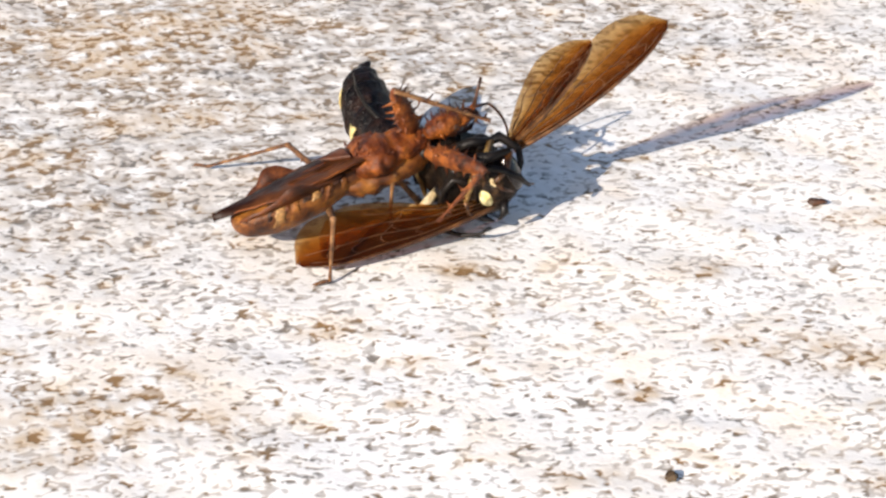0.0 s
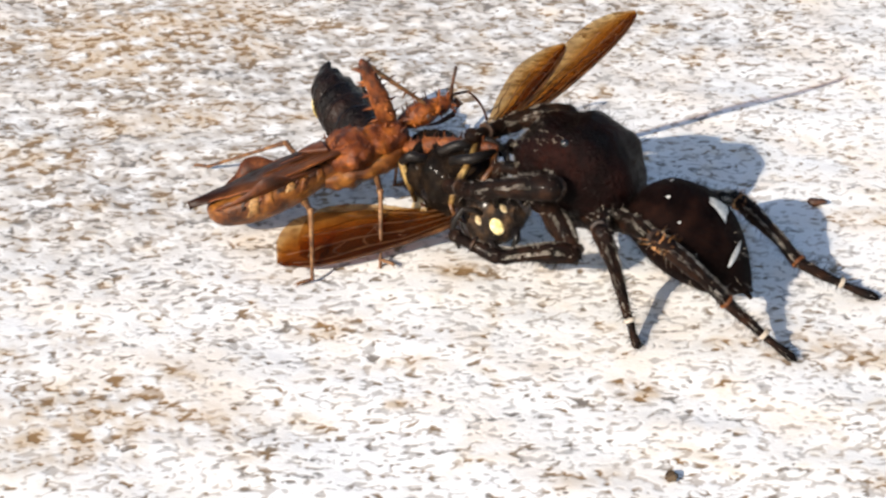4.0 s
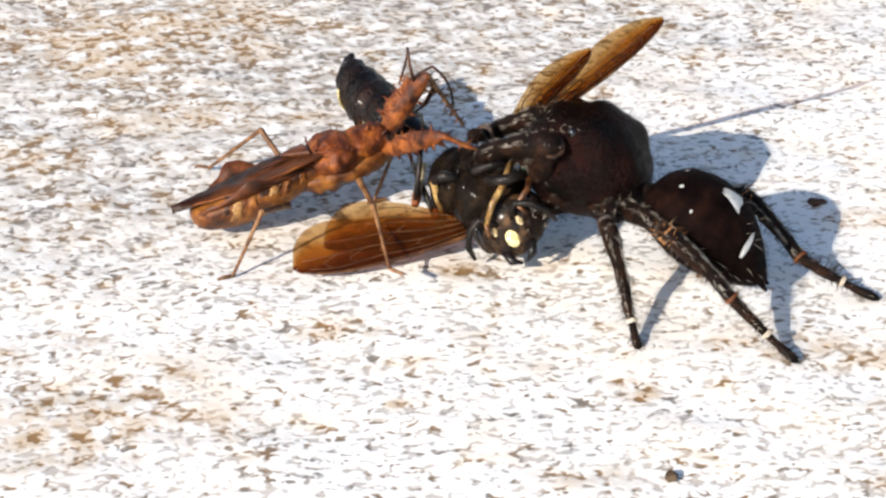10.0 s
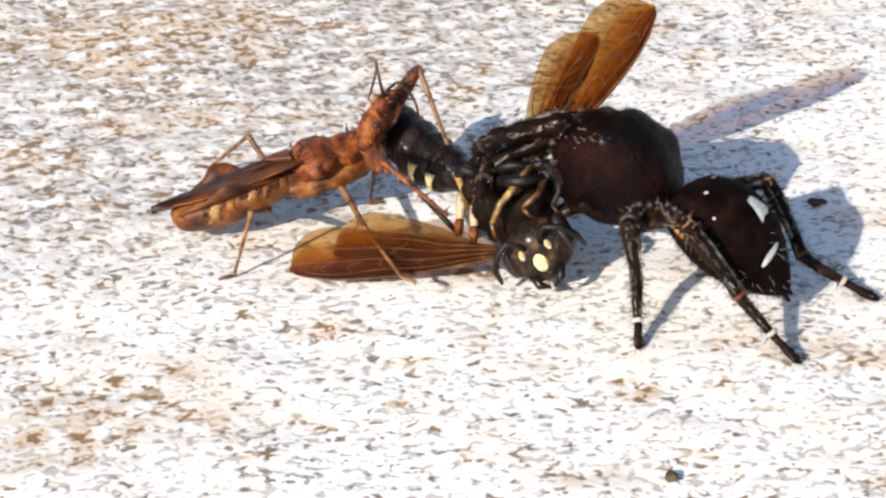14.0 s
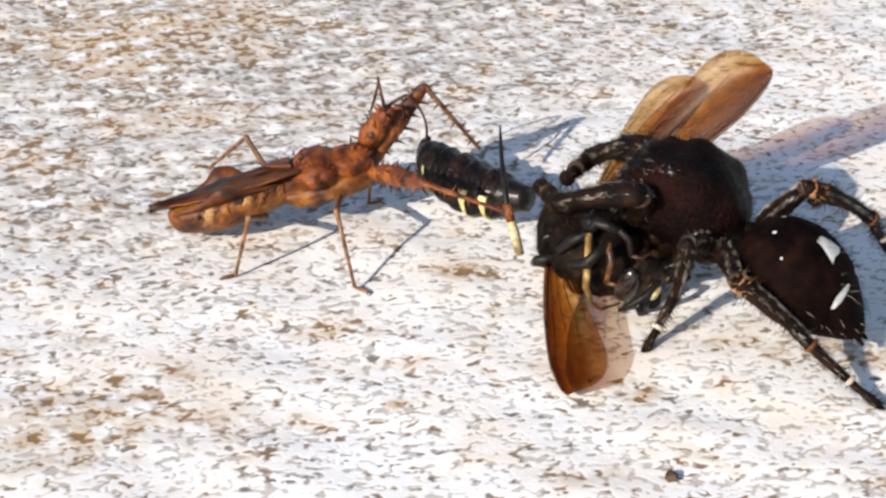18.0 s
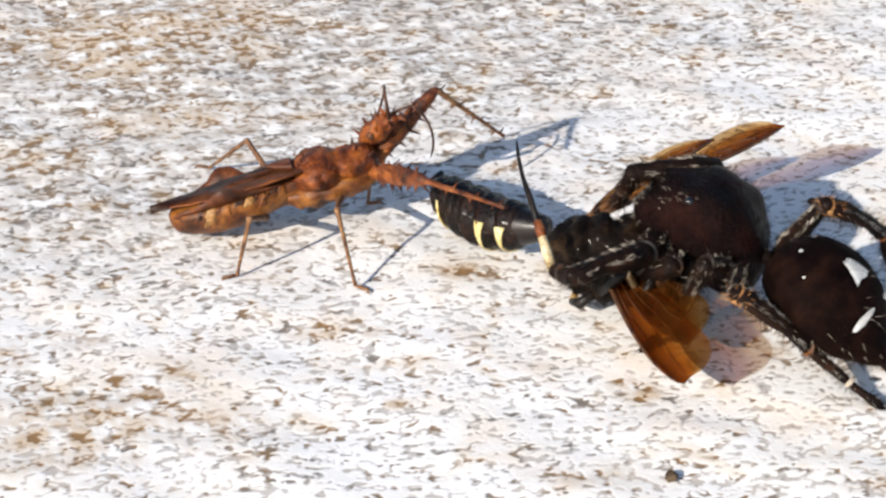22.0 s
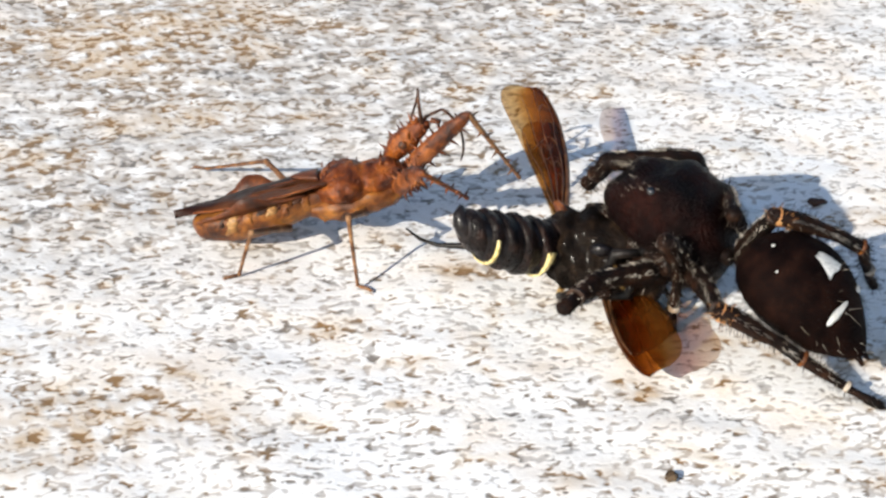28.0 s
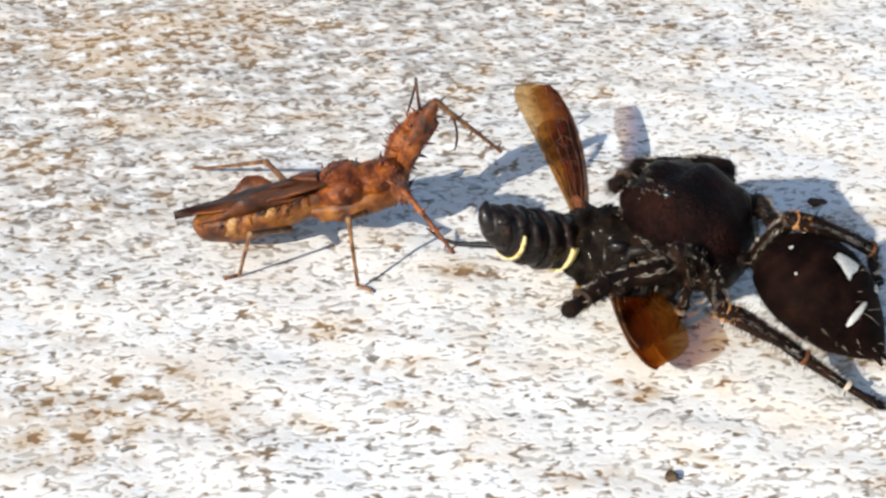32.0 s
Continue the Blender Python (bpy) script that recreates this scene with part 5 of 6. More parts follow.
def move_wasp():
    chest = track(
        (0, 0.71, 3.3, 2.2, 1.92, 2.28, 1.9, -0.3, -0.5, 0.8),
        (2.94, 0.71, 3.3, 2.2, 1.92, 2.28, 1.9, -0.3, -0.5, 0.8),
        (3.4, 0.15, 2.58, 2.6, 1.4, 1.39, 2.4, -0.3, -0.5, 0.8),
        (7, 1.4, 1.0, 2.3, 2.82, -0.23, 2, -0.3, -0.5, 0.8),
        (11.5, 1.6, 1.0, 2.3, 3.07, -0.23, 2, -0.3, -0.5, 0.8),
        (12.1, 1.6, 1.0, 2.3, 3.07, -0.23, 2, -0.3, -0.5, 0.8),
        (12.5, 1.9, 1.21, 2.5, 3.22, -0.51, 2.2, -0.3, -0.6, 0.8),
        (14.5, 2.99, 0.21, 2.5, 4.16, -1.72, 2.2, -0.2, -0.7, 0.7),
        (16.5, 3.66, -2.23, 2.5, 4.8, -3.78, 2.3, -0.1, -0.9, 0.4),
        (18, 6.09, -3.79, 2.5, 7.43, -5.23, 2.4, 0, -1, 0.1),
        (19, 7.14, -3.76, 2.4, 8.51, -4.75, 2.3, 0, -1, 0),
        (20, 6.76, -3.86, 2.4, 8.38, -4.61, 2.3, 0, -1, -0.2),
        (21, 6.8, -4.34, 2.3, 8.43, -4.79, 2.3, 0, -1, -0.4),
        (24, 7.14, -4.57, 2.3, 8.77, -5.02, 2.3, 0, -1, -0.4),
        (25, 7.38, -4.57, 2.3, 9.02, -4.79, 2.3, 0, -1, -0.4),
        (25.5, 7.1, -3.32, 2.3, 8.75, -3.78, 2.3, 0, -1, -0.4),
        (27.4, 6.36, -3.85, 2.2, 8, -4.31, 2.2, 0, -1, -0.4),
        (31.6, 6.36, -3.85, 2.2, 8, -4.31, 2.2, 0, -1, -0.4),
        (32, 7.09, -3.61, 2.2, 8.73, -4.08, 2.2, 0, -1, -0.4),
    )
    walk(WASP, [(t, chest(t)) for t in TIMES])
    L = WASP_LIMBS
    rows = {
        "gaster": track(
            (0, -1.86, 3.36, 2.79, -4.26, 8.42, 2.88, -0.6, 0.6, -0.4),
            (2.94, -1.86, 3.36, 2.79, -4.26, 8.42, 2.88, -0.6, 0.6, -0.4),
            (3.4, -2.19, 3.4, 2.79, -5.44, 7.95, 2.91, -0.6, 0.6, -0.4),
            (7, -1.51, 3.97, 2.8, -5.5, 7.91, 2.76, -0.5, 0.1, -0.8),
            (9, -0.77, 4.87, 2.8, -4.5, 9.04, 2.76, -0.5, 0.1, -0.8),
            (11.5, -0.91, 5.14, 2.82, -4.39, 9.52, 2.54, -0.5, 0.1, -0.8),
            (12.05, -0.79, 4.85, 2.82, -4.17, 9.31, 2.52, -0.5, 0.1, -0.8),
            (12.5, 0.61, 3.94, 2.54, -2.55, 5.91, 6.72, -0.7, -0.3, -0.6),
            (12.9, 0.43, 2.94, 2.6, -3.96, 7.03, 2.55, -0.5, 0.2, -0.8),
            (13.4, 0.68, 2.68, 2.6, -3.85, 6.61, 2.48, -0.5, 0.2, -0.8),
            (14.5, 1.88, 0.51, 2.5, -2.3, 4.8, 2.79, -0.4, -0.3, -0.7),
            (16.5, 2.15, -1.31, 2.3, -3.02, 1.64, 1.59, -0.3, -0.1, -1),
            (17, 2.15, -1.24, 2.2, -2.9, 1.86, 1.26, -0.3, -0.1, -1),
            (18, 3.75, 0.46, 2.3, -1, 3.98, 1.27, -0.2, -0.6, -0.8),
            (19, 4.05, 1.47, 2.3, 0.18, 5.98, 1.54, -0.2, -0.6, -0.8),
            (20, 4.1, -1.41, 2.3, -0.49, 2.27, 1.16, -0.2, -0.6, -0.8),
            (21, 4.62, -0.75, 2.2, -0.29, 2.53, 1.13, -0.2, -0.6, -0.8),
            (22, 4.43, -1.75, 2.1, -0.33, 1.65, 0.76, -0.2, -0.6, -0.8),
            (23, 4.87, -2.34, 2, -0.25, 0.22, 0.22, -0.2, -0.6, -0.8),
            (24, 4.77, -3.12, 1.9, -0.39, -0.62, 0.13, -0.2, -0.6, -0.8),
            (25, 4.73, -2.93, 1.9, -0.25, -0.17, -0.01, -0.2, -0.6, -0.8),
            (25.5, 6.09, -1.74, 2.03, 0.84, 0.15, 1.49, -0.1, -0.8, -0.6),
            (27.4, 6.09, -2.82, 2.13, 1.36, -5.64, 3.19, -0.2, -0.6, -0.8),
            (31.6, 6.09, -2.82, 2.13, 1.36, -5.64, 3.19, -0.2, -0.6, -0.8),
            (32, 6.94, -2.33, 2.13, 2.39, -5.39, 3.25, -0.2, -0.6, -0.8),),
        "head": track(
            (0, 1.95, 2.2, 2.4, 1.6, 0.5, 2.4, -0.4, 0.2, 0.9),
            (2.94, 1.95, 2.2, 2.4, 1.6, 0.5, 2.4, -0.4, 0.2, 0.9),
            (3.4, 2.13, 0.54, 1.81, 1.89, -1.29, 2.25, -0.45, 0.3, 0.8),
            (6, 2.66, -0.15, 1.81, 2.42, -1.98, 2.25, -0.45, 0.3, 0.8),
            (9, 2.9, -0.63, 1.81, 2.65, -2.46, 2.25, -0.45, 0.3, 0.8),
            (11.5, 3.09, -0.92, 1.81, 2.84, -2.75, 2.25, -0.45, 0.3, 0.8),
            (13, 3.6, -1.79, 1.81, 3.35, -3.62, 2.25, -0.45, 0.3, 0.8),
            (14, 4.1, -2.73, 1.81, 3.86, -4.56, 2.25, -0.45, 0.3, 0.8),
            (14.5, 4.28, -3.01, 1.81, 4.04, -4.84, 2.25, -0.45, 0.3, 0.8),
            (16.5, 5.65, -3.88, 1.8, 6.57, -5.15, 0.9, -0.2, 0.4, 0.7),
            (18, 8.23, -4.57, 1.8, 9.37, -5.62, 1.2, 0, 0, 1),
            (19, 8.85, -4.27, 1.9, 10.28, -4.6, 1.4, 0, -0.6, 0.7),
            (21, 8.55, -5.6, 2.1, 10.43, -5.78, 1.8, 0, -1, 0),
            (24, 8.9, -5.6, 2.1, 10.78, -5.78, 1.8, 0, -1, -0.3),
            (25.5, 8.95, -4.92, 2.1, 10.61, -5.11, 1.8, 0, -1, -0.3),
            (27.4, 8.24, -5.33, 2.1, 10.03, -5.29, 1.8, 0, -1, -0.3),
            (31.6, 8.24, -5.33, 2.1, 10.03, -5.29, 1.8, 0, -1, -0.3),
            (32, 8.96, -5.1, 2.1, 10.76, -5.07, 1.8, 0, -1, -0.3),),
        "wing_far": track(
            (0, 3.02, 3.21, 3.32, 9.49, 0.92, 10.6, 0.3, -0.93, -0.2),
            (2.94, 3.08, 3.05, 3.38, 9.52, 0.02, 10.4, 0.35, -0.9, -0.25),
            (3.4, 2.04, 4.1, 3.26, 8.19, 1.49, 10.7, 0.41, -0.79, -0.56),
            (6, 2.39, 4.44, 3.48, 8.64, 1.73, 10.8, 0.41, -0.77, -0.61),
            (7, 2.52, 4.26, 3.51, 8.95, 1.37, 10.6, 0.39, -0.77, -0.62),
            (9, 2.93, 4.28, 3.45, 9.29, 1.37, 10.6, 0.4, -0.77, -0.62),
            (10.5, 3.06, 4.11, 3.47, 9.38, 1.09, 10.6, 0.39, -0.77, -0.63),
            (11.5, 3.37, 3.98, 3.52, 9.73, 0.92, 10.6, 0.35, -0.87, -0.3),
            (12.05, 3.73, 3.63, 3.64, 10.02, 0.15, 10.6, 0.3, -0.9, -0.2),
            (12.5, 3.91, 3.55, 3.58, 10.31, 0.94, 10.8, 0.25, -0.92, -0.1),
            (13, 3.85, 3.6, 3.25, 9.74, 1.01, 10.9, 0.2, -0.95, 0.05),
            (14, 3.71, 3.03, 2.63, 9, 1.58, 11, 0.15, -0.9, 0.3),
            (14.5, 3.69, 3.18, 2.25, 7.16, 1.11, 11.4, 0.15, -0.9, 0.3),
            (16.5, 5.06, 2.12, 2.28, 8.21, 0.34, 11.6, 0.15, -0.9, 0.3),
            (17, 5.3, 2, 2.22, 9.36, 0.31, 11.2, 0.15, -0.9, 0.3),
            (18, 6.55, 0.44, 1.88, 14.04, 0.6, 8.5, -0.1, -0.85, 0.5),
            (19, 7.25, 0.92, 2.62, 16.11, -1.61, 6.5, 0.1, -0.8, 0.4),
            (20, 5.59, -0.55, 2.09, 14.81, 1.11, 5.6, -0.33, 0.02, 0.9),
            (21, 5.28, -1.33, 2.04, 14.12, 1.82, 5.5, -0.39, 0, 0.88),
            (22, 5.92, -1.4, 2.25, 14.91, 1.73, 5.3, -0.36, 0.01, 0.89),
            (23, 5.35, -2.31, 1.92, 14.76, -0.54, 4.8, -0.29, 0.03, 0.92),
            (24, 6.12, -4.62, 2.11, 12.15, 2.88, 4.8, -0.61, -0.08, 0.74),
            (25, 6.85, -3.9, 2.31, 11.14, 4.84, 4.6, -0.71, -0.14, 0.63),
            (25.5, 7.15, -3.37, 2.32, 8.16, 6.4, 4.2, 0.4, -0.05, 0.85),
            (27.4, 5.01, -1.6, 2.52, 4.39, 8.21, 3.8, 0.4, -0.05, 0.85),
            (31.6, 5.02, -1.66, 2.5, 4.39, 8.12, 3.9, 0.4, -0.05, 0.85),
            (32, 5.91, -1.48, 2.41, 4.95, 8.24, 3.9, 0.4, -0.05, 0.85),),
        "hind_far": track(
            (0, 2.99, 3.12, 3.66, 6.31, 0.93, 9.67, 0.3, -0.93, -0.2),
            (2.94, 3.04, 2.92, 3.71, 6.35, 0.09, 9.45, 0.35, -0.9, -0.25),
            (3.4, 2, 3.92, 3.57, 5.18, 1.09, 9.37, 0.41, -0.79, -0.56),
            (6, 2.35, 4.26, 3.79, 5.63, 1.32, 9.49, 0.41, -0.77, -0.61),
            (7, 2.49, 4.07, 3.81, 5.9, 1.01, 9.37, 0.39, -0.77, -0.62),
            (9, 2.9, 4.09, 3.75, 6.25, 1.02, 9.34, 0.4, -0.77, -0.62),
            (10.5, 3.02, 3.92, 3.77, 6.34, 0.77, 9.34, 0.39, -0.77, -0.63),
            (11.5, 3.33, 3.84, 3.85, 6.58, 0.94, 9.58, 0.35, -0.87, -0.3),
            (12.05, 3.69, 3.5, 3.97, 6.85, 0.46, 9.68, 0.3, -0.9, -0.2),
            (12.5, 3.88, 3.47, 3.93, 7.13, 1.2, 9.94, 0.25, -0.92, -0.1),
            (13, 3.8, 3.56, 3.6, 6.62, 1.51, 9.9, 0.2, -0.95, 0.05),
            (14, 3.64, 3.06, 2.98, 6.68, 2.06, 9.43, 0.15, -0.9, 0.3),
            (14.5, 3.54, 3.18, 2.58, 5.2, 1.66, 9.42, 0.15, -0.9, 0.3),
            (16.5, 4.9, 2.12, 2.6, 6.32, 0.8, 9.54, 0.15, -0.9, 0.3),
            (17, 5.18, 2.01, 2.56, 7.28, 0.79, 9.33, 0.15, -0.9, 0.3),
            (18, 6.61, 0.61, 2.19, 11.44, 1.13, 7.5, -0.1, -0.85, 0.5),
            (19, 7.43, 1.01, 2.92, 13.53, -0.44, 6.46, 0.1, -0.8, 0.4),
            (20, 5.8, -0.26, 2.1, 12.07, 2.38, 4.46, -0.33, 0.02, 0.9),
            (21, 5.45, -1.01, 2.04, 11.24, 2.62, 4.28, -0.39, 0, 0.88),
            (22, 6.09, -1.09, 2.24, 12, 2.54, 4.2, -0.36, 0.01, 0.89),
            (23, 5.56, -2.02, 1.91, 11.95, 0.7, 3.82, -0.29, 0.03, 0.92),
            (24, 6.12, -4.32, 2.06, 9.58, 0.98, 5.5, -0.61, -0.08, 0.74),
            (25, 6.85, -3.6, 2.26, 9.46, 2.24, 5, -0.71, -0.14, 0.63),
            (25.5, 7.29, -3.11, 2.25, 8.24, 3.91, 3.5, 0.4, -0.05, 0.85),
            (27.4, 5.08, -1.32, 2.44, 5.1, 5.78, 3.25, 0.4, -0.05, 0.85),
            (31.6, 5.09, -1.38, 2.42, 5.1, 5.71, 3.33, 0.4, -0.05, 0.85),
            (32, 5.97, -1.2, 2.33, 5.74, 5.85, 3.3, 0.4, -0.05, 0.85),),
        "wing_near": track(
            (0, 2.23, 1.2, 1.74, -6.31, -2.61, 0.8, 0.05, -0.8, 0.6),
            (2.94, 2.23, 1.2, 1.74, -6.31, -2.61, 0.8, 0.05, -0.8, 0.6),
            (3.4, 1.56, 0.9, 1.68, -7.17, -2.47, 0.8, 0.05, -0.8, 0.6),
            (7, 2.41, 0.37, 1.7, -6.34, -2.91, 0.7, 0.05, -0.8, 0.6),
            (11.5, 2.47, -0.36, 1.65, -6.53, -2.91, 0.7, 0.05, -0.8, 0.6),
            (13, 2.34, -1.28, 1.61, -6.84, -3.1, 0.7, 0.05, -0.8, 0.6),
            (14.5, 3.12, -3.33, 1.64, -6.25, -3.1, 0.9, 0.05, -0.8, 0.6),
            (15.6, 4.49, -3.75, 2.13, -3.3, -8.96, 1.4, 0.5, -0.1, 0.7),
            (16.5, 4.35, -3.58, 2.2, 0.8, -12.29, 2.2, 0.8, 0.2, 0.2),
            (16.75, 4.49, -2.49, 1.68, 1.96, -10.41, 0.45, 0.1, 0.2, -1),
            (17, 4.5, -1.98, 2.01, 3.43, -10.74, 0.45, 0.1, 0.2, -1),
            (18, 4.81, -2.74, 2.17, 4.96, -11.7, 0.45, 0.1, 0.2, -1),
            (19, 7.84, 0.75, 2.86, 9.08, -8.21, 0.3, 0.1, 0.5, -0.85),
            (20, 7.2, 0.39, 2.45, 9.01, -8.7, 0.9, 0.1, 0.5, -0.8),
            (21, 6.08, -3.46, 2.4, 9.75, -12.11, 2.4, 0.1, 0.6, -0.8),
            (22, 6.81, -4.45, 2.47, 9.36, -13.48, 2, 0.1, 0.6, -0.8),
            (23, 5.57, -2.75, 2.72, 9.85, -11.11, 2.4, 0.1, 0.6, -0.8),
            (24, 5.28, -2.82, 2.73, 9.93, -10.98, 2.4, 0.1, 0.6, -0.8),
            (25, 6.86, -2.11, 2.66, 8.67, -11.31, 2, 0.1, 0.5, -0.8),
            (25.5, 7.04, -2.5, 1.95, 7.77, -11.84, 1.2, 0.1, 0.4, -0.9),
            (27.4, 6.75, -2.56, 1.67, 8.17, -11.84, 1.2, 0.1, 0.4, -0.9),
            (31.6, 6.75, -2.56, 1.67, 8.17, -11.84, 1.2, 0.1, 0.4, -0.9),
            (32, 7.07, -2.04, 1.71, 8.48, -11.32, 1.2, 0.1, 0.4, -0.9),),
        "hind_near": track(
            (0, 0.65, 0.92, 1.44, -5.19, -1.99, 0.85, 0.05, -0.8, 0.6),
            (2.94, 0.65, 0.92, 1.44, -5.19, -1.99, 0.85, 0.05, -0.8, 0.6),
            (3.4, -0.24, 0.67, 1.41, -6.16, -1.99, 0.85, 0.05, -0.8, 0.6),
            (7, 1.3, 0.21, 1.45, -4.94, -1.01, 0.75, 0.05, -0.8, 0.6),
            (11.5, 1.29, -0.35, 1.43, -4.99, -1.01, 0.75, 0.05, -0.8, 0.6),
            (13, 1.29, -1.1, 1.41, -4.98, -1.34, 0.75, 0.05, -0.8, 0.6),
            (14.5, 2.22, -2.86, 1.49, -3.95, -2.15, 0.95, 0.05, -0.8, 0.6),
            (15.6, 4.69, -3.3, 1.94, -1.03, -6.58, 1.8, 0.5, -0.1, 0.7),
            (16.5, 3.88, -3.97, 2.02, 1.71, -10.18, 2.6, 0.8, 0.2, 0.2),
            (16.75, 3.95, -2.87, 1.5, 9.4, -2.6, 0.8, 0.1, 0.2, -1),
            (17, 3.85, -3.07, 1.66, 9.8, -2.0, 0.8, 0.1, 0.2, -1),
            (18, 4.09, -3.98, 1.78, 10.4, -3.6, 0.7, 0.1, 0.2, -1),
            (19, 7.69, -1.13, 2.21, 10.11, -7, 0.4, 0.1, 0.5, -0.85),
            (20, 7.14, -1.42, 2.06, 9.82, -7.34, 0.9, 0.1, 0.5, -0.8),
            (21, 6.41, -4.31, 2.28, 9.96, -9.87, 2.4, 0.1, 0.6, -0.8),
            (22, 6.98, -5.05, 2.31, 9.8, -11.01, 2.2, 0.1, 0.6, -0.8),
            (23, 6.09, -3.28, 2.45, 9.44, -9.33, 2.27, 0.1, 0.6, -0.8),
            (24, 5.83, -3.34, 2.46, 9.44, -9.25, 2.27, 0.1, 0.6, -0.8),
            (25, 7.23, -2.7, 2.37, 8.78, -9.35, 1.94, 0.1, 0.5, -0.8),
            (25.5, 7.17, -3.69, 1.73, 7.61, -10.26, 1.3, 0.1, 0.4, -0.9),
            (27.4, 7.02, -3.99, 1.49, 7.77, -10.54, 1.3, 0.1, 0.4, -0.9),
            (31.6, 7.02, -3.99, 1.49, 7.77, -10.54, 1.3, 0.1, 0.4, -0.9),
            (32, 7.37, -3.49, 1.51, 8.08, -10.05, 1.3, 0.1, 0.4, -0.9),),
        "leg_near": track(
            (0, -0.1, 2.46, 1.8, -0.99, 1.99, 0.9, 0, -1, 0.5),
            (2.94, -0.1, 2.46, 1.8, -0.99, 1.99, 0.9, 0, -1, 0.5),
            (3.4, -0.48, 2.46, 1.8, -1.11, 1.74, 0.9, 0, -1, 0.5),
            (6, -1.49, 2.94, 2.4, -1.8, 0.91, 1.58, 0, -1, 0.5),
            (8, -1.16, 2.94, 2.4, -1.55, 0.97, 1.49, 0, -1, 0.5),
            (10, -0.91, 3.36, 2.4, -1.23, 1.39, 1.48, 0, -1, 0.5),
            (12, -1.24, 2.94, 2.4, -1.16, 1.27, 0.97, 0, -1, 0.5),
            (13, -0.35, 2.94, 2.4, -0.4, 1.1, 1.18, 0, -1, 0.5),
            (14.5, 1.4, 1.26, 1.9, 1.15, 0.17, 0.8, 0, -1, 0.5),
            (16.5, 2.61, -0.73, 1.9, 1.99, -1.76, 0.8, 0, -1, 0.5),
            (18, 3.24, -4.24, 2.3, 2.67, -3.8, 4.38, 0, -1, 0.5),
            (19, 4.14, -2.37, 2.3, 3.74, -2.26, 4.46, 0, -1, 0.5),
            (20, 4.51, -5.61, 3.4, 3.99, -3.58, 4.06, 0, -1, 0.5),
            (21, 4.64, -6.91, 3.4, 4.18, -5.05, 4.48, 0, -1, 0.5),
            (22, 4.48, -7.49, 3.4, 3.89, -5.87, 4.77, 0, -1, 0.5),
            (23, 4.89, -7.49, 3.4, 4.06, -5.84, 4.59, 0, -1, 0.5),
            (24, 4.99, -7.79, 3.4, 4.25, -5.9, 4.22, 0, -1, 0.5),
            (25, 5.44, -7.18, 3.4, 4.41, -5.38, 4.13, 0, -1, 0.5),
            (25.5, 6.25, -3.61, 2.2, 4.98, -1.93, 3.3, 0, -1, 0.5),
            (27.4, 6.01, -3.48, 2.4, 4.55, -1.48, 3.6, 0, -1, 0.5),
            (32, 6.83, -3.01, 2.4, 5.38, -0.98, 3.6, 0, -1, 0.5),),
        "leg_far": track(
            (0, -0.61, 2.74, 2.8, -2.17, 5.23, 2.6, 0, -1, 0.5),
            (2.94, -0.61, 2.74, 2.8, -2.17, 5.23, 2.6, 0, -1, 0.5),
            (7, -0.35, 3.1, 2.6, -0.99, 3.33, 1.6, 0, -1, 0.5),
            (14.5, 1.64, 0.38, 2.4, 1.63, -0.85, 1.4, 0, -1, 0.5),
            (18, 6.83, -1.96, 2.2, 7.69, -1.86, 2, 0, -1, 0.5),
            (21, 6.83, -1.96, 2.2, 7.69, -1.86, 2, 0, -1, 0.5),
            (25.5, 6.83, -1.96, 2.2, 7.69, -1.86, 2, 0, -1, 0.5),
            (27.4, 4.32, -1.47, 1.2, 2.61, -1.28, 0.8, 0, -1, 0.5),
            (32, 5.31, -1.23, 1.2, 3.6, -1.04, 0.8, 0, -1, 0.5),),
    }
    for name, read in rows.items():
        follow(L[name], chest, read)
    for tag in ("near", "far"):
        def shank(t, tag=tag):
            o = rows["leg_" + tag](t) @ Vector((2.2 * MM, 0, 0))
            return aim(place(o), ends[tag](t), (0, 0, 1))
        ends = {
        "near": points(
            (0, 1.15, 0.52, 0.3),
            (2.94, 1.15, 0.52, 0.3),
            (6, -1.6, 1.93, 2.9),
            (8, -1.4, 2.03, 2.9),
            (10, -1.05, 2.24, 2.9),
            (12, -1.4, 1.78, 2.9),
            (13, -0.73, 1.93, 2.9),
            (14.5, 0.4, 0.52, 0.3),
            (18, 2.43, -0.09, 5.55),
            (19, 3.41, -2.69, 8.32),
            (20, 3.75, 0.25, 5.56),
            (21, 3.32, -0.9, 5.98),
            (22, 3.04, -2.25, 5.98),
            (23, 2.76, -2.26, 5.45),
            (24, 2.7, -2.41, 4.98),
            (25, 2.77, -1.83, 4.11),
            (25.5, 5.46, -2.4, 2.6),
            (27.4, 5.81, -2.37, 3),
            (32, 6.63, -1.89, 3),),
        "far": points(
            (0, -3.18, 5.33, 4),
            (2.94, -3.18, 5.33, 4),
            (7, -3.2, 6.76, 5),
            (14.5, 1.89, -0.3, 0.5),
            (18, 7.87, -2.81, 2),
            (21, 7.87, -2.81, 2),
            (25.5, 7.87, -2.81, 2),
            (27.4, -1.72, 0.03, 0.3),
            (32, -0.6, 0.03, 0.3),),
        }
        follow(L["shank_" + tag], chest, shank)


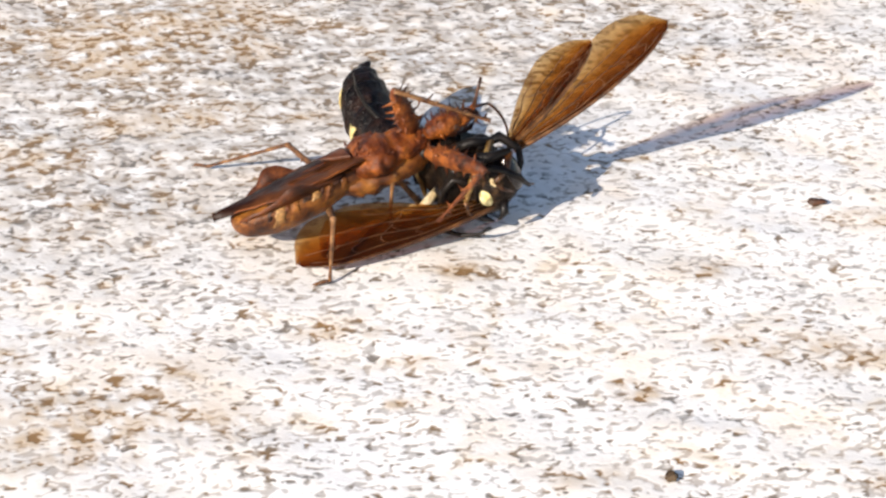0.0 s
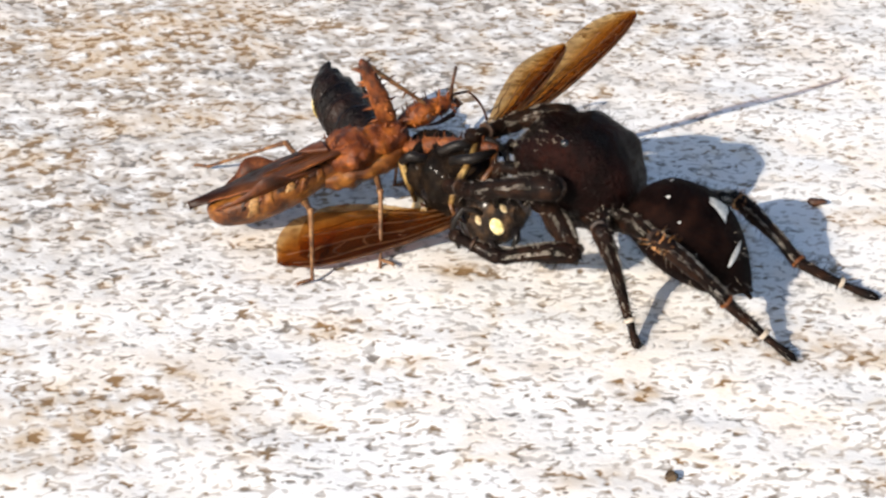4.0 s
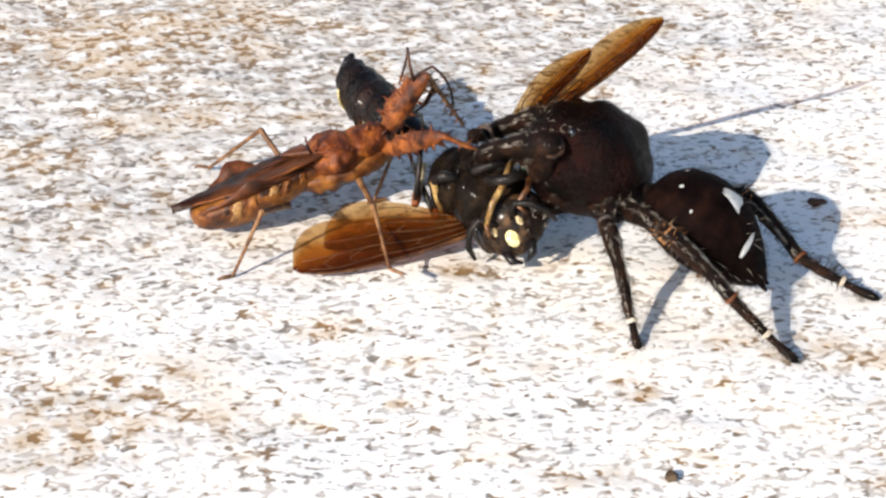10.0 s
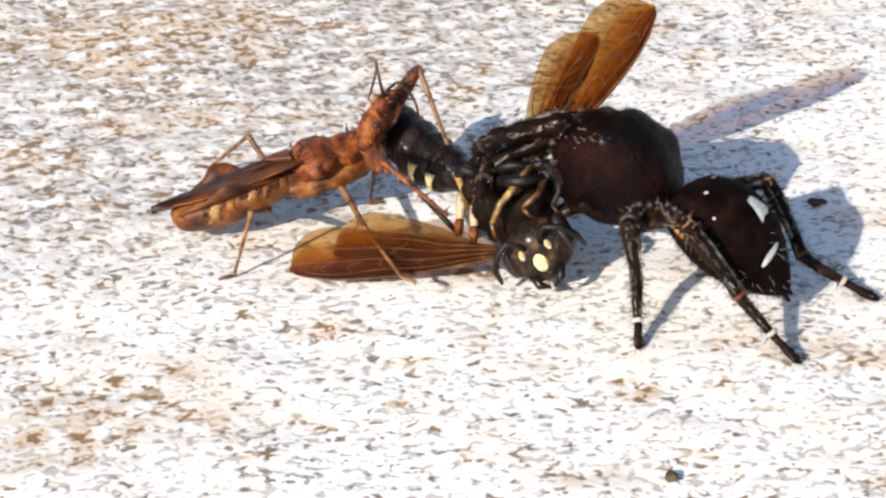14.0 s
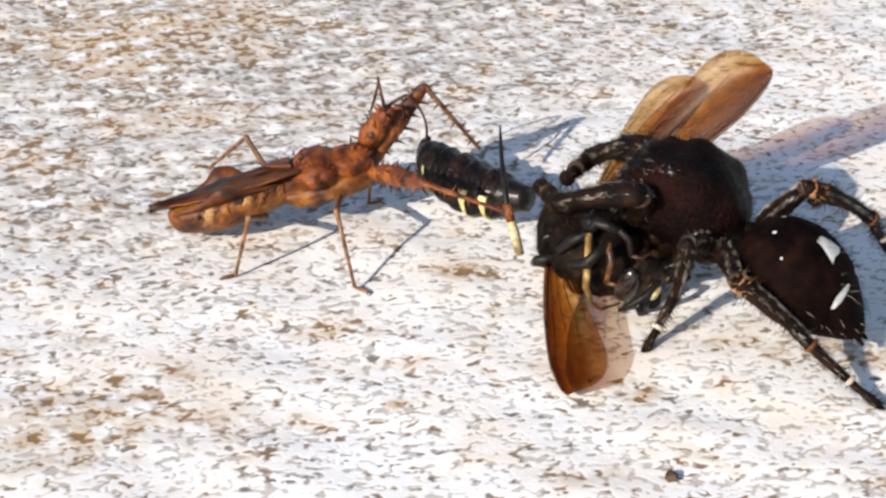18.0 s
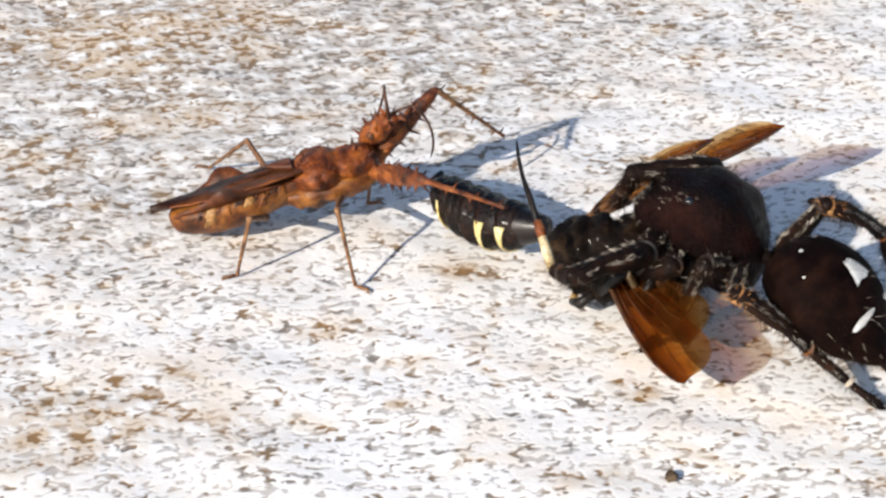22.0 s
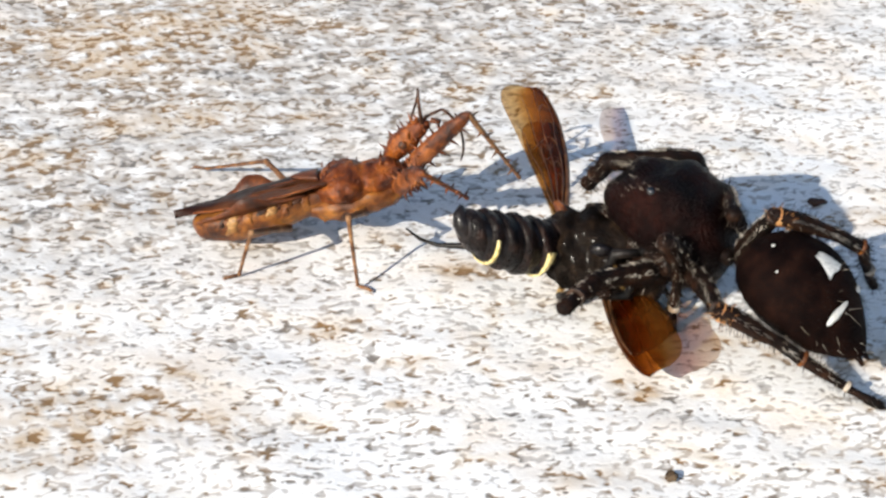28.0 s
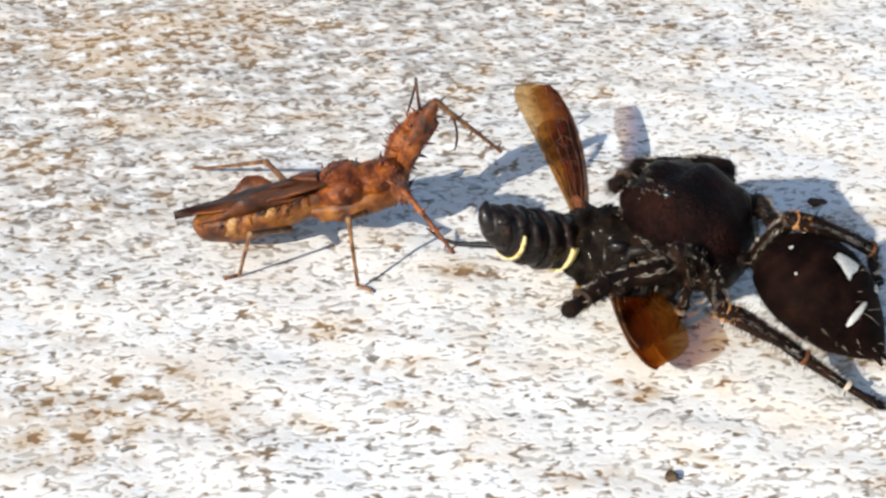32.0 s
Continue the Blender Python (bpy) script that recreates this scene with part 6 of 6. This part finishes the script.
def move_spider():
    body = track(
        (0, 28.31, -6.3, 3, 26.14, -5.63, 3, 0, 0, 1),
        (1, 21.68, -4.49, 3, 19.39, -4.02, 3, 0, 0, 1),
        (1.5, 19.8, -3.56, 3, 17.49, -3.09, 3, 0, 0, 1),
        (2, 18.17, -3.32, 3, 15.85, -2.85, 3, 0, 0, 1),
        (2.5, 17.69, -3.32, 3, 15.37, -2.85, 3, 0, 0, 1),
        (2.7, 16.69, -3.32, 3, 14.36, -2.85, 3, 0, 0, 1),
        (2.9, 14.52, -3.09, 3, 12.2, -2.37, 3, 0, 0, 1),
        (2.94, 14.52, -3.09, 3, 12.2, -2.37, 3, 0, 0, 1),
        (3, 9.77, -2.21, 3.6, 7.43, -1.16, 3.7, 0, 0, 1),
        (3.07, 6.01, -2.2, 4.7, 3.78, -0.85, 4.5, 0.05, 0.12, 1),
        (3.5, 5.94, -1.21, 4.7, 3.69, 0.16, 4.5, 0.05, 0.12, 1),
        (7, 6.13, 0.05, 4.7, 3.86, 1.44, 4.5, 0.05, 0.12, 1),
        (11.5, 6.44, 0.05, 4.7, 4.18, 1.44, 4.5, 0.05, 0.12, 1),
        (12.5, 7.06, -0.71, 4.7, 4.82, 0.67, 4.5, 0.05, 0.12, 1),
        (13, 7.49, -0.81, 4.7, 5.25, 0.56, 4.5, 0.05, 0.12, 1),
        (14.5, 7.59, -0.71, 4.7, 5.36, 0.67, 4.5, 0.05, 0.12, 1),
        (16.5, 8.59, -1.31, 4.7, 6.38, 0.05, 4.5, 0.05, 0.12, 1),
        (17, 8.76, -0.61, 4.7, 6.53, 0.64, 4.6, 0.05, 0.12, 1),
        (18, 10.22, -3.06, 4.5, 8.06, -1.83, 4.3, 0.05, 0.12, 1),
        (19, 11.08, -2.51, 4.2, 8.92, -1.27, 4, 0.05, 0.12, 1),
        (20, 11.52, -3.87, 3.95, 9.39, -2.66, 3.75, 0.05, 0.12, 1),
        (21, 10.98, -4.07, 3.85, 8.85, -2.87, 3.65, 0.05, 0.12, 1),
        (24, 10.7, -4.54, 3.85, 8.57, -3.35, 3.65, 0.05, 0.12, 1),
        (25, 10.54, -4.54, 3.85, 8.41, -3.35, 3.65, 0.05, 0.12, 1),
        (25.5, 9.69, -4.01, 3.95, 7.75, -2.22, 3.75, 0.05, 0.12, 1),
        (27.4, 9.63, -3.82, 3.95, 7.69, -2.03, 3.75, 0.05, 0.12, 1),
        (31.6, 9.63, -3.82, 3.95, 7.69, -2.03, 3.75, 0.05, 0.12, 1),
        (32, 10.27, -4.11, 3.95, 8.34, -2.32, 3.75, 0.05, 0.12, 1),
    )
    walk(SPIDER, [(t, body(t)) for t in TIMES])
    L = SPIDER_LIMBS
    follow(L["abdomen"], body, track(
        (0, 31.04, -6.64, 2.8, 36.37, -6.82, 1.4, 0, -0.05, 1),
        (1, 24.46, -4.84, 2.8, 29.83, -5.05, 1.4, 0, -0.05, 1),
        (1.5, 22.62, -3.92, 2.8, 28.01, -4.14, 1.4, 0, -0.05, 1),
        (2, 21, -3.69, 2.8, 26.39, -3.91, 1.4, 0, -0.05, 1),
        (2.5, 20.52, -3.69, 2.8, 25.91, -3.91, 1.4, 0, -0.05, 1),
        (2.7, 19.52, -3.69, 2.8, 24.9, -3.91, 1.4, 0, -0.05, 1),
        (2.9, 17.36, -3.45, 2.8, 22.69, -3.91, 1.4, 0, -0.05, 1),
        (2.94, 17.36, -3.45, 2.8, 22.69, -3.91, 1.4, 0, -0.05, 1),
        (3, 12.36, -4, 3.4, 16.97, -6.22, 2.4, 0, -0.05, 1),
        (3.07, 8.29, -5.14, 4.8, 13.3, -5.21, 1.5, 0.1, -0.05, 1),
        (3.5, 7.99, -4.44, 4.8, 13.08, -5.11, 1.3, 0.1, -0.05, 1),
        (7, 8.55, -3.25, 4.8, 13.81, -4.5, 1.2, 0.1, -0.05, 1),
        (11.5, 8.86, -3.25, 4.8, 14.21, -4.73, 1.2, 0.1, -0.05, 1),
        (12.5, 9.46, -3.73, 4.8, 14.73, -5.27, 1.2, 0.1, -0.05, 1),
        (14.5, 9.86, -3.73, 4.8, 14.95, -5.4, 1.2, 0.1, -0.05, 1),
        (16.5, 10.99, -3.79, 4.7, 16.06, -5.43, 1.3, 0.1, -0.05, 1),
        (17, 11.34, -3.11, 4.8, 16.42, -5.37, 1.6, 0.1, -0.05, 1),
        (18, 12.33, -6.63, 4.6, 17.36, -8.81, 1.3, 0.1, -0.05, 1),
        (19, 13.19, -6.12, 4.7, 18.13, -8.96, 1.4, 0.1, -0.05, 1),
        (20, 13.55, -7.52, 4.6, 18.3, -10.66, 1.3, 0.1, -0.05, 1),
        (21, 13.44, -7.88, 4.6, 18.27, -10.87, 1.3, 0.1, -0.05, 1),
        (24, 13.17, -8.18, 4.6, 17.97, -11.27, 1.3, 0.1, -0.05, 1),
        (25, 12.95, -8.18, 4.6, 17.64, -11.27, 1.3, 0.1, -0.05, 1),
        (25.5, 11.38, -8.62, 4.6, 16.6, -11.47, 1.3, 0.1, -0.05, 1),
        (27.4, 12.3, -7.7, 4.6, 17.36, -10.75, 1.3, 0.1, -0.05, 1),
        (31.6, 12.31, -7.61, 4.6, 17.38, -10.62, 1.3, 0.1, -0.05, 1),
        (32, 12.97, -7.83, 4.6, 18.15, -10.75, 1.3, 0.1, -0.05, 1),
    ))
    hips = {"first": (1.5, 1.5), "second": (0.6, 1.8), "third": (-1.9, 1.45), "fourth": (-2.2, 1.5), "fourth far": (-3.0, 0.9)}
    feet = {
        ("first", "far"): points(
            (0, 24.3, 1.31, 1),
            (1, 16.26, 1.23, 1.6),
            (1.5, 13.45, -1.14, 1),
            (2, 12.01, -0.71, 0.6),
            (2.6, 11.48, -1.14, 1),
            (2.9, 8.73, 2.04, 1.6),
            (2.94, 8.73, 2.04, 1.6),
            (3, 4.4, 1.39, 2.4),
            (3.07, 2.46, 4.69, 2.6),
            (3.5, 1.66, 3.43, 4),),
        ("first", "near"): points(
            (0, 21.66, -5.75, 1),
            (1, 15.32, -3.76, 0.6),
            (1.5, 12.51, -5.08, 1),
            (2, 11.12, -3.99, 0.6),
            (2.6, 10.56, -4.41, 1),
            (2.9, 6.43, -3.17, 1.2),
            (2.94, 6.43, -3.17, 1.2),
            (3, 2.82, -2.45, 1.5),
            (3.07, 0.39, -1.81, 1.4),
            (3.5, 2.03, 2.58, 3.6),),
        ("second", "near"): points(
            (0, 22.56, -6.29, 0.5),
            (1, 16.36, -5.29, 0.2),
            (1.5, 13.41, -5.91, 0.4),
            (2, 11.78, -5.27, 0.3),
            (2.6, 11.31, -5.6, 0.4),
            (2.9, 8.1, -4.53, 0.6),
            (2.94, 8.1, -4.53, 0.6),
            (3, 4.25, -3.49, 1),
            (3.07, 0.39, -1.19, 0.6),
            (3.5, 2.86, -0.11, 2.4),),
        ("second", "far"): points(
            (0, 25.74, 1.68, 0.2),
            (1, 19.65, 4.76, 0.2),
            (1.5, 16.69, 4.15, 0.4),
            (2, 15.4, 2.42, 0.8),
            (2.6, 14.19, 2.93, 0.8),
            (2.9, 10.88, 3.09, 1),
            (2.94, 10.88, 3.09, 1),
            (3, 6.51, 3.13, 2),
            (3.07, 3.5, 5.06, 2.4),),
        ("third", "near"): points(
            (0, 27.2, -5.95, 0),
            (1, 22.3, -5.51, 0),
            (1.5, 18.28, -6.81, 0),
            (2, 18.28, -6.81, 0),
            (2.5, 18.28, -6.81, 0),
            (2.7, 14.42, -7.5, 0),
            (2.9, 11.32, -7.58, 0),
            (2.94, 11.32, -7.58, 0),
            (3, 10.62, -7.61, 0.8),
            (3.07, 9, -7.7, 0.3),
            (3.2, 8.02, -7.92, 0),
            (16.5, 8.09, -7.96, 0),
            (18, 8.28, -8.18, 0),
            (25, 8.1, -8.18, 0),
            (25.5, 9.44, -6.81, 0),
            (32, 9.52, -6.73, 0),),
        ("third", "far"): points(
            (0, 30.55, 5.65, 0),
            (1, 24.31, 7.27, 0),
            (2, 20.69, 7.82, 0),
            (2.9, 16.88, 7.27, 0),
            (2.94, 16.88, 7.27, 0),
            (3.07, 7.15, 8.93, 0),
            (12, 7.42, 8.93, 0),
            (16.5, 8.96, 7.82, 0),
            (18, 12.9, 7.27, 0),
            (20, 14.1, 6.18, 0),
            (24, 13.52, 5.65, 0),
            (25.5, 13.2, 5.12, 0),
            (31.6, 13.2, 5.12, 0),
            (32, 13.9, 4.85, 0),),
        ("fourth", "near"): points(
            (0, 31.56, -8.93, 0),
            (1, 26.18, -7.24, 0),
            (2, 22.9, -7.24, 0),
            (2.9, 19.61, -7.24, 0),
            (2.94, 19.61, -7.24, 0),
            (3, 16.67, -7.85, 0.4),
            (3.07, 14.37, -8.76, 0),
            (16.5, 14.6, -8.97, 0),
            (17.2, 14.73, -8.97, 0),
            (18, 17.38, -12.22, 0),
            (32, 17.43, -12.22, 0),),
        ("fourth", "far"): points(
            (0, 36.82, 0.54, 0),
            (1, 30.92, 2.02, 0),
            (2, 27.11, 2.02, 0),
            (2.9, 23.6, 1.03, 0),
            (2.94, 23.6, 1.03, 0),
            (3, 20.49, -2.05, 0.4),
            (3.07, 18.53, -4.08, 0),
            (16.5, 18.52, -4.17, 0),
            (18, 20.32, -1.86, 0),
            (24.5, 20.12, -2.33, 0),
            (25.5, 18.35, -4.62, 0),
            (31.6, 18.41, -4.53, 0),
            (32, 19, -4.62, 0),),
    }
    lifts = {"first": 0.15, "second": 0.1, "first far": 0.55, "second far": 0.4, "third": 0.2, "fourth": 0.3, "fourth far": 0.1}
    poles = {"first": (0.1, 0.5, 0.8), "second": (-0.5, 0.9, 0.05), "third": (-0.1, 0.6, 0.55), "fourth": (-0.2, 1.0, 0.4), "fourth early": (-0.8, 0.7, 0.3), "first early": (0.0, 1.0, 0.1),
             "first far": (0.2, 0.5, 0.8), "second far": (0.2, 0.7, 0.6), "third far": (0.2, 1.0, 0.1), "fourth far": (-0.9, 0.8, -0.2)}
    # grasping legs after the leap: knee, ankle and tip
    grasp = {
        ("first", "near"): points(
            (3.4, 4.71, -4.27, 5.32, 1.58, -2.45, 4.15, 0.27, -0.55, 3.5),
            (7, 4.54, -2.14, 6.24, 1.86, 0.13, 4.79, 1.15, 1.23, 2.78),
            (11.5, 4.66, -2, 6.36, 1.85, 0.09, 4.87, 1.27, 1.22, 2.84),
            (12, 4.78, -1.85, 6.63, 1.9, 0.04, 5.01, 1.39, 1.24, 3),
            (13, 5.18, -1.86, 6.74, 1.88, -0.97, 5.06, 1.33, 0.46, 3.21),
            (14, 5.4, 0.86, 5.73, 1.81, 0.02, 4.07, 1.54, -2.28, 4.06),
            (14.5, 5.48, 0.91, 5.7, 1.91, 0.05, 4, 1.59, -2.23, 3.98),
            (16.5, 6.53, -2.29, 6.76, 3.88, -1.71, 4.09, 3.34, -4.01, 3.68),
            (17, 6.7, -2.14, 6.7, 4, -1.79, 4.06, 3.46, -4.08, 3.58),
            (18, 7.98, -5.53, 5.91, 4.86, -3.85, 4.54, 4.13, -1.6, 4.14),
            (19, 9.4, -5.45, 5.46, 5.76, -4.73, 4.64, 4.93, -2.55, 4.07),
            (20, 9.17, -6.55, 5.7, 5.72, -5.57, 4.46, 4.9, -3.43, 3.75),
            (21, 8.59, -7.41, 4.48, 5.4, -9.45, 4.71, 4.96, -7.35, 3.64),
            (22, 8.14, -7.51, 4.27, 5.16, -9.83, 4.63, 4.6, -7.74, 3.61),
            (24, 8.22, -7.88, 4.44, 5.24, -10.21, 4.86, 4.65, -8.14, 3.8),
            (25, 11.23, -5.85, 3.27, 7.93, -7.77, 3.36, 7.08, -10, 3.68),
            (25.5, 9.22, -6.3, 3, 6.48, -8.81, 3.79, 5.24, -10.87, 3.84),
            (27.4, 8.9, -6.12, 2.62, 6.05, -8.47, 3.52, 4.71, -10.46, 3.5),
            (31.6, 8.9, -6.12, 2.62, 6.05, -8.47, 3.52, 4.71, -10.46, 3.5),
            (32, 9.42, -6.67, 3.06, 6.43, -8.93, 3.7, 4.87, -10.75, 3.58),
        ),
        ("second", "near"): points(
            (3.4, 5.33, -5.07, 2.66, 2.15, -5.06, 2.3, 0.02, -4.48, 3.27),
            (5.6, 5.6, 0.34, 2.42, 3.65, -2.19, 2.62, 2.37, -0.72, 1.61),
            (12, 5.73, 0.54, 2.31, 3.78, -2, 2.5, 2.49, -0.52, 1.5),
            (13, 6.81, 0.16, 2.81, 4.16, -1.59, 2.4, 2.75, -0.08, 1.66),
            (14, 7.41, 0.05, 3.01, 4.46, -0.54, 1.74, 2.9, 0.92, 1.46),
            (14.5, 7.49, 0.04, 2.97, 4.54, -0.56, 1.69, 2.98, 0.91, 1.41),
            (16.5, 8.82, -0.76, 3.2, 7.06, -3.44, 3.21, 6.6, -2.28, 1.4),
            (17, 9, -0.18, 2.87, 7.23, -2.85, 2.86, 6.76, -1.7, 1.05),
            (18, 9.24, -2.45, 1.78, 7.01, -4.62, 2.53, 5.69, -2.93, 2.07),
            (19, 9.47, -6.4, 2.51, 7.42, -8.82, 2.94, 5.8, -7.52, 2.2),
            (20, 9.3, -7.8, 3.38, 7.68, -5.9, 1.37, 6.17, -7.18, 2.31),
            (21, 9.25, -7.98, 4.02, 8.13, -5.86, 1.9, 6.98, -4.16, 1.13),
            (24, 9.21, -8.42, 4.16, 8.1, -6.3, 2.04, 6.94, -4.6, 1.26),
            (25, 9.44, -8.45, 4.04, 8.21, -6.46, 1.86, 7.06, -4.94, 0.77),
            (27.4, 9.48, -6.99, 3.42, 8.23, -5.02, 1.24, 6.58, -6.41, 1.69),
            (31.6, 9.48, -6.99, 3.42, 8.23, -5.02, 1.24, 6.58, -6.41, 1.69),
            (32, 10.01, -7.31, 3.72, 8.78, -5.3, 1.56, 7.14, -6.7, 1.98),
        ),
        ("first", "far"): points(
            (3.4, 5.49, 0.47, 6.4, 2.9, 2.74, 4.79, 1.13, 1.13, 5.03),
            (7, 4.91, 0.85, 6.06, 2.41, 3.15, 4.35, 1.25, 1.16, 5.02),
            (11.5, 5.03, 0.92, 6.03, 2.54, 3.22, 4.31, 1.33, 1.25, 4.97),
            (12.5, 5.27, 0.79, 6.04, 2.53, 2.84, 4.4, 1.42, 0.8, 4.99),
            (14, 5.75, 0.58, 5.99, 2.3, -1.01, 6.18, 1.5, 0.63, 4.63),
            (14.5, 5.75, 0.54, 5.95, 2.35, -1.15, 6.17, 1.57, 0.53, 4.63),
            (16.5, 7.18, 0.17, 6.21, 5.29, 2.82, 4.24, 3.6, 1.12, 4.42),
            (17, 7.31, 0.37, 6.15, 5.42, 3.02, 4.19, 3.8, 1.26, 4.4),
            (18, 8.74, -1.66, 5.99, 6.43, 0.78, 4.22, 5.22, -1.3, 4.25),
            (19, 10.32, -1.27, 6.21, 7.52, 0.75, 4.62, 6.3, -1.31, 4.48),
            (20, 11.08, -2.04, 6.19, 7.63, -3.64, 6.31, 6.22, -2.75, 4.6),
            (21, 11.49, -2.4, 5.88, 8.38, -4.49, 6.52, 7, -3.44, 4.86),
            (22, 11.76, -2.21, 5.72, 8.15, -3.39, 5.77, 7.35, -2.43, 3.73),
            (23, 11.46, -1.39, 5.68, 8.36, -3.68, 5.8, 7.58, -2.35, 3.96),
            (24, 11.64, -1.49, 5.79, 8.34, -3.69, 6.07, 7.36, -2.66, 4.14),
            (25, 12.06, -1.53, 5.89, 8.35, -3.42, 6.3, 7.06, -2.83, 4.37),
            (25.5, 11.69, -1.15, 5.54, 7.78, -2.09, 5.51, 6.47, -4.1, 5.36),
            (27.4, 10.99, -1.97, 5.8, 7.2, -1.84, 5.43, 6.25, -0.57, 3.64),
            (31.6, 10.99, -1.97, 5.8, 7.2, -1.84, 5.43, 6.25, -0.57, 3.64),
            (32, 12.58, -1.46, 5.27, 8.15, -1.26, 4.84, 7.13, -3.21, 5),
        ),
        ("second", "far"): points(
            (3.4, 6.48, 0.36, 5.64, 3.87, 1.79, 4.45, 2.42, 2.97, 3.3),
            (14.5, 6.76, 0.73, 5.3, 4.14, 2.06, 4.03, 2.68, 3.29, 2.93),
            (17, 7.95, 0.27, 5.27, 5.63, 1.75, 3.63, 4.2, 2.9, 2.42),
            (18, 9.48, -1.97, 5.12, 7.77, -0.05, 3.21, 6.92, 1.42, 1.81),
            (21, 10.17, -2.32, 5.04, 8.48, -0.39, 3.12, 7.39, 0.97, 1.78),
            (22, 11.96, -2.13, 5.21, 12.93, -0.29, 2.78, 13.14, -2.44, 3.18),
            (23, 13.19, -2.03, 4.66, 13.04, -5.25, 5.08, 13.49, -3.7, 3.58),
            (24, 13.08, -2.12, 4.71, 12.95, -5.35, 5.08, 13.43, -3.77, 3.62),
            (25, 12.98, -2.12, 4.71, 12.91, -5.35, 5.09, 13.39, -3.78, 3.63),
            (25.5, 12.35, -2.26, 4.6, 12.25, -5.44, 4.97, 12.77, -3.84, 3.55),
            (27.4, 11.97, -2.96, 4.8, 11.88, -6.12, 5.26, 12.39, -4.52, 3.84),
            (31.6, 11.97, -2.96, 4.8, 11.88, -6.12, 5.26, 12.39, -4.52, 3.84),
            (32, 13.72, -2.37, 4.03, 13.62, -5.52, 4.56, 14.12, -3.87, 3.19),
        ),
        ("fourth", "far"): points(
            (16.8, 14.2, -4.72, 4.37, 15.71, -8.36, 5.05, 18.5, -4.63, 0.15),
            (17.4, 14.31, -5.27, 5.09, 17.11, -3.51, 2.83, 18.93, -3.04, 0.15),
            (18, 14.83, -5.76, 6.38, 17.9, -4.48, 4.15, 19.85, -1.64, 0.15),
            (19, 14.78, -5.77, 6.44, 17.97, -5.03, 4.14, 19.94, -2.57, 0.15),
            (20, 15.66, -6.64, 6.54, 18.21, -4.74, 4.11, 19.86, -3.04, 0.15),
            (21, 15.64, -6.56, 6.36, 18.21, -4.94, 3.76, 19.51, -3.95, 0.15),
            (24, 15.61, -6.73, 6.36, 18.19, -5.07, 3.79, 19.51, -3.95, 0.15),
            (25, 15.51, -6.86, 6.27, 18.13, -5.15, 3.78, 19.46, -3.95, 0.15),
            (25.5, 14.42, -7.22, 6.22, 17.53, -6.11, 3.97, 18.81, -4.63, 0.15),
            (27.4, 13.46, -7.54, 6.35, 16.98, -7.29, 4.46, 18.46, -4.76, 0.15),
            (31.6, 13.46, -7.54, 6.35, 16.98, -7.29, 4.46, 18.46, -4.76, 0.15),
            (32, 14.05, -7.84, 6.36, 17.36, -7.04, 4.25, 18.7, -4.18, 0.15),
        ),
    }
    for (leg, tag), foot in feet.items():
        s = -1 if tag == "far" else 1
        a, c, d = L[leg + tag]
        hx, hy = hips.get(leg + " " + tag, hips[leg])

        def solve(t, leg=leg, tag=tag, s=s, a=a, c=c, d=d, hx=hx, hy=hy, foot=foot):
            m = body(t)
            hip = place(m @ Vector((hx * MM, s * hy * MM, {"first": -0.8, "second": -1.4}.get(leg, -1.5) * MM)))
            px, py, pz = poles[leg + (" far" if s < 0 else "")]
            if leg == "fourth" and s > 0:
                # the knee swings outward as the hind foot steps
                w = min(1, max(0, (17.8 - t)))
                ex, ey, ez = poles["fourth early"]
                px, py, pz = px + (ex - px) * w, py + (ey - py) * w, pz + (ez - pz) * w
            if leg == "first" and t < 3.0:
                px, py, pz = poles["first early"]
            pole = m.to_3x3() @ Vector((px, s * py, pz))
            f = foot(t)
            back = (hip - f).normalized() * 0.85 + pole.normalized() * lifts.get(leg + " " + tag, lifts[leg])
            ankle = f + back.normalized() * d
            knee, end = knee_of(hip, ankle, a, c, pole)
            w = min(1, max(0, (t - 16.8) if leg == "fourth" else (t - 3.05) / 0.3))
            if (leg, tag) in grasp and w > 0:
                v = grasp[leg, tag](t)
                knee, end, f = (p.lerp(Vector(v[n:n + 3]), w) for p, n in ((knee, 0), (end, 3), (f, 6)))
                knee = hip + (knee - hip).normalized() * a
                end = knee + (end - knee).normalized() * c
            return hip, knee, end, f
        for k, name in enumerate(("femur", "shank", "foot")):
            follow(L[leg + "_" + name + "_" + tag], body, lambda t, k=k, f=solve: aim(f(t)[k], f(t)[k + 1], (0.05, -0.6, 1)))


def motions():
    move_bug()
    move_wasp()
    move_spider()


motions()
